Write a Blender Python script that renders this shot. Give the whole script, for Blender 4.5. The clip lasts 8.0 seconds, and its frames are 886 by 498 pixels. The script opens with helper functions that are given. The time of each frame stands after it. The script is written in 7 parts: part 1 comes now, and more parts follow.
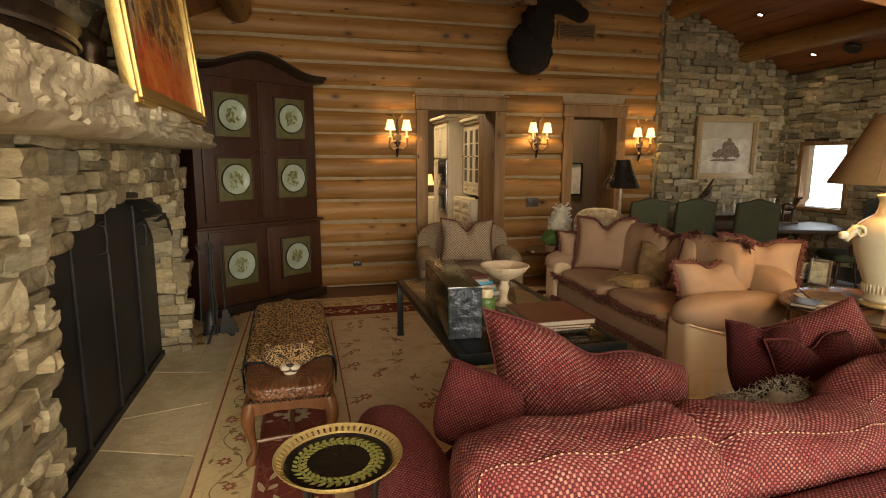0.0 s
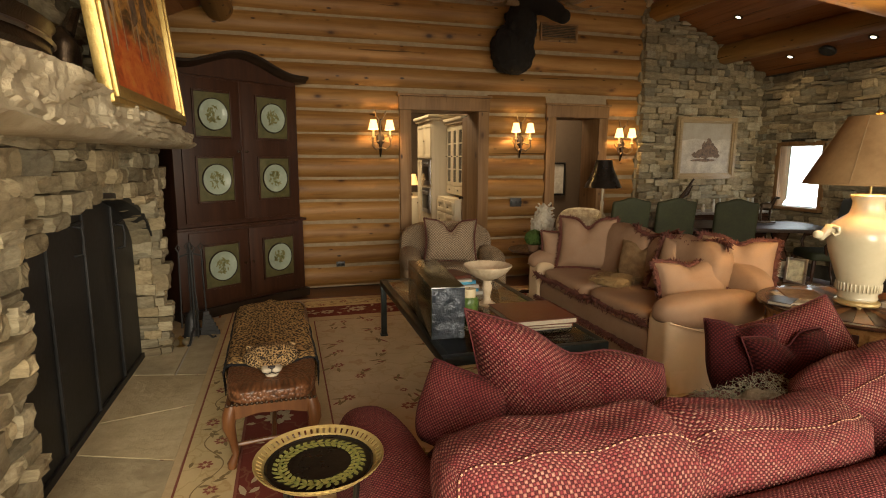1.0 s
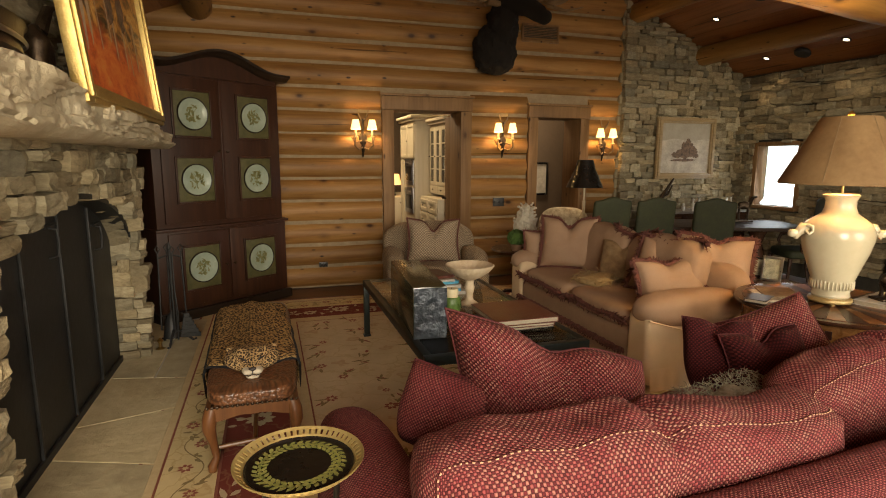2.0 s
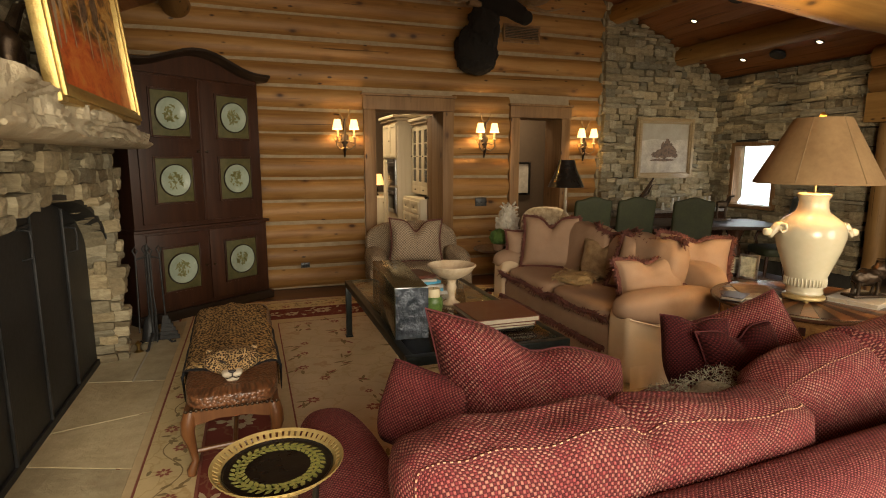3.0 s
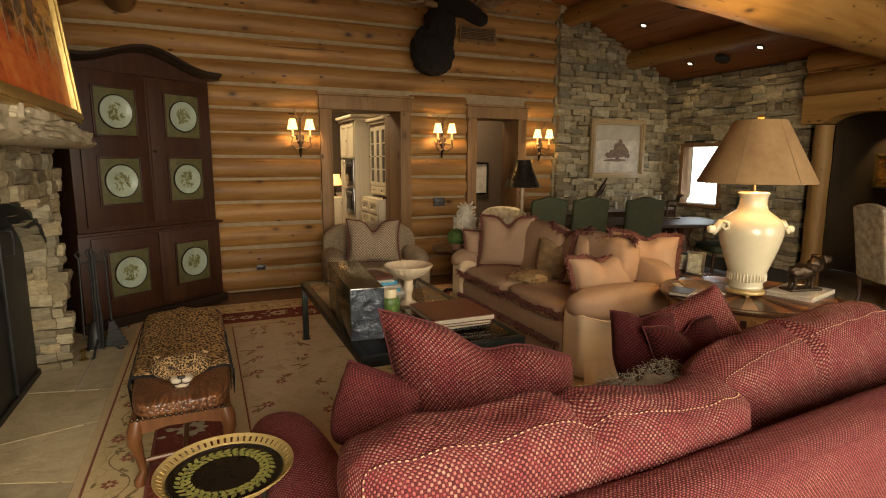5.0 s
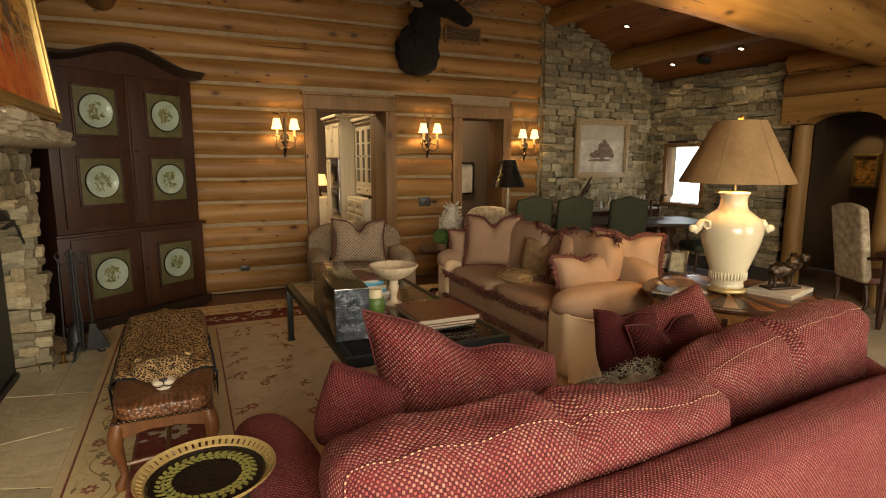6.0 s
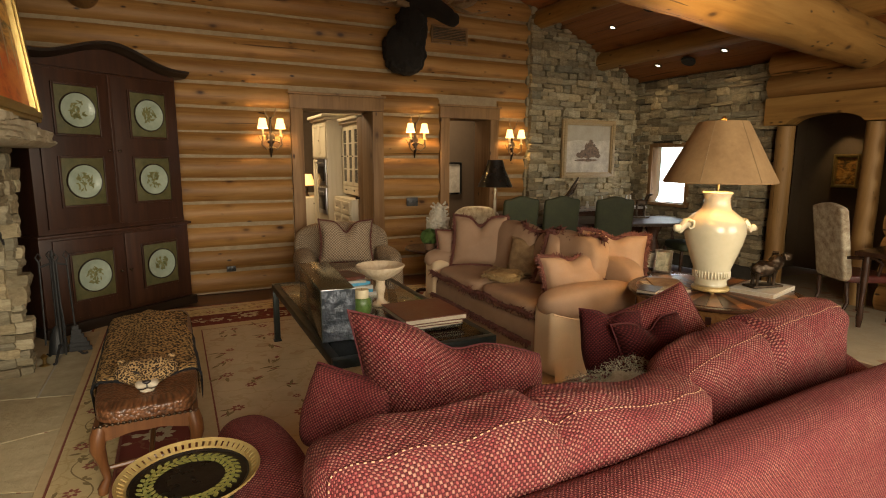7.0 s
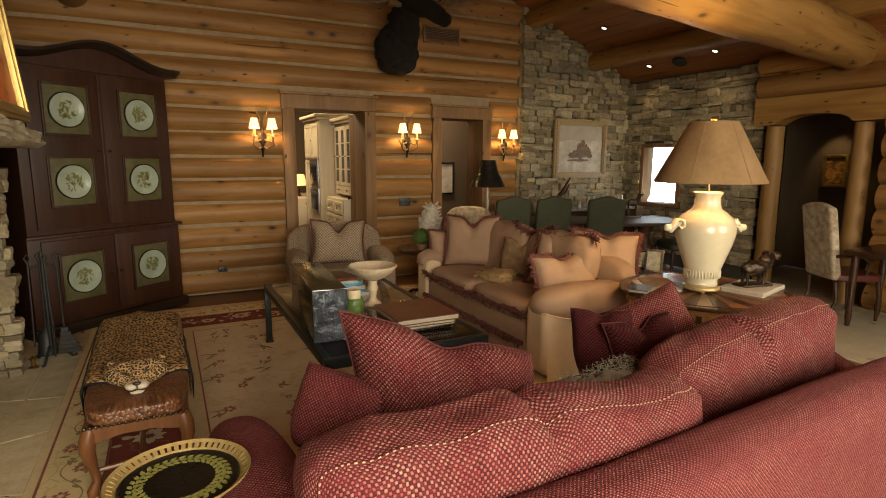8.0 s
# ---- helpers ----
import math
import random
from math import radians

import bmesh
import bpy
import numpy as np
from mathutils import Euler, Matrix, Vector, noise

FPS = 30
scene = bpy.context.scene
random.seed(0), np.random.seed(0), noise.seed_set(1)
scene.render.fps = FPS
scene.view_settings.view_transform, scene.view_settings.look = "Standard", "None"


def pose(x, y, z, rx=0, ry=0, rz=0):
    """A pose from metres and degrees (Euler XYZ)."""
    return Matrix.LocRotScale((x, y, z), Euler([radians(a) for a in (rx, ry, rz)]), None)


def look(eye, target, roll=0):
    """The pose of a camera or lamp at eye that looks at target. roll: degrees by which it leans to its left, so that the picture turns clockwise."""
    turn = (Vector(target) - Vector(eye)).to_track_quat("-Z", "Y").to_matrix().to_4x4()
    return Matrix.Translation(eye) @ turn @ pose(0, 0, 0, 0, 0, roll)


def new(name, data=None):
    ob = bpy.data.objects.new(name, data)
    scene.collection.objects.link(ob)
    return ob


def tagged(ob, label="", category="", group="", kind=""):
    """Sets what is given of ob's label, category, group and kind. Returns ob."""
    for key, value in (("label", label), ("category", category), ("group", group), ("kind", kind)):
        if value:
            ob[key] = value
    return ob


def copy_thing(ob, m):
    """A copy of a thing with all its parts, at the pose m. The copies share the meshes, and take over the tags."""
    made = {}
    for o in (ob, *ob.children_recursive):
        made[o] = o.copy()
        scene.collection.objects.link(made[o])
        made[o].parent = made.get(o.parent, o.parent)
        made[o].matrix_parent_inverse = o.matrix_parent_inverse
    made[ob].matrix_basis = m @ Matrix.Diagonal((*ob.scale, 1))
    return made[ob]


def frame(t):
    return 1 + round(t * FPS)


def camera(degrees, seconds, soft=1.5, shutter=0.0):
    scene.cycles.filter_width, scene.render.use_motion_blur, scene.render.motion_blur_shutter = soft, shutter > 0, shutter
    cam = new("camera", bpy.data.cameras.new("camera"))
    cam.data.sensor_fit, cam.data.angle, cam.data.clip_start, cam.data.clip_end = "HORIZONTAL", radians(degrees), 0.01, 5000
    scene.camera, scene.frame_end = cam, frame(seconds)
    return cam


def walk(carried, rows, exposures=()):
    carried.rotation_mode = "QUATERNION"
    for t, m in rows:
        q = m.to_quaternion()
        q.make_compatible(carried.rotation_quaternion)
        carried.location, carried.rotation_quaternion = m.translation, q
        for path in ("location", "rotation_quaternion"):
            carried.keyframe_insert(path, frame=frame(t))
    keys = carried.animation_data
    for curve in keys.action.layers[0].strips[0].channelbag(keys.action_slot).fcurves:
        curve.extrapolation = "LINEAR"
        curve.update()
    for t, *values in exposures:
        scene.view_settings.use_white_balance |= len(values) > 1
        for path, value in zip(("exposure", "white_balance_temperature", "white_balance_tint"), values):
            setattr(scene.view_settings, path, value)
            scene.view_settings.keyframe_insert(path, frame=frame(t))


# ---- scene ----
# camera: seconds, x, y, z, yaw, pitch, roll
cam = camera(77.85, 8.0, soft=1.0)
PATH = [
    (0, 0.0004, 0.0002, 1.5828, -14.3476, -9.1917, -0.1501),
    (0.5, 0.0063, -0.0013, 1.5854, -15.1915, -9.2104, -0.1819),
    (1, 0.0119, -0.0051, 1.5870, -15.9563, -9.2210, -0.2008),
    (1.5, 0.0182, -0.0097, 1.5882, -16.7908, -9.2309, -0.2052),
    (3, 0.0395, -0.0237, 1.5921, -19.3001, -9.2620, -0.1652),
    (3.5, 0.0478, -0.0283, 1.5926, -20.2828, -9.2576, -0.1749),
    (4, 0.0560, -0.0333, 1.5928, -21.2975, -9.2507, -0.1826),
    (4.5, 0.0646, -0.0393, 1.5924, -22.4230, -9.2378, -0.1849),
    (6, 0.0830, -0.0517, 1.5953, -24.7426, -9.2577, -0.1882),
    (6.5, 0.0883, -0.0549, 1.5958, -25.3786, -9.2641, -0.2081),
    (7, 0.0925, -0.0582, 1.5957, -25.9729, -9.2569, -0.2292),
    (7.5, 0.0955, -0.0605, 1.5956, -26.4212, -9.2548, -0.2257),
    (8, 0.0977, -0.0614, 1.5951, -26.7026, -9.2423, -0.2299),
]
walk(cam, [(t, pose(x, y, z, 90 + pitch, roll, yaw)) for t, x, y, z, yaw, pitch, roll in PATH])

# ---- world, daylight and exposure ----
world = bpy.data.worlds.new("world")
scene.world = world
world.use_nodes = True
wn = world.node_tree
sky = wn.nodes.new("ShaderNodeTexSky")
sky.sky_type, sky.sun_disc = "NISHITA", False
sky.sun_elevation, sky.sun_rotation = radians(38), radians(160)
wn.links.new(sky.outputs[0], wn.nodes["Background"].inputs[0])
wn.nodes["Background"].inputs[1].default_value = 0.12
scene.view_settings.exposure = 0.3


def lamp(name, kind, m, power, colour, size=0.1, size_y=None, spot=None):
    data = bpy.data.lights.new(name, kind)
    data.energy, data.color = power, colour
    if kind == "AREA":
        data.shape, data.size, data.size_y = "RECTANGLE", size, size_y or size
    elif kind == "SUN":
        data.angle = size
    else:
        data.shadow_soft_size = size
    if spot:
        data.spot_size, data.spot_blend = radians(spot), 0.6
    ob = new(name, data)
    ob.matrix_world = m
    return ob


sun = lamp("sun", "SUN", look((0, 0, 0), (0.25, 0.75, -0.62)), 0.8, (1.0, 0.93, 0.82), radians(10))
# sky light in the openings of the window wall behind the walk
DAY = (1.0, 0.88, 0.67)
lamp("window_light", "AREA", look((0.2, -2.55, 1.75), (0.2, -0.6, 0.0)), 390, DAY, 2.6, 2.5)
lamp("window_light", "AREA", look((4.6, -2.55, 1.8), (0.6, 2.6, -0.8)), 185, DAY, 2.6, 2.6)
lamp("window_light", "AREA", look((7.05, 6.1, 1.3), (4, 5.2, 0.6)), 5, (0.92, 0.95, 1.0), 0.55, 0.9)

# ---- materials ----


def shader(name, rough=0.7, metal=0.0, spec=0.4):
    m = bpy.data.materials.new(name)
    m.use_nodes = True
    b = m.node_tree.nodes["Principled BSDF"]
    b.inputs["Roughness"].default_value, b.inputs["Metallic"].default_value = rough, metal
    b.inputs["Specular IOR Level"].default_value = spec
    return m, m.node_tree, b


def link(nt, a, b):
    nt.links.new(a, b)


def coords(nt, kind="Object", scale=(1, 1, 1), rotation=(0, 0, 0)):
    tc, mp = nt.nodes.new("ShaderNodeTexCoord"), nt.nodes.new("ShaderNodeMapping")
    mp.inputs["Scale"].default_value, mp.inputs["Rotation"].default_value = scale, rotation
    link(nt, tc.outputs[kind], mp.inputs["Vector"])
    return mp.outputs[0]


def noise_tex(nt, vec, scale, detail=5.0, rough=0.6, dist=0.0):
    n = nt.nodes.new("ShaderNodeTexNoise")
    n.inputs["Scale"].default_value, n.inputs["Detail"].default_value = scale, detail
    n.inputs["Roughness"].default_value, n.inputs["Distortion"].default_value = rough, dist
    link(nt, vec, n.inputs["Vector"])
    return n.outputs["Fac"]


def ramp(nt, fac, stops):
    r = nt.nodes.new("ShaderNodeValToRGB")
    while len(r.color_ramp.elements) < len(stops):
        r.color_ramp.elements.new(0.5)
    for e, (p, c) in zip(r.color_ramp.elements, stops):
        e.position, e.color = p, (*c, 1) if len(c) == 3 else c
    link(nt, fac, r.inputs[0])
    return r.outputs[0]


def mix(nt, fac, a, b, how="MIX"):
    n = nt.nodes.new("ShaderNodeMix")
    n.data_type, n.blend_type = "RGBA", how
    for sock, v in ((n.inputs[0], fac), (n.inputs[6], a), (n.inputs[7], b)):
        if isinstance(v, bpy.types.NodeSocket):
            link(nt, v, sock)
        else:
            sock.default_value = v if isinstance(v, (int, float)) else (*v, 1)
    return n.outputs[2]


def mth(nt, op, a, b=0.0, c=0.0):
    n = nt.nodes.new("ShaderNodeMath")
    n.operation = op
    for sock, v in zip(n.inputs, (a, b, c)):
        if isinstance(v, bpy.types.NodeSocket):
            link(nt, v, sock)
        else:
            sock.default_value = v
    return n.outputs[0]


def bump(nt, b, height, strength=0.4, dist=0.01):
    n = nt.nodes.new("ShaderNodeBump")
    n.inputs["Strength"].default_value, n.inputs["Distance"].default_value = strength, dist
    link(nt, height, n.inputs["Height"])
    link(nt, n.outputs[0], b.inputs["Normal"])


def varied(nt, colour, amount=0.35):
    """The colour, lighter or darker from object to object."""
    info = nt.nodes.new("ShaderNodeObjectInfo")
    v = mth(nt, "MULTIPLY_ADD", info.outputs["Random"], amount * 2, 1 - amount)
    n = nt.nodes.new("ShaderNodeHueSaturation")
    link(nt, colour, n.inputs["Color"])
    link(nt, v, n.inputs["Value"])
    return n.outputs[0]


def surf(name, c1, c2, scale=6, rough=0.7, metal=0.0, bumps=0.25, dist=0.005, kind="Object", stretch=(1, 1, 1), vary=0.0, fine=40, spec=0.4):
    """A plain surface with variation at two scales and fine relief."""
    m, nt, b = shader(name, rough, metal, spec)
    v = coords(nt, kind, stretch)
    big, small = noise_tex(nt, v, scale, 4), noise_tex(nt, v, scale * fine / 6, 3)
    f = mth(nt, "ADD", mth(nt, "MULTIPLY", big, 0.7), mth(nt, "MULTIPLY", small, 0.3))
    c = ramp(nt, f, [(0.3, c1), (0.7, c2)])
    if vary:
        c = varied(nt, c, vary)
    link(nt, c, b.inputs["Base Color"])
    r = mth(nt, "MULTIPLY_ADD", big, 0.25, rough - 0.12)
    link(nt, r, b.inputs["Roughness"])
    if bumps:
        bump(nt, b, small, bumps, dist)
    return m


def wood(name, dark, mid, light, axis=0, scale=1.0, rough=0.45, knots=0.0, vary=0.15, bumps=0.2, knot_c=(0.05, 0.02, 0.008), spec=0.4):
    """Grain along one axis, streaks, a few knots."""
    m, nt, b = shader(name, rough, 0.0, spec)
    st = [14.0 * scale] * 3
    st[axis] = 0.9 * scale
    info = nt.nodes.new("ShaderNodeObjectInfo")
    shift = nt.nodes.new("ShaderNodeCombineXYZ")
    for s in shift.inputs:
        link(nt, mth(nt, "MULTIPLY", info.outputs["Random"], 37.0), s)

    def shifted(by):
        tc, mp = nt.nodes.new("ShaderNodeTexCoord"), nt.nodes.new("ShaderNodeMapping")
        mp.inputs["Scale"].default_value = by
        link(nt, tc.outputs["Object"], mp.inputs["Vector"])
        link(nt, shift.outputs[0], mp.inputs["Location"])
        return mp.outputs[0]

    v = shifted(st)
    grain = noise_tex(nt, v, 1.0, 6, 0.65, 0.6)
    st2 = [2.5 * scale] * 3
    st2[axis] = 0.8 * scale
    patch = noise_tex(nt, shifted(st2), 1.0, 3)
    c = ramp(nt, grain, [(0.25, dark), (0.5, mid), (0.75, light)])
    c = mix(nt, mth(nt, "MULTIPLY", patch, 0.5), c, dark)
    if knots:
        st3 = [4.0] * 3
        st3[axis] = 2.2
        vo = nt.nodes.new("ShaderNodeTexVoronoi")
        vo.inputs["Scale"].default_value = knots
        link(nt, shifted(st3), vo.inputs["Vector"])
        k = ramp(nt, vo.outputs["Distance"], [(0.05, (1, 1, 1)), (0.13, (0.25, 0.25, 0.25)), (0.24, (0, 0, 0))])
        c = mix(nt, k, c, knot_c)
        st5 = [11.0] * 3
        st5[axis] = 4.6
        vp = nt.nodes.new("ShaderNodeTexVoronoi")
        vp.inputs["Scale"].default_value = knots
        link(nt, shifted(st5), vp.inputs["Vector"])
        pin = ramp(nt, vp.outputs["Distance"], [(0.07, (1, 1, 1)), (0.12, (0.5, 0.5, 0.5)), (0.17, (0, 0, 0))])
        keep = ramp(nt, noise_tex(nt, shifted([1.7] * 3), 1.0, 1), [(0.46, (0, 0, 0)), (0.54, (1, 1, 1))])
        c = mix(nt, mth(nt, "MULTIPLY", pin, keep), c, tuple(0.6 * a for a in knot_c))
        st4 = [26.0] * 3
        st4[axis] = 0.55
        crack = ramp(nt, noise_tex(nt, shifted(st4), 1.0, 2, 0.5, 0.3), [(0.70, (0, 0, 0)), (0.735, (0.85, 0.85, 0.85))])
        c = mix(nt, crack, c, tuple(0.35 * a for a in dark))
    c = varied(nt, c, vary)
    link(nt, c, b.inputs["Base Color"])
    bump(nt, b, grain, bumps, 0.004)
    return m


LOG = wood("honey log", (0.1472, 0.0608, 0.0152), (0.2774, 0.1396, 0.0399), (0.38, 0.2166, 0.0741), 0, 0.8, 0.52, 1.0, 0.20, 0.3, spec=0.28)
LOG_Y = wood("honey log beam", (0.165, 0.080, 0.020), (0.30, 0.160, 0.044), (0.39, 0.225, 0.070), 1, 0.8, 0.55, 1.0, 0.1, 0.3, spec=0.25)
LOG_Z = wood("log post", (0.15, 0.076, 0.022), (0.27, 0.150, 0.050), (0.35, 0.208, 0.080), 2, 0.8, 0.55, 1.2, 0.1, 0.3, spec=0.25)
CHINK = surf("tan chinking", (0.21, 0.145, 0.08), (0.32, 0.24, 0.145), 9, 0.85)
TRIM = wood("door casing wood", (0.12, 0.062, 0.024), (0.235, 0.128, 0.052), (0.32, 0.188, 0.085), 2, 1.0, 0.55, 0.9, 0.1, 0.3, spec=0.25)
CEIL = wood("ceiling boards", (0.184, 0.068, 0.024), (0.288, 0.12, 0.044), (0.368, 0.168, 0.064), 0, 1.0, 0.4, 0.6, 0.12)
FLOORW = wood("dark floor boards", (0.055, 0.024, 0.012), (0.10, 0.045, 0.022), (0.16, 0.075, 0.036), 0, 1.0, 0.3, 0.0, 0.25)
ARM = wood("armoire red-brown paint", (0.01716, 0.00624, 0.00312), (0.039, 0.01404, 0.00624), (0.0663, 0.02496, 0.01092), 2, 1.0, 0.42, 0.0, 0.08)
ARMD = wood("armoire dark cornice", (0.010, 0.006, 0.004), (0.02, 0.012, 0.007), (0.035, 0.02, 0.012), 0, 1.0, 0.35, 0.0, 0.05)
GREENP = surf("green painted panel", (0.0451, 0.0451, 0.01476), (0.0984, 0.0861, 0.0328), 14, 0.5)
PLATE = surf("pale green-white china", (0.216, 0.261, 0.198), (0.324, 0.369, 0.288), 5, 0.22, spec=0.6)
SPRIG = surf("painted sprig", (0.07, 0.10, 0.03), (0.24, 0.20, 0.08), 60, 0.4)


def stone_mat(name, a, b_, c_, vary=0.4, relief=0.02, island=False):
    m, nt, b = shader(name, 0.8, 0, 0.3)
    v = coords(nt, "Object", (1, 1, 1))
    if island:
        chance = nt.nodes.new("ShaderNodeNewGeometry").outputs["Random Per Island"]
    else:
        chance = nt.nodes.new("ShaderNodeObjectInfo").outputs["Random"]
    n1, n2 = noise_tex(nt, v, 1.6, 5, 0.6, 0.5), noise_tex(nt, v, 9, 6, 0.7)
    c = ramp(nt, mth(nt, "ADD", mth(nt, "MULTIPLY", n1, 0.6), mth(nt, "MULTIPLY", n2, 0.4)), [(0.3, a), (0.5, b_), (0.7, c_)])
    tint = ramp(nt, chance, [(0.0, (0.90, 0.93, 0.93)), (0.35, (1, 0.97, 0.88)), (0.7, (1.0, 0.90, 0.72)), (1.0, (0.82, 0.74, 0.62))])
    c = mix(nt, 0.8, c, tint, "MULTIPLY")
    shade_v = mth(nt, "MULTIPLY_ADD", mth(nt, "FRACT", mth(nt, "MULTIPLY", chance, 7.31)), vary * 2, 1 - vary)
    hs = nt.nodes.new("ShaderNodeHueSaturation")
    link(nt, c, hs.inputs["Color"])
    link(nt, shade_v, hs.inputs["Value"])
    link(nt, hs.outputs[0], b.inputs["Base Color"])
    bump(nt, b, n2, 0.6, relief)
    return m


ST_C = (0.138, 0.114, 0.074), (0.278, 0.236, 0.158), (0.41, 0.362, 0.258)
STONE = stone_mat("ledge stone", *ST_C, 0.42)
STONE_J = stone_mat("ledge stone, small pieces", *ST_C, 0.42, island=True)
SLAB = stone_mat("mantel stone", (0.26, 0.20, 0.12), (0.45, 0.37, 0.25), (0.60, 0.52, 0.38), 0.02, 0.04)
MORTAR = surf("dark stone joint", (0.035, 0.03, 0.022), (0.07, 0.06, 0.045), 9, 0.95)
FLAG = stone_mat("hearth flagstone", (0.3192, 0.2736, 0.1824), (0.4788, 0.4161, 0.285), (0.627, 0.57, 0.4104), 0.16)
GROUT = surf("pale joint", (0.36, 0.33, 0.27), (0.45, 0.41, 0.34), 12, 0.9)
IRON = surf("black iron", (0.012, 0.012, 0.012), (0.040, 0.039, 0.038), 4, 0.52, 0.35, 0.2)
IRON_G = surf("dark grey table iron", (0.018, 0.022, 0.02), (0.04, 0.045, 0.042), 8, 0.4, 0.7, 0.1)
BRASS = surf("aged brass", (0.36, 0.25, 0.09), (0.55, 0.40, 0.17), 12, 0.32, 1.0, 0.1)
GILT = surf("gilt frame", (0.328, 0.2132, 0.0615), (0.5412, 0.3936, 0.1476), 18, 0.36, 0.8, 0.3)
WOODFR = wood("picture frame wood", (0.22, 0.15, 0.07), (0.34, 0.24, 0.12), (0.42, 0.31, 0.17), 0, 2.0, 0.45, 0, 0.0)
WALLP = surf("brown plaster", (0.092, 0.06, 0.0336), (0.12, 0.08, 0.0464), 2.5, 0.85)
BLACKL = surf("black lacquer", (0.006, 0.005, 0.004), (0.012, 0.010, 0.008), 4, 0.28)
CREAMC = wood("cream cabinet paint", (0.50, 0.40, 0.25), (0.60, 0.49, 0.32), (0.66, 0.55, 0.37), 2, 0.8, 0.4, 0, 0.02, 0.08)
STEEL = surf("brushed steel", (0.32, 0.32, 0.33), (0.5, 0.5, 0.51), 20, 0.3, 1.0, 0.05)
DARKW = wood("dark table wood", (0.022, 0.010, 0.006), (0.045, 0.02, 0.011), (0.075, 0.034, 0.018), 0, 1.2, 0.25, 0, 0.08)
STOOLW = wood("carved bench wood", (0.085, 0.032, 0.011), (0.15, 0.060, 0.020), (0.21, 0.090, 0.032), 2, 1.4, 0.38, 0, 0.05)


def weave(name, ground, thread, cell, rough=0.8, pale=1.0, dark=None):
    """A basket weave in metres of the cloth: pale threads in every second cell, each a little different, worn away in places."""
    m, nt, b = shader(name, rough, 0, 0.22)
    b.inputs["Sheen Weight"].default_value = 0.05
    b.inputs["Sheen Tint"].default_value = (*thread, 1)
    b.inputs["Sheen Roughness"].default_value = 0.4
    v = coords(nt, "UV", (1, 1, 1))
    wob = noise_tex(nt, v, 24, 2)
    sep = nt.nodes.new("ShaderNodeSeparateXYZ")
    link(nt, v, sep.inputs[0])
    ix, fx = [], []
    for k in (0, 1):
        g = mth(nt, "MULTIPLY_ADD", sep.outputs[k], 1 / cell, 400.0)
        g = mth(nt, "ADD", g, mth(nt, "MULTIPLY", wob, 0.7))
        ix.append(mth(nt, "FLOOR", g))
        fx.append(mth(nt, "SINE", mth(nt, "MULTIPLY", mth(nt, "FRACT", g), math.pi)))
    odd = mth(nt, "MODULO", mth(nt, "ADD", *ix), 2.0)
    spot = nt.nodes.new("ShaderNodeCombineXYZ")
    link(nt, ix[0], spot.inputs[0])
    link(nt, ix[1], spot.inputs[1])
    wn_ = nt.nodes.new("ShaderNodeTexWhiteNoise")
    wn_.noise_dimensions = "2D"
    link(nt, spot.outputs[0], wn_.inputs["Vector"])
    chance = wn_.outputs["Value"]
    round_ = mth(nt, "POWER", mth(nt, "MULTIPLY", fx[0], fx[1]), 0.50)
    fibre = noise_tex(nt, coords(nt, "UV", (0.5, 1, 1)), 420, 3, 0.75)
    worn = ramp(nt, noise_tex(nt, v, 5.5, 4, 0.65), [(0.36, (0.25, 0.25, 0.25)), (0.62, (1, 1, 1))])
    show = mth(nt, "MULTIPLY", mth(nt, "MULTIPLY", odd, worn), mth(nt, "MULTIPLY_ADD", chance, 0.85, 0.22))
    show = mth(nt, "MULTIPLY", show, mth(nt, "MULTIPLY_ADD", fibre, 1.6, 0.0))
    # lo: shade in the gaps between threads, put into the colour
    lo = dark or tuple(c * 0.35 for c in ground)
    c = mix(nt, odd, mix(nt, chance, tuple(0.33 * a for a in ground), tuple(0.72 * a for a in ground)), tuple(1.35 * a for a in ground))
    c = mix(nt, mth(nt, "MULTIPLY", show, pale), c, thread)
    # painted shade at the cell edges, weaker round the pale threads
    gap_shade = mth(nt, "MULTIPLY_ADD", odd, -0.35, 1.0)
    c = mix(nt, mth(nt, "POWER", round_, gap_shade), lo, c)
    link(nt, c, b.inputs["Base Color"])
    h = mth(nt, "MULTIPLY", round_, mth(nt, "MULTIPLY_ADD", odd, 0.6, 0.4))
    bump(nt, b, mth(nt, "ADD", h, mth(nt, "MULTIPLY", fibre, 0.45)), 0.85, cell * 0.5)
    return m


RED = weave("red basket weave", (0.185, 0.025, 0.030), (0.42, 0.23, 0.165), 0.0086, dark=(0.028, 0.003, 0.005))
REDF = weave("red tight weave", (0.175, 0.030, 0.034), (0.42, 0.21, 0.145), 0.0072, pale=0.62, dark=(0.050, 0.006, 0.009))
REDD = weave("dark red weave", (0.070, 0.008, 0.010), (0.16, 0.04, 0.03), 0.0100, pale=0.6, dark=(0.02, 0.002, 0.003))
TAN = surf("tan velvet", (0.25, 0.150, 0.088), (0.345, 0.220, 0.138), 5, 0.75, 0, 0.15, 0.002, fine=300)
TANS = surf("pale tan slipcover", (0.5368, 0.3965, 0.244), (0.6466, 0.488, 0.3172), 4, 0.85, 0, 0.12, 0.002, fine=300)
FRINGE = surf("brown-red fringe", (0.045, 0.014, 0.010), (0.17, 0.058, 0.040), 60, 0.9, 0, 0.6)
TWEED = weave("beige tweed", (0.36, 0.265, 0.17), (0.52, 0.42, 0.30), 0.012, dark=(0.15, 0.105, 0.065))
TAPES = surf("tapestry", (0.13, 0.07, 0.03), (0.30, 0.20, 0.10), 16, 0.9)
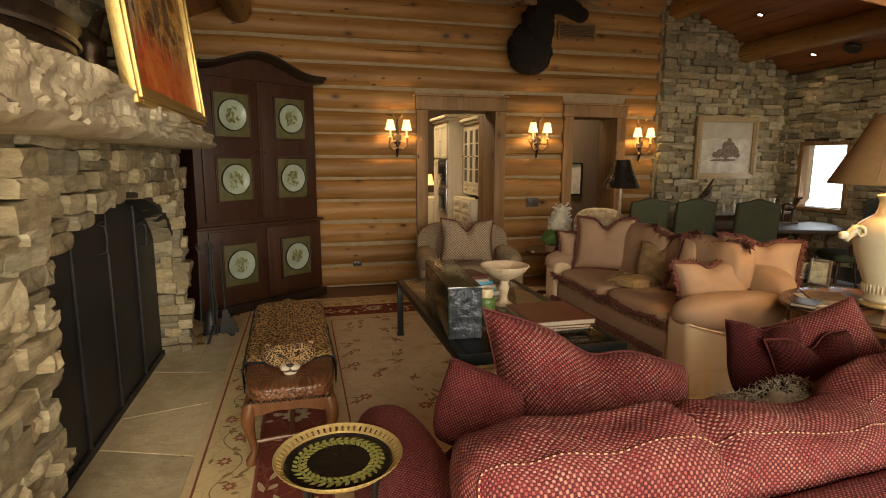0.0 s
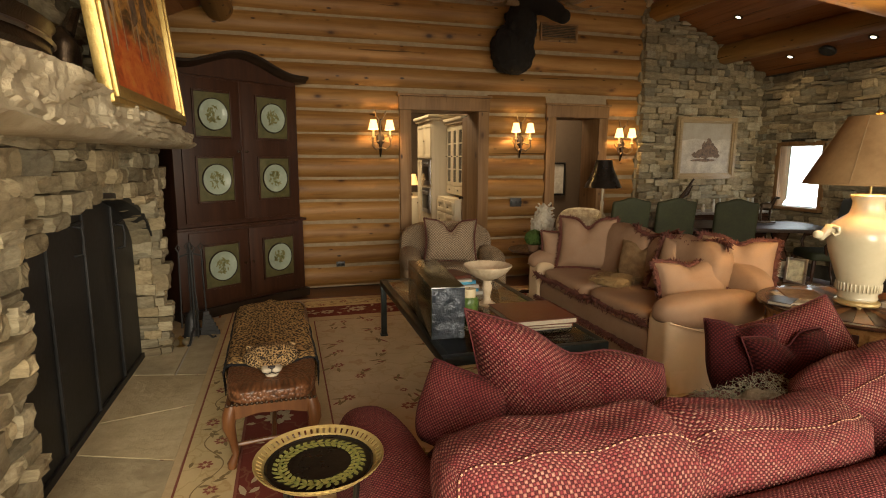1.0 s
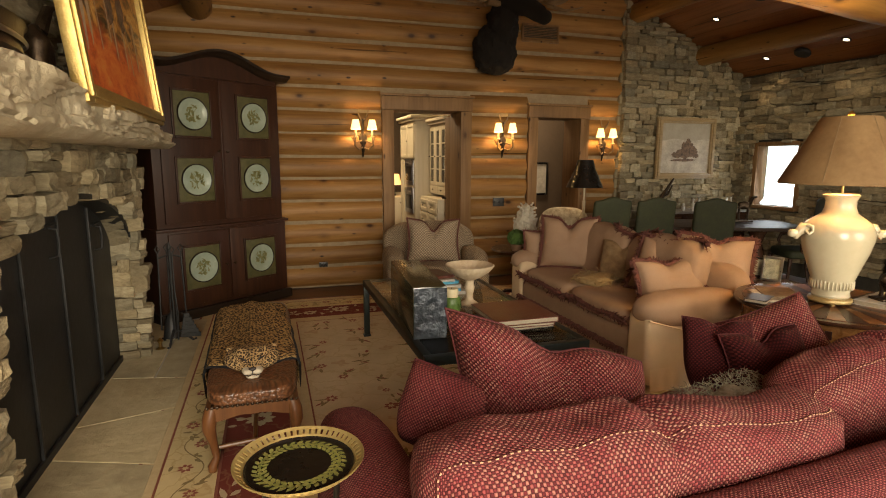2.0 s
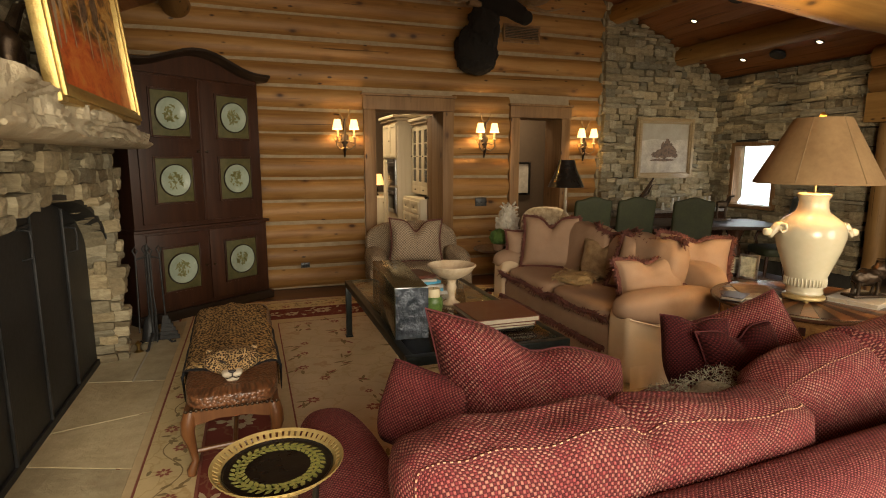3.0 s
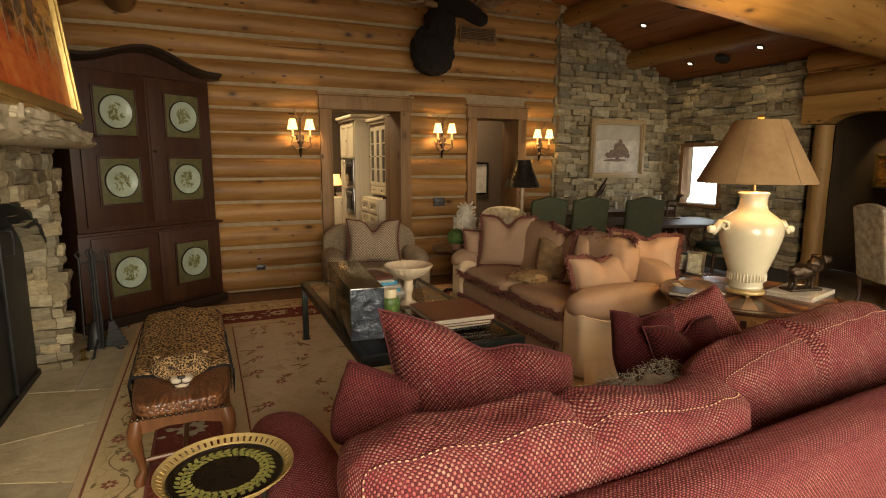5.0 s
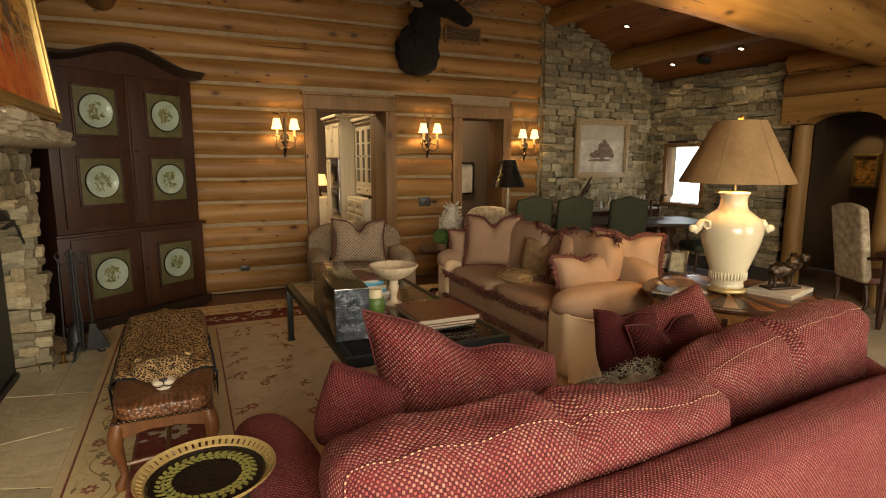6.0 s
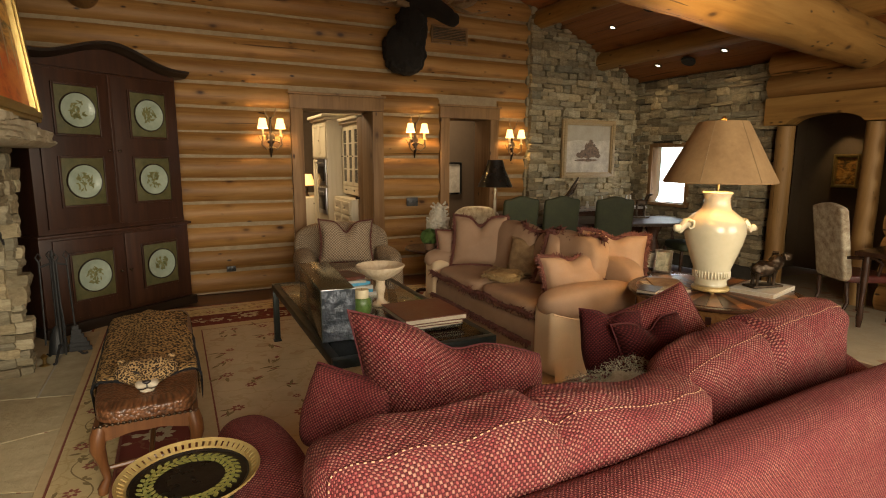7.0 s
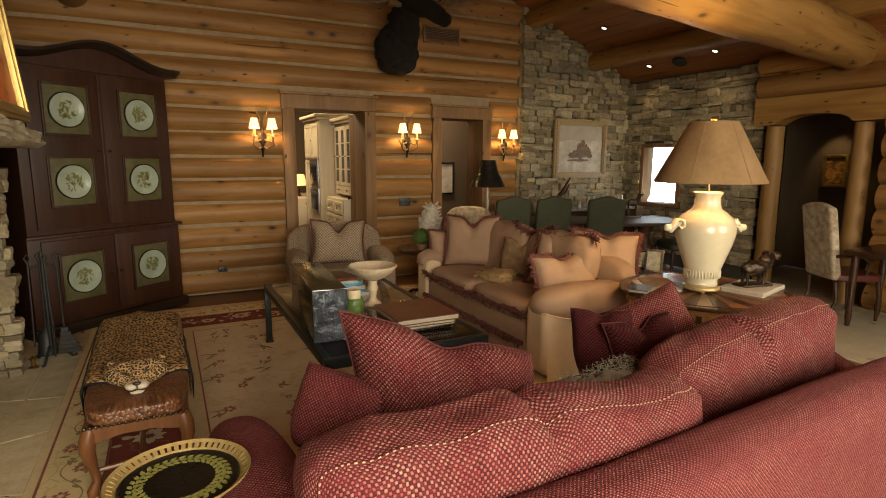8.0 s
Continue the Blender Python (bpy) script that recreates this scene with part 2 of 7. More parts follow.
PATT = surf("cream figured fabric", (0.17, 0.105, 0.055), (0.60, 0.53, 0.38), 16, 0.85)
GREENV = surf("dark green velvet", (0.016, 0.019, 0.007), (0.038, 0.042, 0.016), 6, 0.7)


def leather_mat():
    m, nt, b = shader("embossed brown leather", 0.33, 0, 0.5)
    v = coords(nt, "UV", (1, 1, 1))
    vo = nt.nodes.new("ShaderNodeTexVoronoi")
    vo.inputs["Scale"].default_value = 58
    link(nt, v, vo.inputs["Vector"])
    big = noise_tex(nt, v, 7, 4)
    c = ramp(nt, vo.outputs["Distance"], [(0.0, (0.19, 0.080, 0.034)), (0.45, (0.14, 0.052, 0.021)), (0.7, (0.035, 0.012, 0.006))])
    c = mix(nt, mth(nt, "MULTIPLY", big, 0.4), c, (0.22, 0.11, 0.05))
    link(nt, c, b.inputs["Base Color"])
    bump(nt, b, mth(nt, "MULTIPLY", vo.outputs["Distance"], -1), 0.9, 0.006)
    return m


def hide_mat(name, scale, ground, pale):
    """Broken dark rosettes with tawny centres on a gold ground."""
    m, nt, b = shader(name, 0.85, 0, 0.2)
    v = coords(nt, "UV", (1, 1, 1))
    wv, sc = nt.nodes.new("ShaderNodeVectorMath"), nt.nodes.new("ShaderNodeVectorMath")
    wv.operation, sc.operation = "ADD", "SCALE"
    nz = nt.nodes.new("ShaderNodeTexNoise")
    nz.inputs["Scale"].default_value = scale * 1.3
    link(nt, v, nz.inputs["Vector"])
    sc.inputs[3].default_value = 0.5 / scale
    link(nt, nz.outputs["Color"], sc.inputs[0])
    link(nt, v, wv.inputs[0])
    link(nt, sc.outputs[0], wv.inputs[1])
    vo = nt.nodes.new("ShaderNodeTexVoronoi")
    vo.inputs["Scale"].default_value, vo.inputs["Randomness"].default_value = scale, 0.7
    link(nt, wv.outputs[0], vo.inputs["Vector"])
    d = mth(nt, "ADD", vo.outputs["Distance"], mth(nt, "MULTIPLY_ADD", noise_tex(nt, v, scale * 2.4, 3), 0.34, -0.17))
    k = ramp(nt, d, [(0.10, (0.35, 0.35, 0.35)), (0.17, (1, 1, 1)), (0.42, (1, 1, 1)), (0.49, (0, 0, 0))])
    fur = noise_tex(nt, coords(nt, "UV", (1, 0.25, 1)), 600, 2)
    g = mix(nt, mth(nt, "MULTIPLY_ADD", fur, 0.8, -0.1), ground, pale)
    link(nt, mix(nt, k, g, (0.016, 0.010, 0.006)), b.inputs["Base Color"])
    bump(nt, b, fur, 0.5, 0.003)
    return m


def motif_mat(name, ground, tint, line, scale, thresh=0.22, seed=0.0):
    """Worn woven ground with scattered leaf and flower motifs and thin stems."""
    m, nt, b = shader(name, 0.95, 0, 0.1)
    tc, mp = nt.nodes.new("ShaderNodeTexCoord"), nt.nodes.new("ShaderNodeMapping")
    mp.inputs["Location"].default_value = (seed, seed * 0.7, 0)
    link(nt, tc.outputs["Object"], mp.inputs["Vector"])
    v = mp.outputs[0]
    nz = nt.nodes.new("ShaderNodeTexNoise")
    nz.inputs["Scale"].default_value, nz.inputs["Detail"].default_value = scale * 3.5, 3
    link(nt, v, nz.inputs["Vector"])
    sc, ad = nt.nodes.new("ShaderNodeVectorMath"), nt.nodes.new("ShaderNodeVectorMath")
    sc.operation, ad.operation = "SCALE", "ADD"
    sc.inputs[3].default_value = 0.55 / scale
    link(nt, nz.outputs["Color"], sc.inputs[0])
    link(nt, v, ad.inputs[0])
    link(nt, sc.outputs[0], ad.inputs[1])
    vo, ve = nt.nodes.new("ShaderNodeTexVoronoi"), nt.nodes.new("ShaderNodeTexVoronoi")
    vo.inputs["Scale"].default_value = ve.inputs["Scale"].default_value = scale
    ve.feature = "DISTANCE_TO_EDGE"
    link(nt, ad.outputs[0], vo.inputs["Vector"])
    link(nt, ad.outputs[0], ve.inputs["Vector"])
    worn = noise_tex(nt, v, 3.0, 5, 0.7)
    fib = noise_tex(nt, v, 260, 2)
    g = ramp(nt, mth(nt, "ADD", mth(nt, "MULTIPLY", worn, 0.75), mth(nt, "MULTIPLY", fib, 0.25)), [(0.3, tuple(c * 0.74 for c in ground)), (0.7, ground)])
    k1 = ramp(nt, vo.outputs["Distance"], [(thresh * 0.45, (0.3, 0.3, 0.3)), (thresh * 0.7, (1, 1, 1)), (thresh, (0.9, 0.9, 0.9)), (thresh * 1.15, (0, 0, 0))])
    k2 = ramp(nt, ve.outputs["Distance"], [(0.018, (0.75, 0.75, 0.75)), (0.035, (0, 0, 0))])
    c = mix(nt, mth(nt, "MULTIPLY", k2, 0.6), g, line)
    c = mix(nt, mth(nt, "MULTIPLY", k1, mth(nt, "MULTIPLY_ADD", worn, 0.6, 0.35)), c, tint)
    link(nt, c, b.inputs["Base Color"])
    bump(nt, b, fib, 0.4, 0.003)
    return m


LEATHER = leather_mat()
HIDE = hide_mat("spotted hide", 45, (0.33, 0.185, 0.06), (0.60, 0.41, 0.18))
FACE = hide_mat("spotted face fur", 58, (0.34, 0.20, 0.075), (0.58, 0.43, 0.24))
R_FIELD = motif_mat("rug cream field", (0.64, 0.485, 0.30), (0.42, 0.26, 0.14), (0.44, 0.31, 0.16), 3.6, 0.20)
R_BORD = motif_mat("rug gold border", (0.68, 0.52, 0.27), (0.44, 0.29, 0.12), (0.40, 0.27, 0.10), 5.2, 0.2, 3.3)
R_RED = motif_mat("rug red band", (0.20, 0.048, 0.034), (0.15, 0.05, 0.03), (0.26, 0.13, 0.07), 4.5, 0.2, 7.1)
R_LINE = surf("rug red line", (0.19, 0.055, 0.035), (0.25, 0.085, 0.05), 12, 0.95)
R_TAN = surf("rug tan stripe", (0.46, 0.33, 0.17), (0.57, 0.43, 0.24), 12, 0.95)
RUG_FAR = motif_mat("pale rug", (0.42, 0.36, 0.25), (0.30, 0.15, 0.09), (0.34, 0.27, 0.17), 3.2, 0.28, 5.0)
RUG_OR = motif_mat("orange rug", (0.36, 0.17, 0.06), (0.20, 0.05, 0.03), (0.42, 0.28, 0.12), 5, 0.28, 9.0)
CERAM = surf("cream glazed ceramic", (0.50, 0.44, 0.29), (0.61, 0.54, 0.38), 3, 0.22, 0, 0.03, spec=0.6)
PARCH = surf("mottled parchment shade", (0.19, 0.110, 0.046), (0.30, 0.190, 0.085), 5, 0.75)
BOOKW = surf("white book", (0.38, 0.35, 0.29), (0.50, 0.46, 0.40), 9, 0.5)
BOOKB = surf("blue book", (0.05, 0.26, 0.42), (0.10, 0.36, 0.52), 9, 0.35)
BOOKD = surf("dark book", (0.02, 0.016, 0.014), (0.045, 0.035, 0.03), 9, 0.4)
BOOKR = surf("maroon leather album", (0.085, 0.022, 0.012), (0.13, 0.04, 0.02), 9, 0.38)
PAGES = surf("book pages", (0.30, 0.25, 0.18), (0.42, 0.36, 0.27), 60, 0.8)
OBSID = surf("polished dark stone", (0.014, 0.015, 0.008), (0.055, 0.052, 0.026), 7, 0.16, 0, 0.1, spec=0.7)
PYR = surf("silvery rough stone", (0.0026, 0.00325, 0.0039), (0.078, 0.091, 0.1105), 7, 0.16, 0.3, 0.5, 0.02)
GREENG = surf("green ribbed pottery", (0.04, 0.085, 0.015), (0.13, 0.20, 0.05), 26, 0.3)
WAX = surf("cream candle wax", (0.55, 0.46, 0.28), (0.64, 0.55, 0.36), 9, 0.5)
BONE = surf("carved cream alabaster", (0.42, 0.31, 0.19), (0.62, 0.51, 0.36), 14, 0.5)
CORALM = surf("white coral", (0.34, 0.30, 0.23), (0.52, 0.47, 0.38), 30, 0.85, 0, 0.6)
MOSS = surf("green moss", (0.035, 0.075, 0.012), (0.10, 0.17, 0.035), 60, 0.95, 0, 0.8, 0.01)
BRONZE = surf("dark bronze", (0.018, 0.012, 0.008), (0.075, 0.05, 0.03), 16, 0.36, 0.8, 0.3)
FUR = surf("black-brown fur", (0.004, 0.003, 0.002), (0.016, 0.011, 0.007), 30, 0.95, 0, 0.9, 0.01)
ANTL = surf("antler", (0.12, 0.07, 0.03), (0.26, 0.17, 0.085), 14, 0.6)
THROW = surf("silvery fringe throw", (0.14, 0.115, 0.075), (0.30, 0.26, 0.19), 40, 0.9)
GREENL = surf("gold-green painted leaf", (0.10, 0.15, 0.03), (0.40, 0.36, 0.11), 70, 0.35)
GOLDP = surf("gold painted rim", (0.40, 0.29, 0.10), (0.52, 0.40, 0.17), 30, 0.4, 0.6, 0.1)
MARQ = wood("inlaid table edge", (0.14, 0.06, 0.02), (0.34, 0.17, 0.055), (0.46, 0.26, 0.09), 0, 2.0, 0.25, 0, 0.3)
MARQD = wood("dark rosewood wedge", (0.018, 0.006, 0.004), (0.04, 0.012, 0.007), (0.07, 0.022, 0.011), 0, 2.0, 0.3, 0, 0.1)
SNOW = surf("painted snow", (0.27, 0.23, 0.18), (0.60, 0.52, 0.40), 7, 0.7)
PDARK = surf("painted dark shape", (0.016, 0.010, 0.007), (0.26, 0.16, 0.09), 24, 0.6)


def painting_mat():
    m, nt, b = shader("red and orange oil paint", 0.45)
    v = coords(nt, "Object", (0.5, 1, 1))
    n = noise_tex(nt, v, 8, 6, 0.75, 0.3)
    c = ramp(nt, n, [(0.3, (0.20, 0.035, 0.010)), (0.45, (0.52, 0.095, 0.018)), (0.6, (0.62, 0.19, 0.04)), (0.75, (0.5, 0.32, 0.09))])
    up = nt.nodes.new("ShaderNodeSeparateXYZ")
    link(nt, coords(nt, "Object"), up.inputs[0])
    wood_c = ramp(nt, noise_tex(nt, v, 11, 5, 0.7, 0.8), [(0.38, (0.05, 0.03, 0.010)), (0.45, (0.22, 0.10, 0.025)), (0.56, (0.52, 0.25, 0.05)), (0.7, (0.60, 0.45, 0.18))])
    c = mix(nt, ramp(nt, mth(nt, "ADD", mth(nt, "MULTIPLY", n, 0.3), mth(nt, "ADD", up.outputs[2], 0.5)), [(0.34, (0, 0, 0)), (0.46, (1, 1, 1))]), c, wood_c)
    link(nt, c, b.inputs["Base Color"])
    bump(nt, b, n, 0.3, 0.004)
    return m


OILP = painting_mat()


def glass_mat():
    m, nt, b = shader("clear glass", 0.03, 0, 0.5)
    b.inputs["Transmission Weight"].default_value, b.inputs["IOR"].default_value = 1.0, 1.45
    b.inputs["Base Color"].default_value = (0.86, 0.94, 0.90, 1)
    return m


def glow(name, colour, strength, base=(0.8, 0.7, 0.5)):
    m, nt, b = shader(name, 0.8)
    b.inputs["Base Color"].default_value = (*base, 1)
    b.inputs["Emission Color"].default_value, b.inputs["Emission Strength"].default_value = (*colour, 1), strength
    return m


GLASS = glass_mat()
SHADE_ON = glow("lit sconce shade", (1.0, 0.66, 0.24), 2.0)
BULB = glow("lit bulb", (1.0, 0.78, 0.45), 9.0)
OUTSIDE = glow("bright outdoors", (0.93, 0.96, 1.0), 2.6)

# ---- builders ----


def thing(name, m, label, category, group="", kind=""):
    ob = new(name)
    ob.empty_display_size = 0.1
    ob.matrix_world = m
    return tagged(ob, label, category, group, kind)


def finish(bm, name, material, smooth=True):
    me = bpy.data.meshes.new(name)
    bmesh.ops.recalc_face_normals(bm, faces=bm.faces)
    bm.to_mesh(me)
    bm.free()
    for p in me.polygons:
        p.use_smooth = smooth
    if smooth:
        me.set_sharp_from_angle(angle=radians(42))
    for mm in material if isinstance(material, (list, tuple)) else [material]:
        me.materials.append(mm)
    return me


def part(name, bm, material, parent, label="", smooth=True):
    ob = new(name, finish(bm, name, material, smooth))
    ob.parent = parent
    return tagged(ob, label) if label else ob


def solid(name, bm, material, m, label, category, kind="", group="", smooth=True):
    ob = new(name, finish(bm, name, material, smooth))
    ob.matrix_world = m
    return tagged(ob, label, category, group, kind)


def B():
    bm = bmesh.new()
    bm.loops.layers.uv.new("cloth")
    return bm


def box(bm, c, s, bevel=0.0, seg=2, rot=None):
    r = bmesh.ops.create_cube(bm, size=1.0)
    vs = r["verts"]
    for v in vs:
        v.co = Vector((v.co.x * s[0], v.co.y * s[1], v.co.z * s[2]))
    if bevel:
        es = list({e for v in vs for e in v.link_edges})
        g = bmesh.ops.bevel(bm, geom=es, offset=bevel, segments=seg, profile=0.6, affect="EDGES")
        vs = list({v for f in g["faces"] for v in f.verts} | {v for v in vs if v.is_valid})
    for v in vs:
        if rot is not None:
            v.co = rot @ v.co
        v.co += Vector(c)
    return vs


def span(bm, x0, x1, y0, y1, z0, z1, bevel=0.0):
    return box(bm, ((x0 + x1) / 2, (y0 + y1) / 2, (z0 + z1) / 2), (x1 - x0, y1 - y0, z1 - z0), bevel)


def tube(bm, pts, radii, seg=8, caps=True):
    """A round bar along points, with a radius at each."""
    pts = [Vector(p) for p in pts]
    if isinstance(radii, (int, float)):
        radii = [radii] * len(pts)
    rings = []
    for i, p in enumerate(pts):
        d = (pts[min(i + 1, len(pts) - 1)] - pts[max(i - 1, 0)]).normalized()
        a = d.orthogonal().normalized() if i == 0 else (side - d * side.dot(d)).normalized()
        side = a
        b = d.cross(a)
        rings.append([bm.verts.new(p + (a * math.cos(t) + b * math.sin(t)) * radii[i]) for t in [2 * math.pi * k / seg for k in range(seg)]])
    for r0, r1 in zip(rings, rings[1:]):
        for k in range(seg):
            bm.faces.new((r0[k], r0[(k + 1) % seg], r1[(k + 1) % seg], r1[k]))
    if caps:
        bm.faces.new(rings[0][::-1])
        bm.faces.new(rings[-1])
    return rings


def lathe(bm, prof, seg=32, c=(0, 0, 0), squash=1.0, fn=None, caps=True):
    rings = []
    for r, z in prof:
        ring = []
        for k in range(seg):
            a = 2 * math.pi * k / seg
            q = fn(a, r, z) if fn else r
            ring.append(bm.verts.new((c[0] + q * math.cos(a), c[1] + q * math.sin(a) * squash, c[2] + z)))
        rings.append(ring)
    for r0, r1 in zip(rings, rings[1:]):
        for k in range(seg):
            bm.faces.new((r0[k], r0[(k + 1) % seg], r1[(k + 1) % seg], r1[k]))
    if caps and prof[0][0] > 1e-5:
        bm.faces.new(rings[0][::-1])
    if caps and prof[-1][0] > 1e-5:
        bm.faces.new(rings[-1])
    return rings


def grid(bm, fn, nu, nv, us=1.0, vs=1.0):
    """A sheet from fn(u, v), u and v from 0 to 1, with its cloth coordinates in metres."""
    uv = bm.loops.layers.uv.verify()
    g = [[bm.verts.new(fn(i / nu, j / nv)) for j in range(nv + 1)] for i in range(nu + 1)]
    for i in range(nu):
        for j in range(nv):
            f = bm.faces.new((g[i][j], g[i + 1][j], g[i + 1][j + 1], g[i][j + 1]))
            for l, (a, b) in zip(f.loops, ((i, j), (i + 1, j), (i + 1, j + 1), (i, j + 1))):
                l[uv].uv = (a / nu * us, b / nv * vs)
    return g


def soft(bm, size, k=4.0, n=12, c=(0, 0, 0), fn=None, r=None):
    """A stuffed block: a rounded box with cloth coordinates on each side, shaped further by fn(p, q)."""
    uv = bm.loops.layers.uv.verify()
    seen = {}

    def vert(p):
        key = tuple(round(a * n) for a in p)
        if key not in seen:
            l = (abs(p[0]) ** k + abs(p[1]) ** k + abs(p[2]) ** k) ** (1 / k)
            q = Vector([p[i] / l * size[i] / 2 for i in range(3)])
            if r:
                s = Vector([p[i] * size[i] / 2 for i in range(3)])
                core = Vector([max(-size[i] / 2 + r, min(size[i] / 2 - r, s[i])) for i in range(3)])
                d = s - core
                q = core + d.normalized() * r if d.length > 1e-9 else s
            if fn:
                q = fn(Vector(p), q)
            seen[key] = bm.verts.new(q + Vector(c))
        return seen[key]

    for ax in range(3):
        u, w = (ax + 1) % 3, (ax + 2) % 3
        for s in (-1, 1):
            for i in range(n):
                for j in range(n):
                    quad, uvs = [], []
                    for a, b in ((i, j), (i + 1, j), (i + 1, j + 1), (i, j + 1)):
                        p = [0, 0, 0]
                        p[ax], p[u], p[w] = s, -1 + 2 * a / n, -1 + 2 * b / n
                        quad.append(vert(p))
                        uvs.append((p[u] * size[u] / 2, p[w] * size[w] / 2))
                    if s < 0:
                        quad.reverse(), uvs.reverse()
                    f = bm.faces.new(quad)
                    for l, t in zip(f.loops, uvs):
                        l[uv].uv = t


def wobble(amount, scale, seed=0.0):
    def fn(p, q):
        return q + Vector([noise.noise(q * scale + Vector((seed + i * 9.1, seed, 3.3))) * amount for i in range(3)])
    return fn


def pillow(bm, w, h, t, n=22, chop=0.0, ears=0.10, seed=0.0, blunt=0.0):
    """A knife-edge cushion standing in the xz plane, its lower edge at z = 0; chop: the dent in its upper edge."""
    for s in (-1, 1):
        def fn(a, b, s=s):
            u, v = 2 * a - 1, 2 * b - 1
            x = w / 2 * u * (1 - ears * (1 - v * v))
            z = h / 2 * v * (1 - ears * (1 - u * u))
            x *= 1 - (blunt if u > 0 else blunt * 0.3) * u * u * v * v
            z *= 1 - (blunt if u > 0 else blunt * 0.3) * 0.8 * u * u * v * v
            if blunt and u < 0 and v < 0:
                x *= 1 - 2.6 * blunt * (u * v) ** 2
            bulge = max(0.0, (1 - u ** 4)) ** 0.55 * max(0.0, (1 - v ** 4)) ** 0.55
            if chop:
                d = math.exp(-(u / 0.26) ** 2)
                z -= chop * d * max(0.0, (v + 0.35) / 1.35) ** 1.2
                bulge *= 1 - 0.5 * d * max(0.0, v)
            crease = 1 + 0.10 * noise.noise(Vector((u * 2.2 + seed, v * 2.2, s)))
            return (x, s * t / 2 * bulge * crease, z + h / 2)
        grid(bm, fn, n, n, w, h)
    bmesh.ops.remove_doubles(bm, verts=bm.verts, dist=0.0006)


def piping(bm, w, h, r=0.006, chop=0.0, ears=0.10, n=18, blunt=0.0):
    """The cord along the rim of such a cushion."""
    pts = []
    for k in range(4 * n):
        s, f = divmod(k, n)
        f = 2 * f / n - 1
        u, v = ((f, -1), (1, f), (-f, 1), (-1, -f))[s]
        z = h / 2 * v * (1 - ears * (1 - u * u))
        k = 1 - (blunt if u > 0 else blunt * 0.3) * u * u * v * v
        z *= 1 - (1 - k) * 0.8
        if chop:
            z -= chop * math.exp(-(u / 0.26) ** 2) * max(0.0, (v + 0.35) / 1.35) ** 1.2
        if blunt and u < 0 and v < 0:
            k *= 1 - 2.6 * blunt * (u * v) ** 2
        pts.append((w / 2 * u * (1 - ears * (1 - v * v)) * k, 0, z + h / 2))
    tube(bm, pts + pts[:1], r, 6, False)
    return pts


def fringe(bm, pts, length, rng, step=0.006, out=None):
    """A looped cord with many short soft threads standing off it."""
    pts = [Vector(p) for p in pts]
    mid = sum(pts, Vector()) / len(pts)
    core = []
    for p, q in zip(pts, pts[1:]):
        m = max(1, int((q - p).length / step))
        for k in range(m):
            o = p.lerp(q, (k + rng.random()) / m)
            d = Vector(out).normalized() if out is not None else (o - mid).normalized()
            core.append(o + d * length * 0.30 + Vector((rng.uniform(-1, 1), rng.uniform(-1, 1), rng.uniform(-1, 1))) * length * 0.08)
            for j in range(2):
                e = (d + Vector((rng.uniform(-.7, .7), rng.uniform(-.9, .9), rng.uniform(-.7, .7)))).normalized()
                l, r = length * rng.uniform(0.8, 1.45), rng.uniform(0.0030, 0.0048)
                bend = Vector((rng.uniform(-.3, .3), rng.uniform(-.3, .3), -0.25)) * l * 0.4
                tube(bm, [o, o + e * l * 0.6, o + e * l + bend], [r, r * 1.3, r * 0.7], 4, True)
    core = core[::3]
    if len(core) > 3:
        tube(bm, core, [length * rng.uniform(0.30, 0.52) for _ in core], 6)


RNG = random.Random(7)

# ---- stone pieces: a few rough blocks, shared ----


def rough_block(seed):
    r = random.Random(seed)
    bm = bmesh.new()
    bmesh.ops.create_cube(bm, size=1.0)
    bmesh.ops.subdivide_edges(bm, edges=bm.edges[:], cuts=2, use_grid_fill=True)
    for v in bm.verts:
        c = v.co
        edge = sum(abs(a) > 0.49 for a in c)
        k = {3: 0.94, 2: 0.98, 1: 1.0, 0: 1.0}[edge]
        lean = 0.10 * noise.noise(Vector((c.x * 2 + seed * 3.1, c.z * 2, seed)))
        v.co = Vector((c.x * k + r.uniform(-.03, .03), c.y * (0.95 if edge == 3 else 1) + lean * 0.8 + r.uniform(-.025, .025), c.z * k + r.uniform(-.05, .05)))
    return finish(bm, "stone", STONE, False)


BLOCKS = [rough_block(k) for k in range(26)]


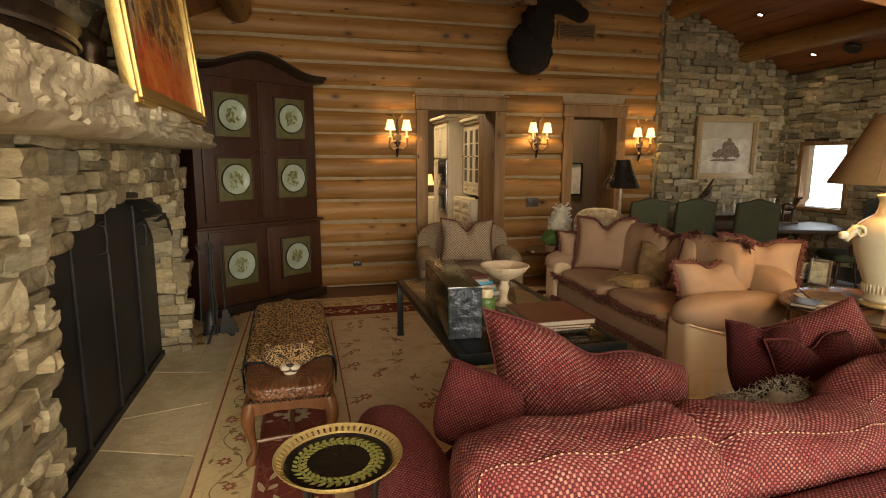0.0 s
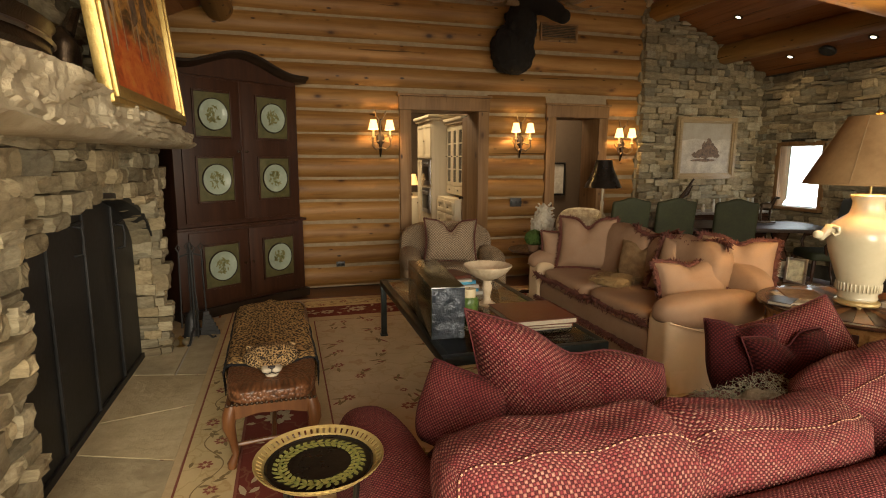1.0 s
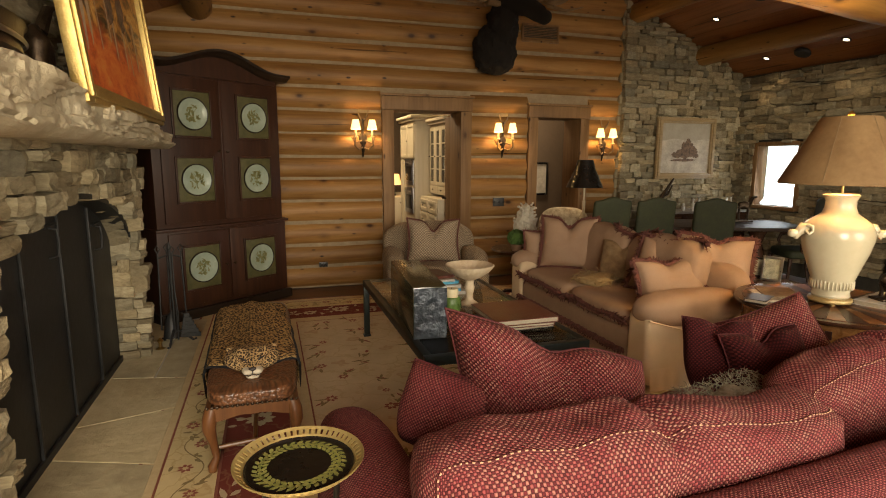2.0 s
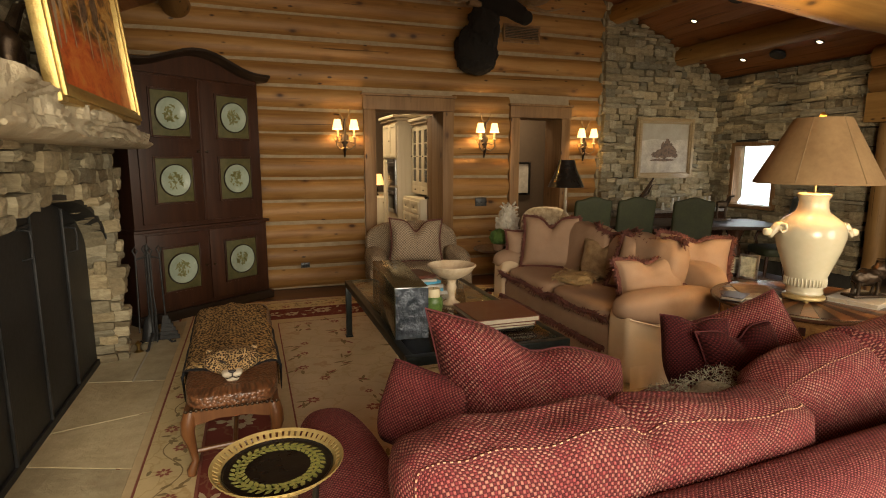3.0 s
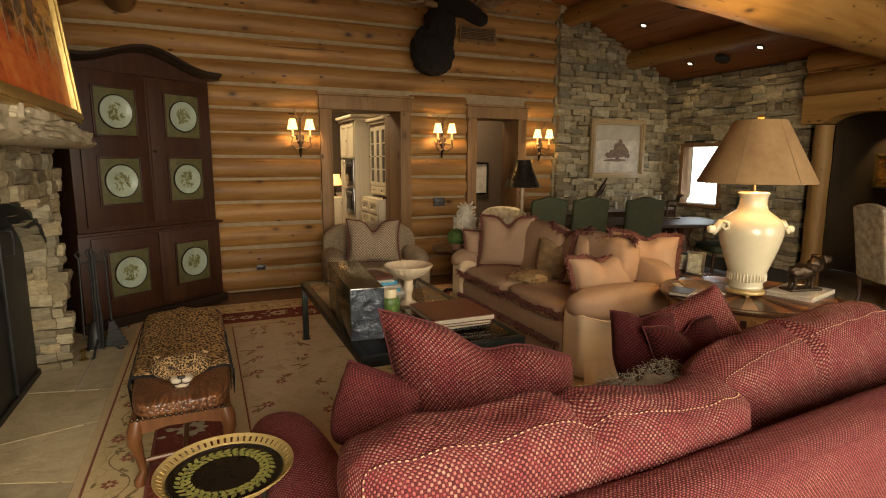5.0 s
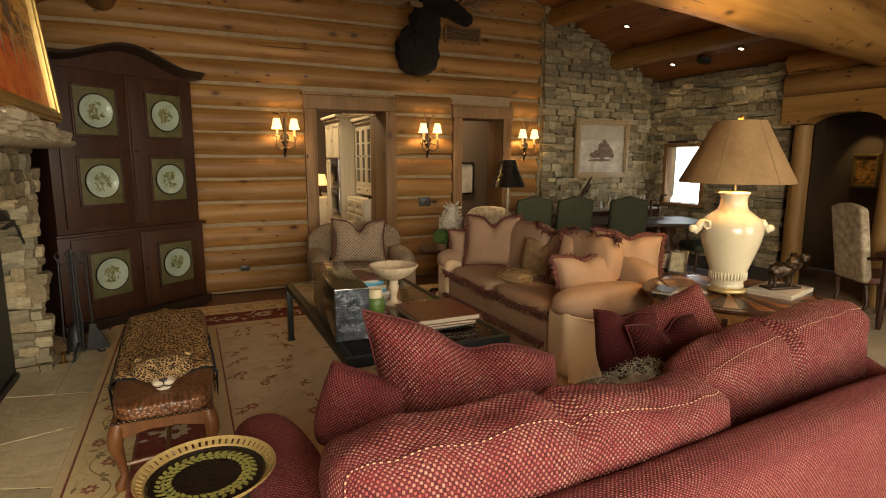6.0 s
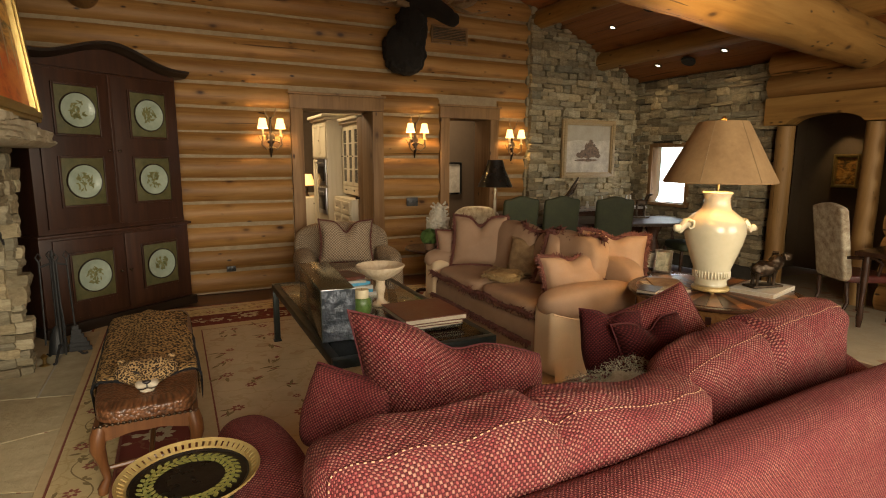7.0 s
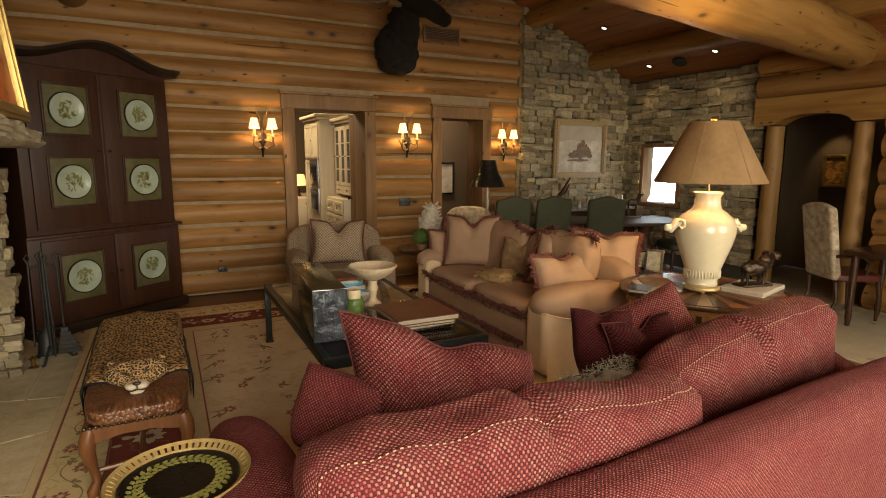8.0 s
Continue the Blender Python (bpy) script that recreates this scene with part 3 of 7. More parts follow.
def ledge_stones(parent, place, length, z0, z1, rng, keep=lambda u0, u1, a, b: [(u0, u1)], h=(0.05, 0.15), w=(0.12, 0.42), depth=0.16, limit=300, proud=0.032):
    """Courses of rough stones. place(u, z, out): a point of the wall and its turn; keep trims a stone to the openings. The smallest past the limit are joined."""
    spots, z = [], z0
    while z < z1 - 0.02:
        hh = min(rng.uniform(*h), z1 - z)
        u = -rng.uniform(0, 0.1)
        while u < length:
            ww = rng.uniform(*w) * (1.25 if hh < 0.08 else 0.9)
            if length - (u + ww) < 0.08:
                ww = length - u + rng.uniform(-.015, .02)
            lo, hi = z + rng.uniform(-.012, .006), z + hh + rng.uniform(-.006, .012)
            if hh > 0.10 and rng.random() < 0.5:
                cut = lo + (hi - lo) * rng.uniform(0.35, 0.65)
                side = u + ww * rng.uniform(0.4, 0.6)
                spots += [(max(u, -0.02), u + ww, lo, cut)]
                spots += [(max(u, -0.02), side, cut, hi), (side, u + ww, cut, hi)] if ww > 0.22 else [(max(u, -0.02), u + ww, cut, hi)]
            else:
                spots.append((max(u, -0.02), u + ww, lo, hi))
            u += ww
        z += hh
    pieces = [(p0, p1, a, b) for u0, u1, a, b in spots for p0, p1 in keep(u0, u1, a, b) if p1 - p0 >= 0.04]
    pieces.sort(key=lambda q: -(q[1] - q[0]) * (q[3] - q[2]))
    verts, faces = [], []
    for i, (p0, p1, a, b) in enumerate(pieces):
        block = rng.choice(BLOCKS)
        m = place((p0 + p1) / 2, (a + b) / 2, rng.uniform(-proud, proud * 1.2))
        m = m @ pose(0, 0, 0, rng.uniform(-1.5, 1.5), rng.uniform(-3, 3), rng.uniform(-4, 4)) @ Matrix.Diagonal(((p1 - p0) * 0.985 * rng.choice((1, -1)), depth, (b - a) * 0.955, 1))
        if i < limit:
            ob = new("stone", block)
            ob.parent = parent
            ob.matrix_local = m
        else:
            n = len(verts)
            verts += [m @ v.co for v in block.vertices]
            faces += [[n + k for k in p.vertices] for p in block.polygons]
    if faces:
        me = bpy.data.meshes.new("small_stones")
        me.from_pydata(verts, [], faces)
        me.materials.append(STONE_J)
        ob = new("small_stones", me)
        ob.parent = parent
        tagged(ob, "small chinking stones", kind="stuff")


# ---- the room ----
WALL_Y = 6.98
DOOR_1 = (1.55, 2.435, 2.20)
DOOR_2 = (3.54, 4.19, 2.155)
RIDGE_X, RIDGE_Z, FALL = 2.60, 4.74, 0.435


def roof_z(x):
    return RIDGE_Z - FALL * abs(x - RIDGE_X)


def plain(name, spans, material, label, category):
    bm = B()
    for s in spans:
        span(bm, *s)
    return solid(name, bm, material, Matrix(), label, category, "structure", smooth=False)


floor = plain("floor", [(-3.0, 9.6, -3.2, 12.0, -0.12, -0.012)], FLOORW, "dark stained wooden floor under the rugs", "floor")
ground = plain("ground", [(-60, 60, -60, 60, -0.5, -0.3)], FLAG, "stone terrace and ground outside the house", "ground")

# log wall behind the sofas
wall_north = thing("wall_north", pose(0, WALL_Y, 0), "honey-coloured log wall with pale chinking between the logs", "wall", kind="structure")
PITCH = 0.272


def log_mesh(x0, x1, r, rng, material):
    bm = bmesh.new()
    n = max(2, int((x1 - x0) / 0.22))
    pts, rad = [], []
    s = rng.uniform(0, 50)
    for i in range(n + 1):
        x = x0 + (x1 - x0) * i / n
        pts.append((x, 0.008 * noise.noise(Vector((x * 0.8, s, 0))), 0.009 * noise.noise(Vector((x * 0.7, s, 9)))))
        rad.append(r * (1 + 0.045 * noise.noise(Vector((x * 1.1, s, 4)))))
    tube(bm, pts, rad, 20)
    return finish(bm, "log", material)


def log_courses(parent, cuts, z1, rng, x0, x1, roof=True):
    z, k = 0.0, 0
    while z < z1:
        zc = z + PITCH / 2
        runs = [(x0, x1)]
        for a, b, top in cuts:
            if z < top - 0.02:
                nxt = []
                for p, q in runs:
                    if b <= p or a >= q:
                        nxt.append((p, q))
                    else:
                        nxt += [r for r in ((p, a), (b, q)) if r[1] - r[0] > 0.05]
                runs = nxt
        for p, q in runs:
            if roof:
                reach = max(0.0, (RIDGE_Z - zc + 0.05) / FALL)
                p, q = max(p, RIDGE_X - reach), min(q, RIDGE_X + reach)
                if q - p < 0.1:
                    continue
            ob = new("log", log_mesh(p, q, 0.158, rng, LOG))
            ob.parent = parent
            ob.matrix_local = pose(0, 0.015 + rng.uniform(-.008, .008), zc)
        z += PITCH
        k += 1
    return k


log_courses(wall_north, [(1.40, 2.58, 2.37), (3.40, 4.33, 2.33)], 4.6, random.Random(3), -2.0, 4.90)
bm = B()
for s in ((-2.0, 1.41, 0, 4.7), (2.57, 3.41, 0, 4.7), (4.32, 4.90, 0, 4.7), (1.41, 2.57, 2.3, 4.7), (3.41, 4.32, 2.26, 4.7)):
    span(bm, s[0], s[1], -0.090, 0.12, s[2], s[3])
part("chinking", bm, CHINK, wall_north, "pale grey chinking", False)
bm = B()
for s in ((-2.0, 1.41, 0, 4.7), (2.57, 3.41, 0, 4.7), (4.32, 9.0, 0, 4.7), (1.41, 2.57, 2.3, 4.7), (3.41, 4.32, 2.26, 4.7)):
    span(bm, s[0], s[1], 0.125, 0.3, s[2], s[3])
part("backing", bm, WALLP, wall_north, "brown plaster back", False)


def casing(name, x0, x1, top, w, label):
    d = thing(name, pose(0, WALL_Y - 0.17, 0), label, "door frame", kind="structure")
    for nm, s in (("jamb", (x0 - w, x0, 0, 0.46, 0, top)), ("jamb", (x1, x1 + w, 0, 0.46, 0, top))):
        bm = B()
        span(bm, s[0], s[1], 0, 0.05, 0, top, 0.006)
        span(bm, s[0] + (0.1 if s[0] < x0 - w / 2 else 0), s[1] - (0.1 if s[1] > x1 + w / 2 else 0), 0.051, 0.46, 0, top, 0.004)
        part(nm, bm, TRIM, d)
    bm = B()
    span(bm, x0 - w - 0.01, x1 + w + 0.01, -0.005, 0.05, top + 0.002, top + w + 0.02, 0.006)
    span(bm, x0 - w - 0.03, x1 + w + 0.03, -0.03, 0.06, top + w + 0.021, top + w + 0.05, 0.006)
    span(bm, x0 - 0.02, x1 + 0.02, 0.051, 0.46, top + 0.002, top + 0.05)
    part("lintel", bm, TRIM, d)
    return d


casing("door_1", *DOOR_1, 0.145, "weathered brown wooden casing of the open kitchen doorway")
casing("door_2", *DOOR_2, 0.135, "weathered brown wooden casing of the open hall doorway")

# ceiling: two board slopes with logs below
bm = B()
for s in (-1, 1):
    n = 34
    for k in range(n):
        a0, a1 = s * k * 0.155, s * (k + 0.965) * 0.155
        x0, x1 = RIDGE_X + a0, RIDGE_X + a1
        q = [bm.verts.new(p) for p in ((x0, -3.1, roof_z(x0)), (x1, -3.1, roof_z(x1)), (x1, 7.3, roof_z(x1)), (x0, 7.3, roof_z(x0)))]
        q2 = [bm.verts.new(v.co + Vector((0, 0, 0.03))) for v in q]
        for f in ((0, 1, 2, 3),):
            bm.faces.new([q[i] for i in f])
            bm.faces.new([q2[i] for i in f][::-1])
        for i in range(4):
            bm.faces.new((q[i], q2[i], q2[(i + 1) % 4], q[(i + 1) % 4]))
    x1 = RIDGE_X + s * 5.4
    q = [bm.verts.new(p) for p in ((RIDGE_X, -3.1, RIDGE_Z + 0.05), (x1, -3.1, roof_z(x1) + 0.05), (x1, 7.3, roof_z(x1) + 0.05), (RIDGE_X, 7.3, RIDGE_Z + 0.05))]
    q2 = [bm.verts.new(v.co + Vector((0, 0, 0.2))) for v in q]
    bm.faces.new(q), bm.faces.new(q2[::-1])
    for i in range(4):
        bm.faces.new((q[i], q2[i], q2[(i + 1) % 4], q[(i + 1) % 4]))
solid("ceiling", bm, wood("ceiling boards along the ridge", (0.175, 0.058, 0.016), (0.29, 0.110, 0.032), (0.37, 0.155, 0.046), 1, 1.0, 0.4, 0.6, 0.0), Matrix(), "sloping reddish-brown wooden board ceiling", "ceiling", "structure", smooth=False)


def roof_log(p, q, r0, r1, label):
    bm = B()
    p, q = Vector(p), Vector(q)
    l = (q - p).length
    n = 26
    s = RNG.uniform(0, 60)
    pts = [(0.02 * noise.noise(Vector((k * 0.3, s, 0))), l * k / n, 0.02 * noise.noise(Vector((k * 0.3, s, 7)))) for k in range(n + 1)]
    tube(bm, pts, [(r0 + (r1 - r0) * k / n) * (1 + 0.04 * noise.noise(Vector((k * 0.45, s, 2)))) for k in range(n + 1)], 24)
    m = Matrix.Translation(p) @ (q - p).to_track_quat("Y", "Z").to_matrix().to_4x4()
    return solid("roof_beam", bm, LOG_Y, m, label, "beam", "structure")


for x, r in ((6.16, 0.135), (5.0, 0.135), (-0.62, 0.15), (3.7, 0.14)):
    roof_log((x, 7.0, roof_z(x) - 0.10), (x, -3.0, roof_z(x) - 0.10), r, r * 1.08, "peeled honey log purlin under the ceiling boards")
roof_log((7.3, 3.53, 2.81), (0.4, 2.26, 2.81), 0.235, 0.24, "massive peeled honey log tie beam across the room")

# stone walls of the dining end
wall_stone = thing("wall_stone", pose(4.86, 6.86, 0), "dry-stacked grey-brown ledge stone gable wall", "wall", kind="structure")
bm = B()
gx = 2.12
v = [bm.verts.new(p) for p in ((0, 0, 0), (gx, 0, 0), (gx, 0, roof_z(6.98) + 0.02), (0, 0, roof_z(4.86) + 0.02))]
w = [bm.verts.new(a.co + Vector((0, 0.24, 0))) for a in v]
bm.faces.new(v), bm.faces.new(w[::-1])
for i in range(4):
    bm.faces.new((v[i], w[i], w[(i + 1) % 4], v[(i + 1) % 4]))
part("joint", bm, MORTAR, wall_stone, "dark recessed joints", False)


def gable(u0, u1, a, b):
    top = (RIDGE_Z - (b - 0.03)) / FALL + RIDGE_X - 4.86
    return [(u0, min(u1, top))]


ledge_stones(wall_stone, lambda u, z, o: pose(u, -0.0 - o * 0.9, z), gx, 0.2, 3.85, random.Random(5), gable, (0.035, 0.13), (0.09, 0.33))
bm = B()
for k in range(26):
    z0 = k * 0.148
    span(bm, -0.045 + RNG.uniform(-.02, .02), 0.06, -0.02, 0.2, z0 + 0.004, z0 + 0.142 + RNG.uniform(-.006, 0), 0.012)
part("quoin", bm, STONE, wall_stone, "rough stone corner", False)

wall_east = thing("wall_east", pose(6.98, 0, 0), "dry-stacked ledge stone side wall with a small window", "wall", kind="structure")
WIN = (5.74, 6.40, 0.95, 1.80)
bm = B()
for s in ((4.50, WIN[0], 0, 2.9), (WIN[1], 6.86, 0, 2.9), (WIN[0], WIN[1], 0, WIN[2]), (WIN[0], WIN[1], WIN[3], 2.9)):
    span(bm, 0, 0.14, s[0], s[1], s[2], s[3])
part("joint", bm, MORTAR, wall_east, "dark recessed joints", False)


def round_window(u0, u1, a, b):
    y1, y0 = 6.86 - u0, 6.86 - u1
    if b < WIN[2] - 0.02 or a > WIN[3] + 0.04:
        return [(u0, u1)]
    return [(6.86 - q, 6.86 - p) for p, q in ((max(y0, WIN[1] + 0.05), y1), (y0, min(y1, WIN[0] - 0.05))) if q > p]


ledge_stones(wall_east, lambda u, z, o: pose(-0.0 - o * 0.9, 6.86 - u, z, 0, 0, -90), 2.36, 0.2, 2.82, random.Random(6), round_window, (0.035, 0.13), (0.09, 0.33))
window_1 = thing("window_1", pose(6.98, (WIN[0] + WIN[1]) / 2, WIN[2]), "small wood-framed window, bright daylight outside", "window", kind="structure")
hw, hh = (WIN[1] - WIN[0]) / 2, WIN[3] - WIN[2]
for nm, s in (("window_frame", (-0.07, 0.12, hw - 0.005, hw + 0.07, -0.02, hh + 0.05)), ("window_frame", (-0.07, 0.12, -hw - 0.07, -hw + 0.005, -0.02, hh + 0.05)), ("window_frame", (-0.07, 0.12, -hw, hw, hh, hh + 0.06)), ("window_sill", (-0.12, 0.1, -hw - 0.06, hw + 0.06, -0.05, 0))):
    bm = B()
    span(bm, *s, 0.006)
    part(nm, bm, TRIM, window_1)
bm = B()
span(bm, 0.06, 0.066, -hw, hw, 0, hh)
part("pane", bm, GLASS, window_1, "clear glass").visible_shadow = False
plain("backdrop", [(7.5, 7.55, 5.3, 7.05, -0.2, 2.8)], OUTSIDE, "bright overexposed outdoors behind the window", "backdrop")

# log posts and arch towards the entry hall
def post(x, y, r, h, label):
    bm = B()
    s = RNG.uniform(0, 30)
    n = 12
    tube(bm, [(0.012 * noise.noise(Vector((k * 0.5, s, 0))), 0.012 * noise.noise(Vector((k * 0.5, s, 5))), h * k / n - 0.012) for k in range(n + 1)], [r * (1.06 - 0.1 * k / n) * (1 + 0.05 * noise.noise(Vector((k * 0.7, s, 2)))) for k in range(n + 1)], 20)
    return solid("log_post", bm, LOG_Z, pose(x, y, 0), label, "post", "structure", "posts at the arch")


post(6.92, 4.30, 0.105, 2.03, "peeled honey log post beside the stone wall")
post(6.92, 3.32, 0.098, 2.03, "peeled honey log post at the far side of the arch")
arch = thing("wall_arch", pose(6.92, 0, 0), "log wall with an arched lintel over the entry opening", "wall", kind="structure")
bm = B()
n = 60
low, up = [], []
for k in range(n + 1):
    y = 1.9 + 2.62 * k / n
    u = (y - 3.81) / 0.42
    low.append((y, 2.03 + 0.11 * math.sqrt(max(0, 1 - u ** 2))))
    up.append((y, 2.36))
for side in (-0.12, 0.12):
    vl, vu = [bm.verts.new((side, *p)) for p in low], [bm.verts.new((side, *p)) for p in up]
    for k in range(n):
        bm.faces.new((vl[k], vl[k + 1], vu[k + 1], vu[k]))
    if side < 0:
        a0, a1 = vl, vu
    else:
        for k in range(n):
            bm.faces.new((a0[k], a0[k + 1], vl[k + 1], vl[k]))
            bm.faces.new((a1[k], a1[k + 1], vu[k + 1], vu[k]))
part("lintel", bm, LOG_Y, arch, "arched log lintel")
rng = random.Random(11)
for k in range(3):
    ob = new("log", log_mesh(-3.0, 4.50, 0.155, rng, LOG))
    ob.parent = arch
    ob.matrix_local = pose(0, 0, (2.5, 2.76, 3.02)[k], 0, 0, 90)
for k in range(9):
    ob = new("log", log_mesh(-3.0, 3.08, 0.155, rng, LOG))
    ob.parent = arch
    ob.matrix_local = pose(0.02, 0, 0.135 + k * PITCH, 0, 0, 90)
for piece in ((8.6, 8.75, 1.5, 6.5, 0, 3.2), (7.1, 8.6, 5.05, 5.2, 0, 3.2), (7.1, 8.6, 1.5, 1.6, 0, 3.2)):
    plain("wall_hall", [piece], WALLP, "dim brown plastered walls of the entry hall", "wall")
plain("ceiling_hall", [(7.05, 8.8, 1.4, 5.2, 2.75, 2.85)], CEIL, "wooden ceiling of the entry hall", "ceiling")
hall_door = thing("door_3", pose(7.78, 5.02, 0, 0, 0, 90), "dark brown panelled hall door, closed", "door", kind="structure")
bm = B()
span(bm, -0.04, 0.02, -0.46, 0.46, 0, 2.1, 0.005)
part("door_leaf", bm, DARKW, hall_door)
for z0, z1 in ((0.2, 0.95), (1.1, 1.95)):
    for y0 in (-0.38, 0.06):
        bm = B()
        span(bm, -0.055, -0.041, y0, y0 + 0.32, z0, z1, 0.006)
        part("panel", bm, DARKW, hall_door)

# outer walls with the large windows behind the walk
plain("wall_south", [(-3.0, -1.2, -3.0, -2.7, 0, 4.8), (1.6, 3.2, -3.0, -2.7, 0, 4.8), (6.0, 9.6, -3.0, -2.7, 0, 4.8), (-1.2, 1.6, -3.0, -2.7, 0, 0.35), (3.2, 6.0, -3.0, -2.7, 0, 0.35), (-1.2, 1.6, -3.0, -2.7, 3.85, 4.8), (3.2, 6.0, -3.0, -2.7, 3.85, 4.8)], WALLP, "plastered window wall with two wide openings", "wall")
plain("wall_west", [(-2.2, -2.0, -3.0, 7.3, 0, 3.6)], WALLP, "brown plastered wall beside the chimney breast", "wall")

# kitchen and hall behind the log wall
for piece in ((-0.6, 3.0, 11.4, 11.6, 0, 3.4), (-0.7, -0.5, 7.3, 11.5, 0, 3.4), (2.96, 3.1, 7.3, 11.5, 0, 3.4)):
    plain("wall_kitchen", [piece], WALLP, "warm plastered kitchen walls", "wall")
for piece in ((3.1, 6.0, 9.2, 9.35, 0, 3.4), (5.4, 5.5, 7.3, 9.3, 0, 3.4)):
    plain("wall_passage", [piece], WALLP, "brown plastered passage walls", "wall")
plain("ceiling_kitchen", [(-0.7, 5.6, 7.26, 11.6, 3.3, 3.4)], CEIL, "wooden kitchen ceiling", "ceiling")
# added fill lamps, no fixture known, that brighten the rooms beyond the openings
lamp("kitchen_light", "AREA", look((1.4, 9.0, 3.2), (1.8, 9.2, 0)), 75, (1.0, 0.80, 0.52), 1.2)
lamp("passage_light", "AREA", look((4.2, 8.3, 3.2), (4.2, 8.3, 0)), 46, (1.0, 0.80, 0.55), 0.5)
lamp("hall_light", "AREA", look((7.8, 3.2, 2.7), (7.8, 3.2, 0)), 10, (1.0, 0.78, 0.5), 0.4)

# ---- fireplace ----
FX = -1.02
OC, OW, OS, OR = 3.53, 1.21, 0.88, 0.50


def arch_z(y):
    u = (y - OC) / OW
    return OS + OR * math.sqrt(max(0.0, 1 - u * u)) if abs(u) < 1 else 0.0


fireplace = thing("wall_fireplace", pose(FX, 0, 0), "ledge stone chimney breast with an arched firebox opening", "fireplace", kind="structure")
bm = B()
span(bm, -0.98, -0.03, 0.6, OC - OW - 0.07, 0, 1.70)
span(bm, -0.98, -0.03, OC + OW + 0.07, 4.93, 0, 1.70)
span(bm, -0.98, -0.03, OC - OW - 0.07, OC + OW + 0.07, 1.46, 1.70)
span(bm, -0.98, -0.9, OC - OW - 0.07, OC + OW + 0.07, 0, 1.46)
part("core", bm, MORTAR, fireplace, "dark recessed joints", False)


def round_arch(u0, u1, a, b):
    y0, y1 = u0 + 1.2, u1 + 1.2
    m = 0.7 * a + 0.3 * b
    if m > OS + OR:
        return [(u0, u1)]
    half = OW * (math.sqrt(max(0.0, 1 - ((m - OS) / OR) ** 2)) if m > OS else 1.0)
    ragged = 0.09 * noise.noise(Vector((a * 17.3, b * 9.1, 4.0)))
    return [(p - 1.2, q - 1.2) for p, q in ((y0, min(y1, OC - half - max(-0.03, ragged))), (max(y0, OC + half + 0.02), y1)) if q > p]


ledge_stones(fireplace, lambda u, z, o: pose(-0.03 + o, u + 1.2, z, 0, 0, 90), 3.74, 0.0, 1.70, random.Random(8), round_arch, (0.045, 0.150), (0.09, 0.34), 0.20, proud=0.036)
ledge_stones(fireplace, lambda u, z, o: pose(-0.18 + o, u + 2.0, z, 0, 0, 90), 2.93, 1.85, 3.1, random.Random(9), h=(0.07, 0.16), w=(0.15, 0.42))
bm = B()
span(bm, -0.98, -0.16, 0.6, 4.9, 1.7, 3.4)
rng = random.Random(12)
# stones of the jamb and of the arch's soffit, running back to the fire screen
ledge_stones(fireplace, lambda u, z, o: pose(-0.26 + u, OC + OW + 0.05 + o * 0.3, z), 0.26, 0.0, OS, random.Random(13), h=(0.06, 0.13), w=(0.12, 0.26), depth=0.12)
for k in range(13):
    a = radians(4 + 7.2 * k)
    ob = new("stone", BLOCKS[k % len(BLOCKS)])
    ob.parent = fireplace
    ob.matrix_local = pose(-0.13, OC + (OW + 0.045) * math.cos(a), OS + (OR + 0.045) * math.sin(a), math.degrees(math.atan2(OR * math.cos(a), -OW * math.sin(a))), 0, 0) @ Matrix.Diagonal((0.27, 0.155, 0.11, 1))
side_part = thing("chimney_side", pose(FX - 0.04, 4.93, 0), "ledge stone return of the chimney breast", "wall", kind="structure")
ledge_stones(side_part, lambda u, z, o: pose(-u, o * 0.8, z, 0, 0, 180), 0.6, 0.0, 1.68, rng, h=(0.05, 0.13), w=(0.12, 0.3), depth=0.14)
part("core", bm, MORTAR, fireplace, smooth=False)

bm = B()
n = 320
rows = []
for i in range(n + 1):
    y = 0.9 + 4.25 * i / n
    chip = abs(noise.noise(Vector((y * 2.6, 21, 0))))
    fr = 0.33 + 0.03 * noise.noise(Vector((y * 1.1, 2, 0))) + 0.014 * noise.noise(Vector((y * 6, 1, 0))) + 0.005 * noise.noise(Vector((y * 19, 1, 4)))
    top = 1.94 - 0.13 * min(1, max(0, (y - 2.0) / 2.6)) + 0.018 * noise.noise(Vector((y * 4, 7, 0)))
    low = 1.672 + 0.016 * noise.noise(Vector((y * 3, 4, 0)))
    if i >= n - 4:
        fr, top, low = fr - 0.04, top - 0.02, low + 0.015
    ring = [(-0.2, low), (fr * 0.5, low - 0.006), (fr - 0.04, low), (fr, low + 0.03 + 0.02 * noise.noise(Vector((y * 7, 3, 0))))]
    for j in range(1, 20):
        f = j / 20
        z = low + 0.03 + (top - low - 0.05) * f
        shelf = 0.018 * math.floor(3.2 * noise.noise(Vector((y * 1.5, z * 8, 8))) + 0.5) + 0.010 * math.floor(3 * noise.noise(Vector((y * 4.2, z * 13, 2))) + 0.5)
        ring.append((fr - 0.05 * chip * f * f + shelf + 0.006 * noise.noise(Vector((y * 5.5, z * 22, 0))) + 0.005 * noise.noise(Vector((y * 15, z * 26, 3))), z))
    ring += [(fr - 0.10 - 0.05 * chip + 0.03 * noise.noise(Vector((y * 4, 5, 5))), top), (-0.2, top)]
    rows.append([bm.verts.new((x, y, z)) for x, z in ring])
m = len(rows[0])
for r0, r1 in zip(rows, rows[1:]):
    for k in range(m):
        bm.faces.new((r0[k], r0[(k + 1) % m], r1[(k + 1) % m], r1[k]))
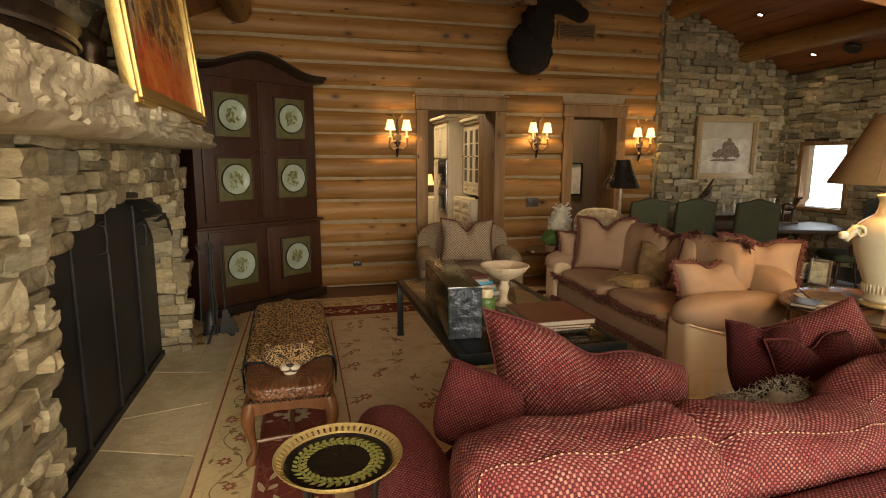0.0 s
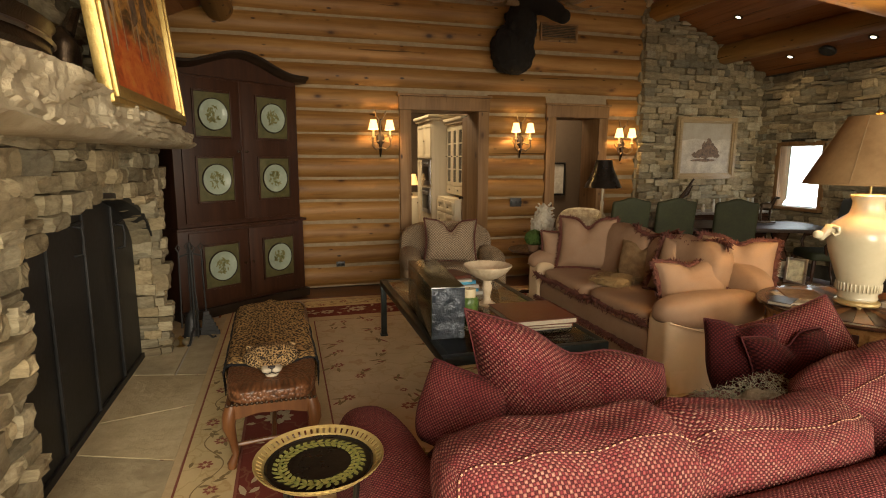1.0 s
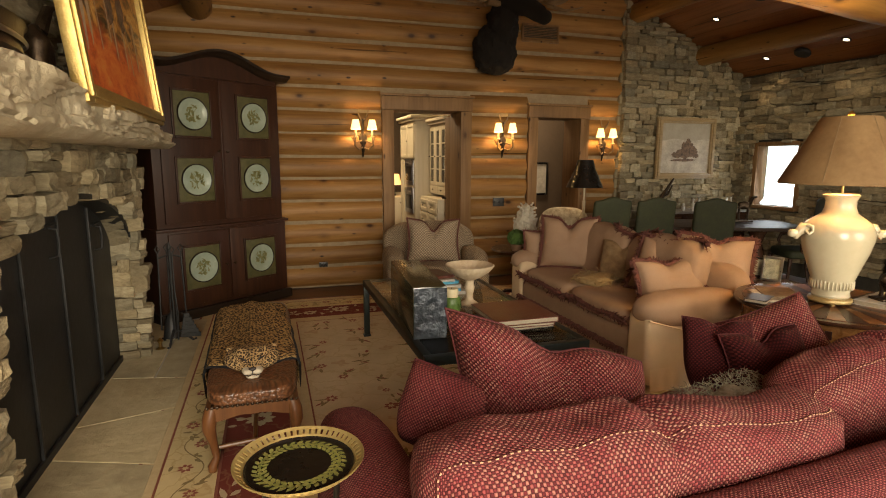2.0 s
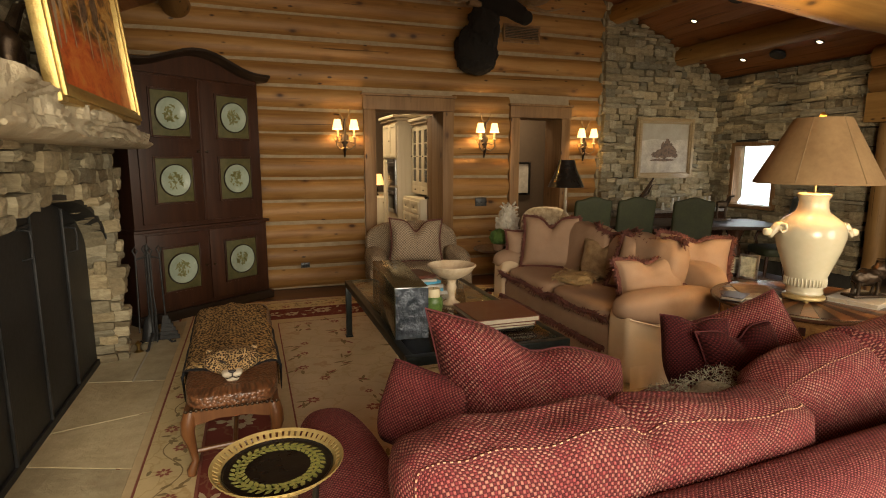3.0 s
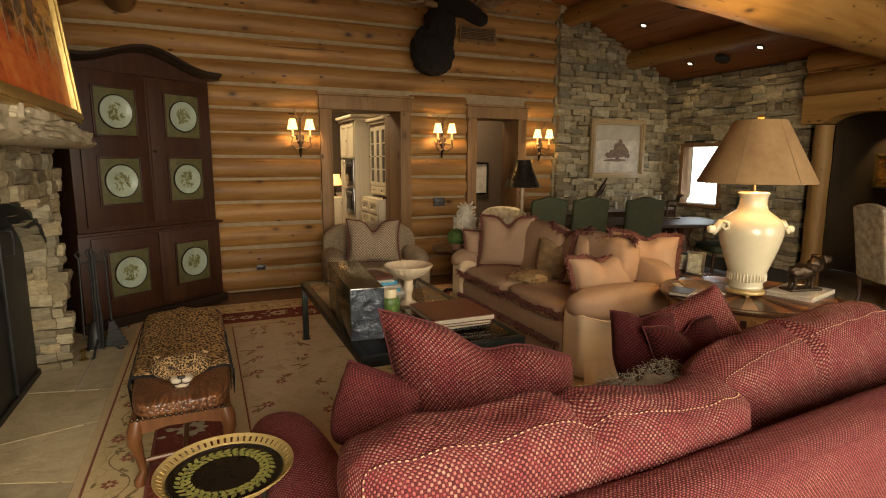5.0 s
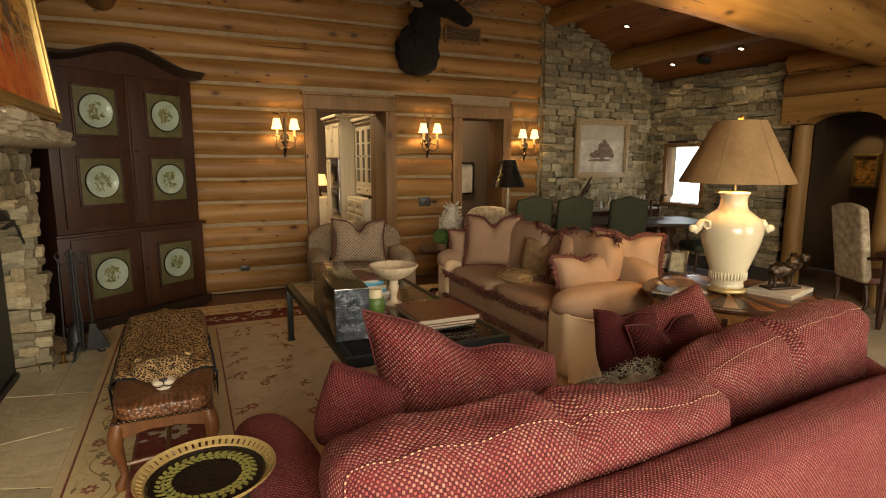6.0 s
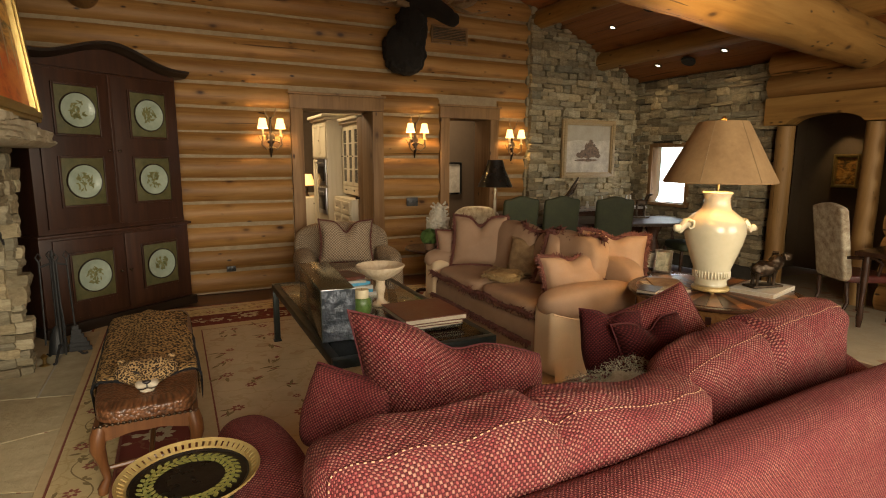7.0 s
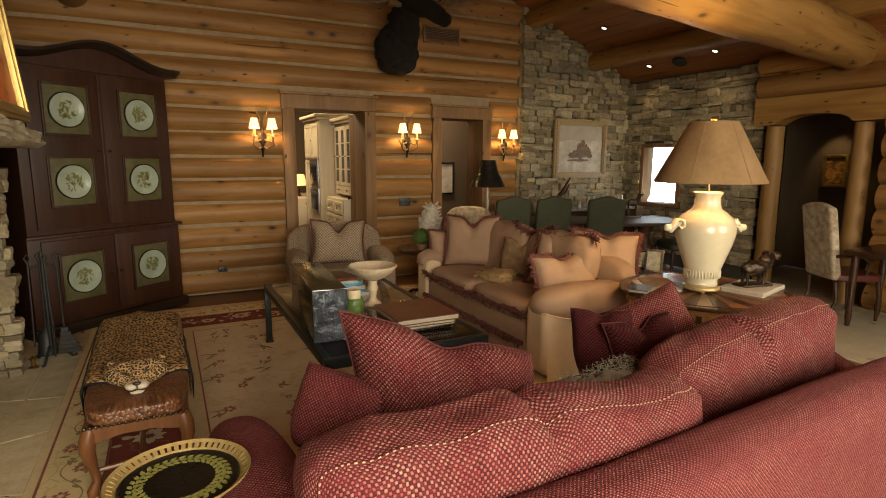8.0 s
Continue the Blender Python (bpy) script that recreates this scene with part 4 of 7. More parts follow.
bm.faces.new(rows[0]), bm.faces.new(rows[-1][::-1])
solid("mantel_shelf", bm, SLAB, pose(FX, 0, 0), "thick rough-hewn tan stone mantel slab", "mantel", "structure")

# black iron doors in the opening
screen = thing("fire_screen", pose(FX - 0.13, OC, 0.0), "black wrought-iron arched fire screen with four panels", "fire screen")
edges = [-1.19, -0.42, 0.12, 0.68, 1.19]


def arched_panel(bm, y0, y1, x, t, drop=0.02, z0=0.0):
    k = 8
    f = [(y0 + (y1 - y0) * i / k) for i in range(k + 1)]
    vs = []
    for s in (x, x + t):
        lo = [bm.verts.new((s, y, z0)) for y in f]
        hi = [bm.verts.new((s, y, max(z0 + 0.01, arch_z(OC + y * 0.99) - drop))) for y in f]
        for i in range(k):
            bm.faces.new((lo[i], lo[i + 1], hi[i + 1], hi[i]))
        vs.append((lo, hi))
    (l0, h0), (l1, h1) = vs
    for i in range(k):
        bm.faces.new((l0[i], l0[i + 1], l1[i + 1], l1[i]))
        bm.faces.new((h0[i], h0[i + 1], h1[i + 1], h1[i]))
    bm.faces.new((l0[0], h0[0], h1[0], l1[0])), bm.faces.new((l0[-1], h0[-1], h1[-1], l1[-1]))


for y0, y1 in zip(edges, edges[1:]):
    bm = B()
    arched_panel(bm, y0 + 0.004, y1 - 0.004, -0.02 + RNG.uniform(0, .006), 0.014)
    part("panel", bm, IRON, screen)
for y in edges[1:-1]:
    bm = B()
    span(bm, 0.0, 0.016, y - 0.011, y + 0.011, 0.0, arch_z(OC + y * 0.99) - 0.03, 0.004)
    part("rail", bm, IRON, screen)
bm = B()
span(bm, 0.0, 0.018, -1.19, 1.19, 0.0, 0.05, 0.004)
part("rail", bm, IRON, screen)
for y, z in ((-0.02, 1.14), (0.80, 1.06)):
    bm = B()
    tube(bm, [(0.0, y, z + 0.07), (0.045, y, z + 0.06), (0.05, y + 0.005, z), (0.045, y, z - 0.09), (0.0, y, z - 0.1)], 0.008, 8)
    tube(bm, [(0.0, y - 0.05, z + 0.075), (0.012, y + 0.09, z + 0.085)], 0.011, 8)
    part("handle", bm, IRON, screen, "forged iron handle")
bm = B()
ring = [(y * 1.0, arch_z(OC + y * 0.99)) for y in [-1.18 + 2.36 * k / 30 for k in range(31)]]
vs = [[bm.verts.new((x, y, z + dz)) for y, z in ring] for x, dz in ((-0.03, -0.02), (0.145, -0.02), (0.145, 0.012), (-0.03, 0.012))]
for a, b in zip(vs, vs[1:] + vs[:1]):
    for k in range(30):
        bm.faces.new((a[k], a[k + 1], b[k + 1], b[k]))
part("hood", bm, IRON, screen, "curved iron hood band")

# hearth flagstones, set nearly flush
hearth = thing("hearth", pose(0, 0, 0), "grey-tan flagstone hearth with pale joints", "hearth", kind="structure")
bm = B()
span(bm, -1.20, -0.60, 0.3, 6.6, -0.02, 0.001)
part("joint", bm, GROUT, hearth, "pale joints", False)
rng = random.Random(21)
y, tilt = 0.35, 0.0
while y < 5.6:
    h0, h1 = rng.uniform(0.45, 0.9), rng.uniform(-0.4, 0.4)
    cuts = [(-1.16, -0.61)] if rng.random() < 0.75 else [(-1.16, -0.9 + rng.uniform(-.05, .1)), (None, -0.61)]
    prev = None
    for a, b in cuts:
        a = prev + 0.014 if a is None else a
        prev = b
        bm = B()
        f, g = (lambda x: tilt * (x + 0.9)), (lambda x: h1 * (x + 0.9))
        c = [(a, y + f(a)), (b, y + f(b)), (b, y + h0 + g(b) - 0.014), (a, y + h0 + g(a) - 0.014)]
        vs = [bm.verts.new((p[0], p[1], 0.0015)) for p in c] + [bm.verts.new((p[0] + (0.003 if i in (0, 3) else -0.003), p[1], 0.007 + rng.uniform(0, .002))) for i, p in enumerate(c)]
        bm.faces.new(vs[4:])
        for i in range(4):
            bm.faces.new((vs[i], vs[(i + 1) % 4], vs[4 + (i + 1) % 4], vs[4 + i]))
        part("flagstone", bm, FLAG, hearth, smooth=False)
    y, tilt = y + h0, h1

# rugs
rug = thing("rug", pose(0, 0, -0.010), "cream and red hand-knotted floral wool rug", "rug")


def strip(name, x0, x1, y0, y1, z, material, label=""):
    bm = B()
    span(bm, x0, x1, y0, y1, 0.0, z, 0.003)
    return part(name, bm, material, rug, label, False)


RX0, RX1, RY0, RY1 = -0.69, 4.3, -0.6, 6.32
levels = [("edge", 0.02, R_LINE), ("border", 0.10, R_TAN), ("line", 0.012, R_LINE), ("border", 0.27, R_BORD), ("line", 0.015, R_LINE), ("band", 0.36, R_RED), ("line", 0.012, R_LINE), ("border", 0.13, R_TAN), ("line", 0.01, R_LINE)]
d = 0.0
for nm, wd, mt in levels:
    a, b = d, d + wd
    strip(nm, RX0 + a, RX0 + b, RY0 + a, RY1 - a, 0.016, mt)
    strip(nm, RX1 - b, RX1 - a, RY0 + a, RY1 - a, 0.016, mt)
    strip(nm, RX0 + b, RX1 - b, RY1 - b, RY1 - a, 0.016, mt)
    strip(nm, RX0 + b, RX1 - b, RY0 + a, RY0 + b, 0.016, mt)
    d = b
strip("field", RX0 + d, RX1 - d, RY0 + d, RY1 - d, 0.016, R_FIELD, "cream floral field")


def petal(bm, x, y, t, l, w, z):
    c, s = math.cos(t), math.sin(t)
    z += 0.0008 * ((x * 7919 + y * 313) % 1)
    bm.faces.new([bm.verts.new((x + p * c - q * s, y + p * s + q * c, z)) for p, q in ((0, 0), (l * .3, -w), (l * .7, -w * .8), (l, 0), (l * .7, w * .8), (l * .3, w))])


def rosette(bm, x, y, r, z, rng, n=7):
    a0 = rng.uniform(0, 6.28)
    for k in range(n):
        petal(bm, x + 0.25 * r * math.cos(a0 + 6.283 * k / n), y + 0.25 * r * math.sin(a0 + 6.283 * k / n), a0 + 6.283 * k / n, r * 0.75, r * 0.24, z)


def ribbon(bm, pts, w, z):
    vs = []
    for i, p in enumerate(pts):
        d = Vector(pts[min(i + 1, len(pts) - 1)]) - Vector(pts[max(i - 1, 0)])
        n = Vector((-d.y, d.x)).normalized() * w
        vs.append((bm.verts.new((p[0] + n.x, p[1] + n.y, z)), bm.verts.new((p[0] - n.x, p[1] - n.y, z))))
    for a, b in zip(vs, vs[1:]):
        bm.faces.new((a[0], b[0], b[1], a[1]))


R_ROSE = surf("faded red wool", (0.22, 0.06, 0.035), (0.33, 0.12, 0.07), 30, 0.95)
R_OLIVE = surf("olive-brown wool", (0.19, 0.13, 0.05), (0.30, 0.215, 0.095), 30, 0.95)
R_CREAM = surf("cream wool", (0.40, 0.30, 0.18), (0.52, 0.41, 0.27), 30, 0.95)
rng = random.Random(77)
b_rose, b_olive, b_cream, f_rose, f_olive = B(), B(), B(), B(), B()
MZ = 0.0172
# gold border: a running vine with rosettes, on the hearth side and the far side
for side in (0, 1):
    length = RY1 - RY0 if side == 0 else RX1 - RX0
    o = (lambda s, d: (RX0 + d, RY0 + s)) if side == 0 else (lambda s, d: (RX0 + s, RY1 - d))
    vine = [o(0.2 + k * 0.03, 0.268 + 0.062 * math.sin(k * 0.03 * 12.0)) for k in range(int((length - 0.4) / 0.03))]
    ribbon(b_olive, vine, 0.0035, MZ)
    s = 0.3
    while s < length - 0.3:
        x, y = o(s, 0.268 + 0.05 * math.sin(s * 12.0 + 1.6) + rng.uniform(-.01, .01))
        rosette(b_rose, x, y, 0.042 * rng.uniform(.8, 1.15), MZ + 0.0006, rng)
        for k in range(5):
            x, y = o(s + rng.uniform(0.04, 0.2), 0.268 + rng.uniform(-.1, .1))
            petal(b_olive, x, y, rng.uniform(0, 6.28), rng.uniform(0.04, 0.075), 0.011, MZ + 0.0003)
        s += 0.245
    # red band: pale arabesques
    s = 0.75
    while s < length - 0.7:
        x, y = o(s, 0.60 + rng.uniform(-.03, .03))
        rosette(b_cream, x, y, 0.085 * rng.uniform(.8, 1.2), MZ, rng, 9)
        for k in range(7):
            x, y = o(s + rng.uniform(-.16, .16), 0.60 + rng.uniform(-.15, .15))
            petal(b_cream, x, y, rng.uniform(0, 6.28), rng.uniform(0.05, 0.11), 0.016, MZ + 0.0003)
        s += 0.32
# field: scattered sprigs
for i in range(9):
    for j in range(17):
        x, y = RX0 + d + 0.2 + i * 0.36 + rng.uniform(-.09, .09), RY0 + d + 0.2 + j * 0.30 + rng.uniform(-.08, .08)
        if rng.random() < 0.5:
            rosette(f_rose, x, y, rng.uniform(0.03, 0.055), MZ, rng)
        t = rng.uniform(0, 6.28)
        for k in range(4):
            petal(f_rose if k == 0 else f_olive, x + 0.06 * math.cos(t) + rng.uniform(-.05, .05), y + 0.06 * math.sin(t) + rng.uniform(-.05, .05), t + rng.uniform(-1, 1), rng.uniform(0.05, 0.12), rng.uniform(.008, .016), MZ + 0.0004)
for nm, bmx, mt in (("border_pattern", b_rose, R_ROSE), ("border_vine_pattern", b_olive, R_OLIVE), ("band_pattern", b_cream, R_CREAM), ("field_pattern", f_rose, R_ROSE), ("field_leaf_pattern", f_olive, R_OLIVE)):
    tagged(part(nm, bmx, mt, rug, smooth=False), kind="stuff")
bm = B()
span(bm, 5.0, 8.2, 2.0, 4.6, -0.012, 0.004, 0.003)
solid("rug", bm, RUG_FAR, Matrix(), "pale figured rug on the dark wooden floor", "rug", smooth=False)

# ---- armoire in the corner ----
armoire = thing("armoire", pose(-0.985, 5.665, 0, 0, 0, 36.0), "tall dark red-brown painted armoire with green plate panels", "armoire")
AW = 1.47
bm = B()
span(bm, 0, AW, 0.02, 0.46, 0.08, 0.90, 0.006)
span(bm, 0.02, AW - 0.02, 0.04, 0.46, 0.90, 2.46, 0.006)
part("body", bm, ARM, armoire)
bm = B()
span(bm, -0.03, AW + 0.03, -0.03, 0.46, 0.0, 0.10, 0.012)
part("plinth", bm, ARMD, armoire, "dark plinth")
bm = B()
span(bm, -0.02, AW + 0.02, -0.025, 0.46, 0.895, 0.925, 0.010)
part("waist_moulding", bm, ARM, armoire)
bm, bm2 = B(), B()
n = 36
rows, front = [], []
for i in range(n + 1):
    x = -0.07 + (AW + 0.14) * i / n
    u = 2 * i / n - 1
    hump = 0.16 * (0.5 + 0.5 * math.cos(math.pi * min(1, abs(u) / 0.82))) if abs(u) < 0.82 else 0.0
    z = 2.42 + hump
    rows.append([bm.verts.new(p) for p in ((x, -0.004, z + 0.005), (x, -0.03, z + 0.015), (x, -0.05, z + 0.035), (x, -0.085, z + 0.05), (x, -0.09, z + 0.075), (x, 0.46, z + 0.075), (x, 0.46, z + 0.005))])
    if 3 <= i <= n - 3:
        front.append([bm2.verts.new(p) for p in ((x, 0.014, 2.38), (x, 0.014, z + 0.02), (x, 0.44, z + 0.02), (x, 0.44, 2.38))])
for r0, r1 in zip(rows, rows[1:]):
    for k in range(7):
        bm.faces.new((r0[k], r0[(k + 1) % 7], r1[(k + 1) % 7], r1[k]))
bm.faces.new(rows[0]), bm.faces.new(rows[-1][::-1])
part("cornice", bm, ARMD, armoire, "dark arched cornice")
for r0, r1 in zip(front, front[1:]):
    for k in range(4):
        bm2.faces.new((r0[k], r0[(k + 1) % 4], r1[(k + 1) % 4], r1[k]))
bm2.faces.new(front[0]), bm2.faces.new(front[-1][::-1])
part("frieze", bm2, ARM, armoire)


def plate_panel(door, x, z, w, h, r):
    bm = B()
    span(bm, x - w / 2, x + w / 2, -0.012, 0.0, z - h / 2, z + h / 2, 0.004)
    panel = part("panel", bm, GREENP, door, "green painted panel")
    for s in ((x - w / 2 - 0.022, x - w / 2, z - h / 2 - 0.022, z + h / 2 + 0.022), (x + w / 2, x + w / 2 + 0.022, z - h / 2 - 0.022, z + h / 2 + 0.022), (x - w / 2, x + w / 2, z + h / 2, z + h / 2 + 0.022), (x - w / 2, x + w / 2, z - h / 2 - 0.022, z - h / 2)):
        bm = B()
        span(bm, s[0], s[1], -0.02, 0.0, s[2], s[3], 0.006)
        part("moulding", bm, ARM, door)
    bm = B()
    lathe(bm, [(0.0, -0.016), (r * 0.62, -0.016), (r * 0.74, -0.022), (r * 0.98, -0.030), (r, -0.026), (r * 0.7, -0.012)], 40)
    for v in bm.verts:
        v.co = Vector((x + v.co.x, v.co.z, z + v.co.y))
    part("plate", bm, PLATE, door, "pale plate painted with a sprig")
    bm = B()
    lathe(bm, [(r * 1.001, -0.029), (r * 1.06, -0.031), (r * 1.07, -0.020), (r * 1.001, -0.014), (r * 1.001, -0.029)], 40, caps=False)
    for v in bm.verts:
        v.co = Vector((x + v.co.x, v.co.z, z + v.co.y))
    part("plate_rim", bm, ARMD, door, "dark plate rim")
    bm = B()
    rr = random.Random(int(x * 1000 + z * 77))
    for k in range(34):
        a, d = rr.uniform(0, 6.28), r * 0.52 * math.sqrt(rr.random())
        cx, cz, t = x + d * math.cos(a) * 1.0, z + d * math.sin(a) * 1.05, rr.uniform(0, 3.14)
        l, wd = rr.uniform(0.014, 0.034), rr.uniform(0.006, 0.013)
        vs = [bm.verts.new((cx + p * math.cos(t) - q * math.sin(t), -0.0185, cz + p * math.sin(t) + q * math.cos(t))) for p, q in ((-l, 0), (-l * .2, -wd), (l, 0), (-l * .2, wd))]
        bm.faces.new(vs)
    for k in range(4):
        a = rr.uniform(-0.9, 0.9)
        tube(bm, [(x, -0.018, z - r * 0.5), (x + 0.02 * a, -0.018, z), (x + r * 0.5 * a, -0.018, z + r * 0.45)], 0.0018, 4)
    part("sprig", bm, SPRIG, door, "painted sprig", False)
    return panel


for s, x0, x1 in ((0, 0.10, AW / 2 - 0.012), (1, AW / 2 + 0.012, AW - 0.10)):
    for z0, z1, zs in ((0.97, 2.36, (2.02, 1.385)), (0.14, 0.87, (0.515,))):
        fy = 0.036 if z0 > 0.9 else 0.016
        bm = B()
        span(bm, x0, x1, fy - 0.022, fy, z0, z1, 0.005)
        door = part("door", bm, ARM, armoire)
        door.location = (0, 0, 0)
        cx = 0.425 if s == 0 else 1.105
        for z in zs:
            before = set(door.children)
            plate_panel(door, cx, z, 0.37, 0.42, 0.148)
            for ch in door.children:
                if ch not in before:
                    ch.location = (0, fy - 0.022, 0)
        bm = B()
        hx = x1 - 0.035 if s == 0 else x0 + 0.035
        lathe(bm, [(0.0, 0.0), (0.012, 0.0), (0.008, 0.012), (0.014, 0.022), (0.0, 0.03)], 12)
        for v in bm.verts:
            v.co = Vector((hx + v.co.x, fy - 0.022 - v.co.z, (z0 + z1) / 2 + v.co.y))
        part("knob", bm, BRONZE, door, "small dark knob")
for x in (AW / 2,):
    bm = B()
    span(bm, x - 0.014, x + 0.014, 0.006, 0.03, 0.98, 2.36, 0.006)
    part("astragal", bm, ARM, armoire)

# ---- fire tools ----
tools = thing("fire_tool_set", pose(-0.80, 5.06, 0), "black wrought-iron fire tool stand with hanging tools", "fire tools")
bm = B()
for a in (0.3, 2.4, 4.5):
    tube(bm, [(0, 0, 0.12), (0.06 * math.cos(a), 0.06 * math.sin(a), 0.10), (0.14 * math.cos(a), 0.14 * math.sin(a), 0.012), (0.17 * math.cos(a), 0.17 * math.sin(a), 0.02)], 0.010)
tube(bm, [(0, 0, 0.1), (0, 0, 0.83)], 0.011)
tube(bm, [(-0.09, -0.03, 0.76), (0, 0, 0.79), (0.09, 0.03, 0.76)], 0.008)
lathe(bm, [(0, 0.82), (0.02, 0.84), (0.012, 0.87), (0, 0.90)], 10)
part("stand", bm, IRON, tools)
for nm, x, y, head in (("poker", -0.085, -0.03, 0), ("shovel", 0.085, 0.03, 1), ("brush", -0.03, 0.07, 2), ("tongs", 0.03, -0.07, 3)):
    bm = B()
    tube(bm, [(x, y, 0.80), (x * 1.05, y, 0.5), (x * 1.15, y * 1.1, 0.14)], 0.007)
    tube(bm, [(x, y, 0.80), (x + 0.02, y, 0.84), (x, y, 0.87), (x - 0.02, y, 0.84), (x, y, 0.80)], 0.006)
    if head == 1:
        for i in range(6):
            box(bm, (x * 1.2 + 0.004 * i, y * 1.2 - 0.05 + 0.004 * i, 0.25 - 0.036 * i), (0.05 + 0.022 * i, 0.010, 0.040), 0.003, 1)
    elif head == 2:
        lathe(bm, [(0.0, 0.03), (0.075, 0.04), (0.055, 0.17), (0.030, 0.24), (0.012, 0.26)], 14, (x * 1.15, y * 1.1, 0))
    elif head == 3:
        tube(bm, [(x, y, 0.5), (x * 1.6, y * 1.3, 0.3), (x * 1.2, y * 1.2, 0.06)], 0.006)
    part(nm, bm, IRON, tools)
bm = B()
lathe(bm, [(0.0, 0.0), (0.04, 0.004), (0.014, 0.02), (0.012, 0.05), (0.028, 0.075), (0.0, 0.1)], 14)
solid("brass_foot", bm, BRASS, pose(-0.90, 4.93, 0.006), "small polished brass andiron foot on the hearth", "andiron")

# ---- bench with the hide ----
bench = thing("bench", pose(-0.328, 2.80, 0.006, 0, 0, 0.0), "carved wooden bench with a nail-trimmed embossed leather top", "bench")
BW, BL, BH = 0.455, 1.80, 0.385
bm = B()
soft(bm, (BW + 0.02, BL + 0.02, 0.10), 7, 16, (BW / 2, BL / 2, BH + 0.0), lambda p, q: q + Vector((0, 0, 0.012 * (1 - p.x ** 2) * (1 - p.y ** 2) if p.z > 0 else 0)))
part("seat", bm, LEATHER, bench, "embossed brown leather seat")
for nm, (x0, y0, x1, y1) in (("apron", (0.02, 0.012, BW - 0.02, 0.012)), ("apron", (0.02, BL - 0.012, BW - 0.02, BL - 0.012)), ("apron", (0.012, 0.02, 0.012, BL - 0.02)), ("apron", (BW - 0.012, 0.02, BW - 0.012, BL - 0.02))):
    bm = B()
    k = 14
    rows = []
    for i in range(k + 1):
        f = i / k
        x, y = x0 + (x1 - x0) * f, y0 + (y1 - y0) * f
        d = 0.075 - 0.035 * math.sin(math.pi * f) ** 2 + 0.012 * math.exp(-((f - 0.5) / 0.12) ** 2)
        nx, ny = (0, 0.012) if abs(x1 - x0) > abs(y1 - y0) else (0.012, 0)
        rows.append([bm.verts.new((x + a * nx, y + a * ny, z)) for a, z in ((-1, BH - 0.04), (1, BH - 0.04), (1, BH - 0.04 - d), (-1, BH - 0.04 - d))])
    for r0, r1 in zip(rows, rows[1:]):
        for j in range(4):
            bm.faces.new((r0[j], r0[(j + 1) % 4], r1[(j + 1) % 4], r1[j]))
    part(nm, bm, STOOLW, bench)
for y in (0.03, BL - 0.03):
    for x, s in ((0.03, -1), (BW - 0.03, 1)):
        bm = B()
        t = 1 if y > 1 else -1
        tube(bm, [(x, y, BH - 0.05), (x + s * 0.012, y + t * 0.010, BH - 0.10), (x + s * 0.018, y + t * 0.016, BH - 0.15), (x + s * 0.004, y, 0.15), (x - s * 0.008, y - t * 0.004, 0.07), (x + s * 0.012, y + t * 0.012, 0.025), (x + s * 0.012, y + t * 0.012, 0.0)], [0.034, 0.038, 0.034, 0.022, 0.018, 0.026, 0.022], 12)
        part("leg", bm, STOOLW, bench)
for y in (0.05, BL - 0.05):
    bm = B()
    tube(bm, [(0.03, y, 0.11), (BW / 2, y + 0.02, 0.115), (BW - 0.03, y, 0.11)], 0.012, 8)
    part("stretcher", bm, STOOLW, bench)
bm = B()
tube(bm, [(BW / 2, 0.06, 0.115), (BW / 2, BL - 0.06, 0.115)], 0.013, 8)
part("stretcher", bm, STOOLW, bench)
bm = B()
for k in range(19):
    lathe(bm, [(0.0088, 0), (0.007, 0.003), (0.0, 0.005)], 7, (0, 0, 0))
    x = 0.012 + (BW - 0.024) * k / 18
    for v in list(bm.verts)[k * 21:(k + 1) * 21]:
        v.co = Vector((x + v.co.x, -0.012 - v.co.z, BH - 0.032 + v.co.y))
part("nailhead_trim", bm, BRONZE, bench, "aged dark brass nailheads", False)

hide_m = pose(-0.100, 3.02, BH + 0.066, 0, 0, 1.5)
bm = B()


def hide_fn(a, b):
    """The skin: a over its width, b from the head end; it hangs over both long sides."""
    u = 2 * a - 1
    y = 0.02 + 1.5 * b
    half = 0.285 + 0.045 * math.sin(b * 5.2 + 0.4) + 0.13 * math.exp(-((b - 0.12) / 0.06) ** 2) + 0.12 * math.exp(-((b - 0.80) / 0.07) ** 2) - 0.26 * max(0, b - 0.93) / 0.07
    if b < 0.05:
        half -= 0.10 * (1 - b / 0.05)
    s = u * half
    y += 0.15 * abs(u) ** 1.3 * max(0, 1 - b / 0.35)
    edge = BW / 2 + 0.022
    arc = abs(s)
    if arc < edge - 0.05:
        x, z = arc, 0.0
    elif arc < edge + 0.03:
        t = (arc - edge + 0.05) / 0.08
        x, z = edge - 0.05 + 0.055 * math.sin(t * 1.57), -0.05 * (1 - math.cos(t * 1.57))
    else:
        x, z = edge + 0.005, -0.05 - (arc - edge - 0.03)
    spine = 0.050 * math.exp(-(u / 0.34) ** 2) * (0.4 + 0.6 * math.sin(min(1, b * 1.3 + 0.25) * 3.0)) if b < 0.97 else 0
    ripple = 0.006 * noise.noise(Vector((u * 5, b * 9, 0)))
    return (math.copysign(x, u) + ripple, y, z + max(0, spine) + ripple)


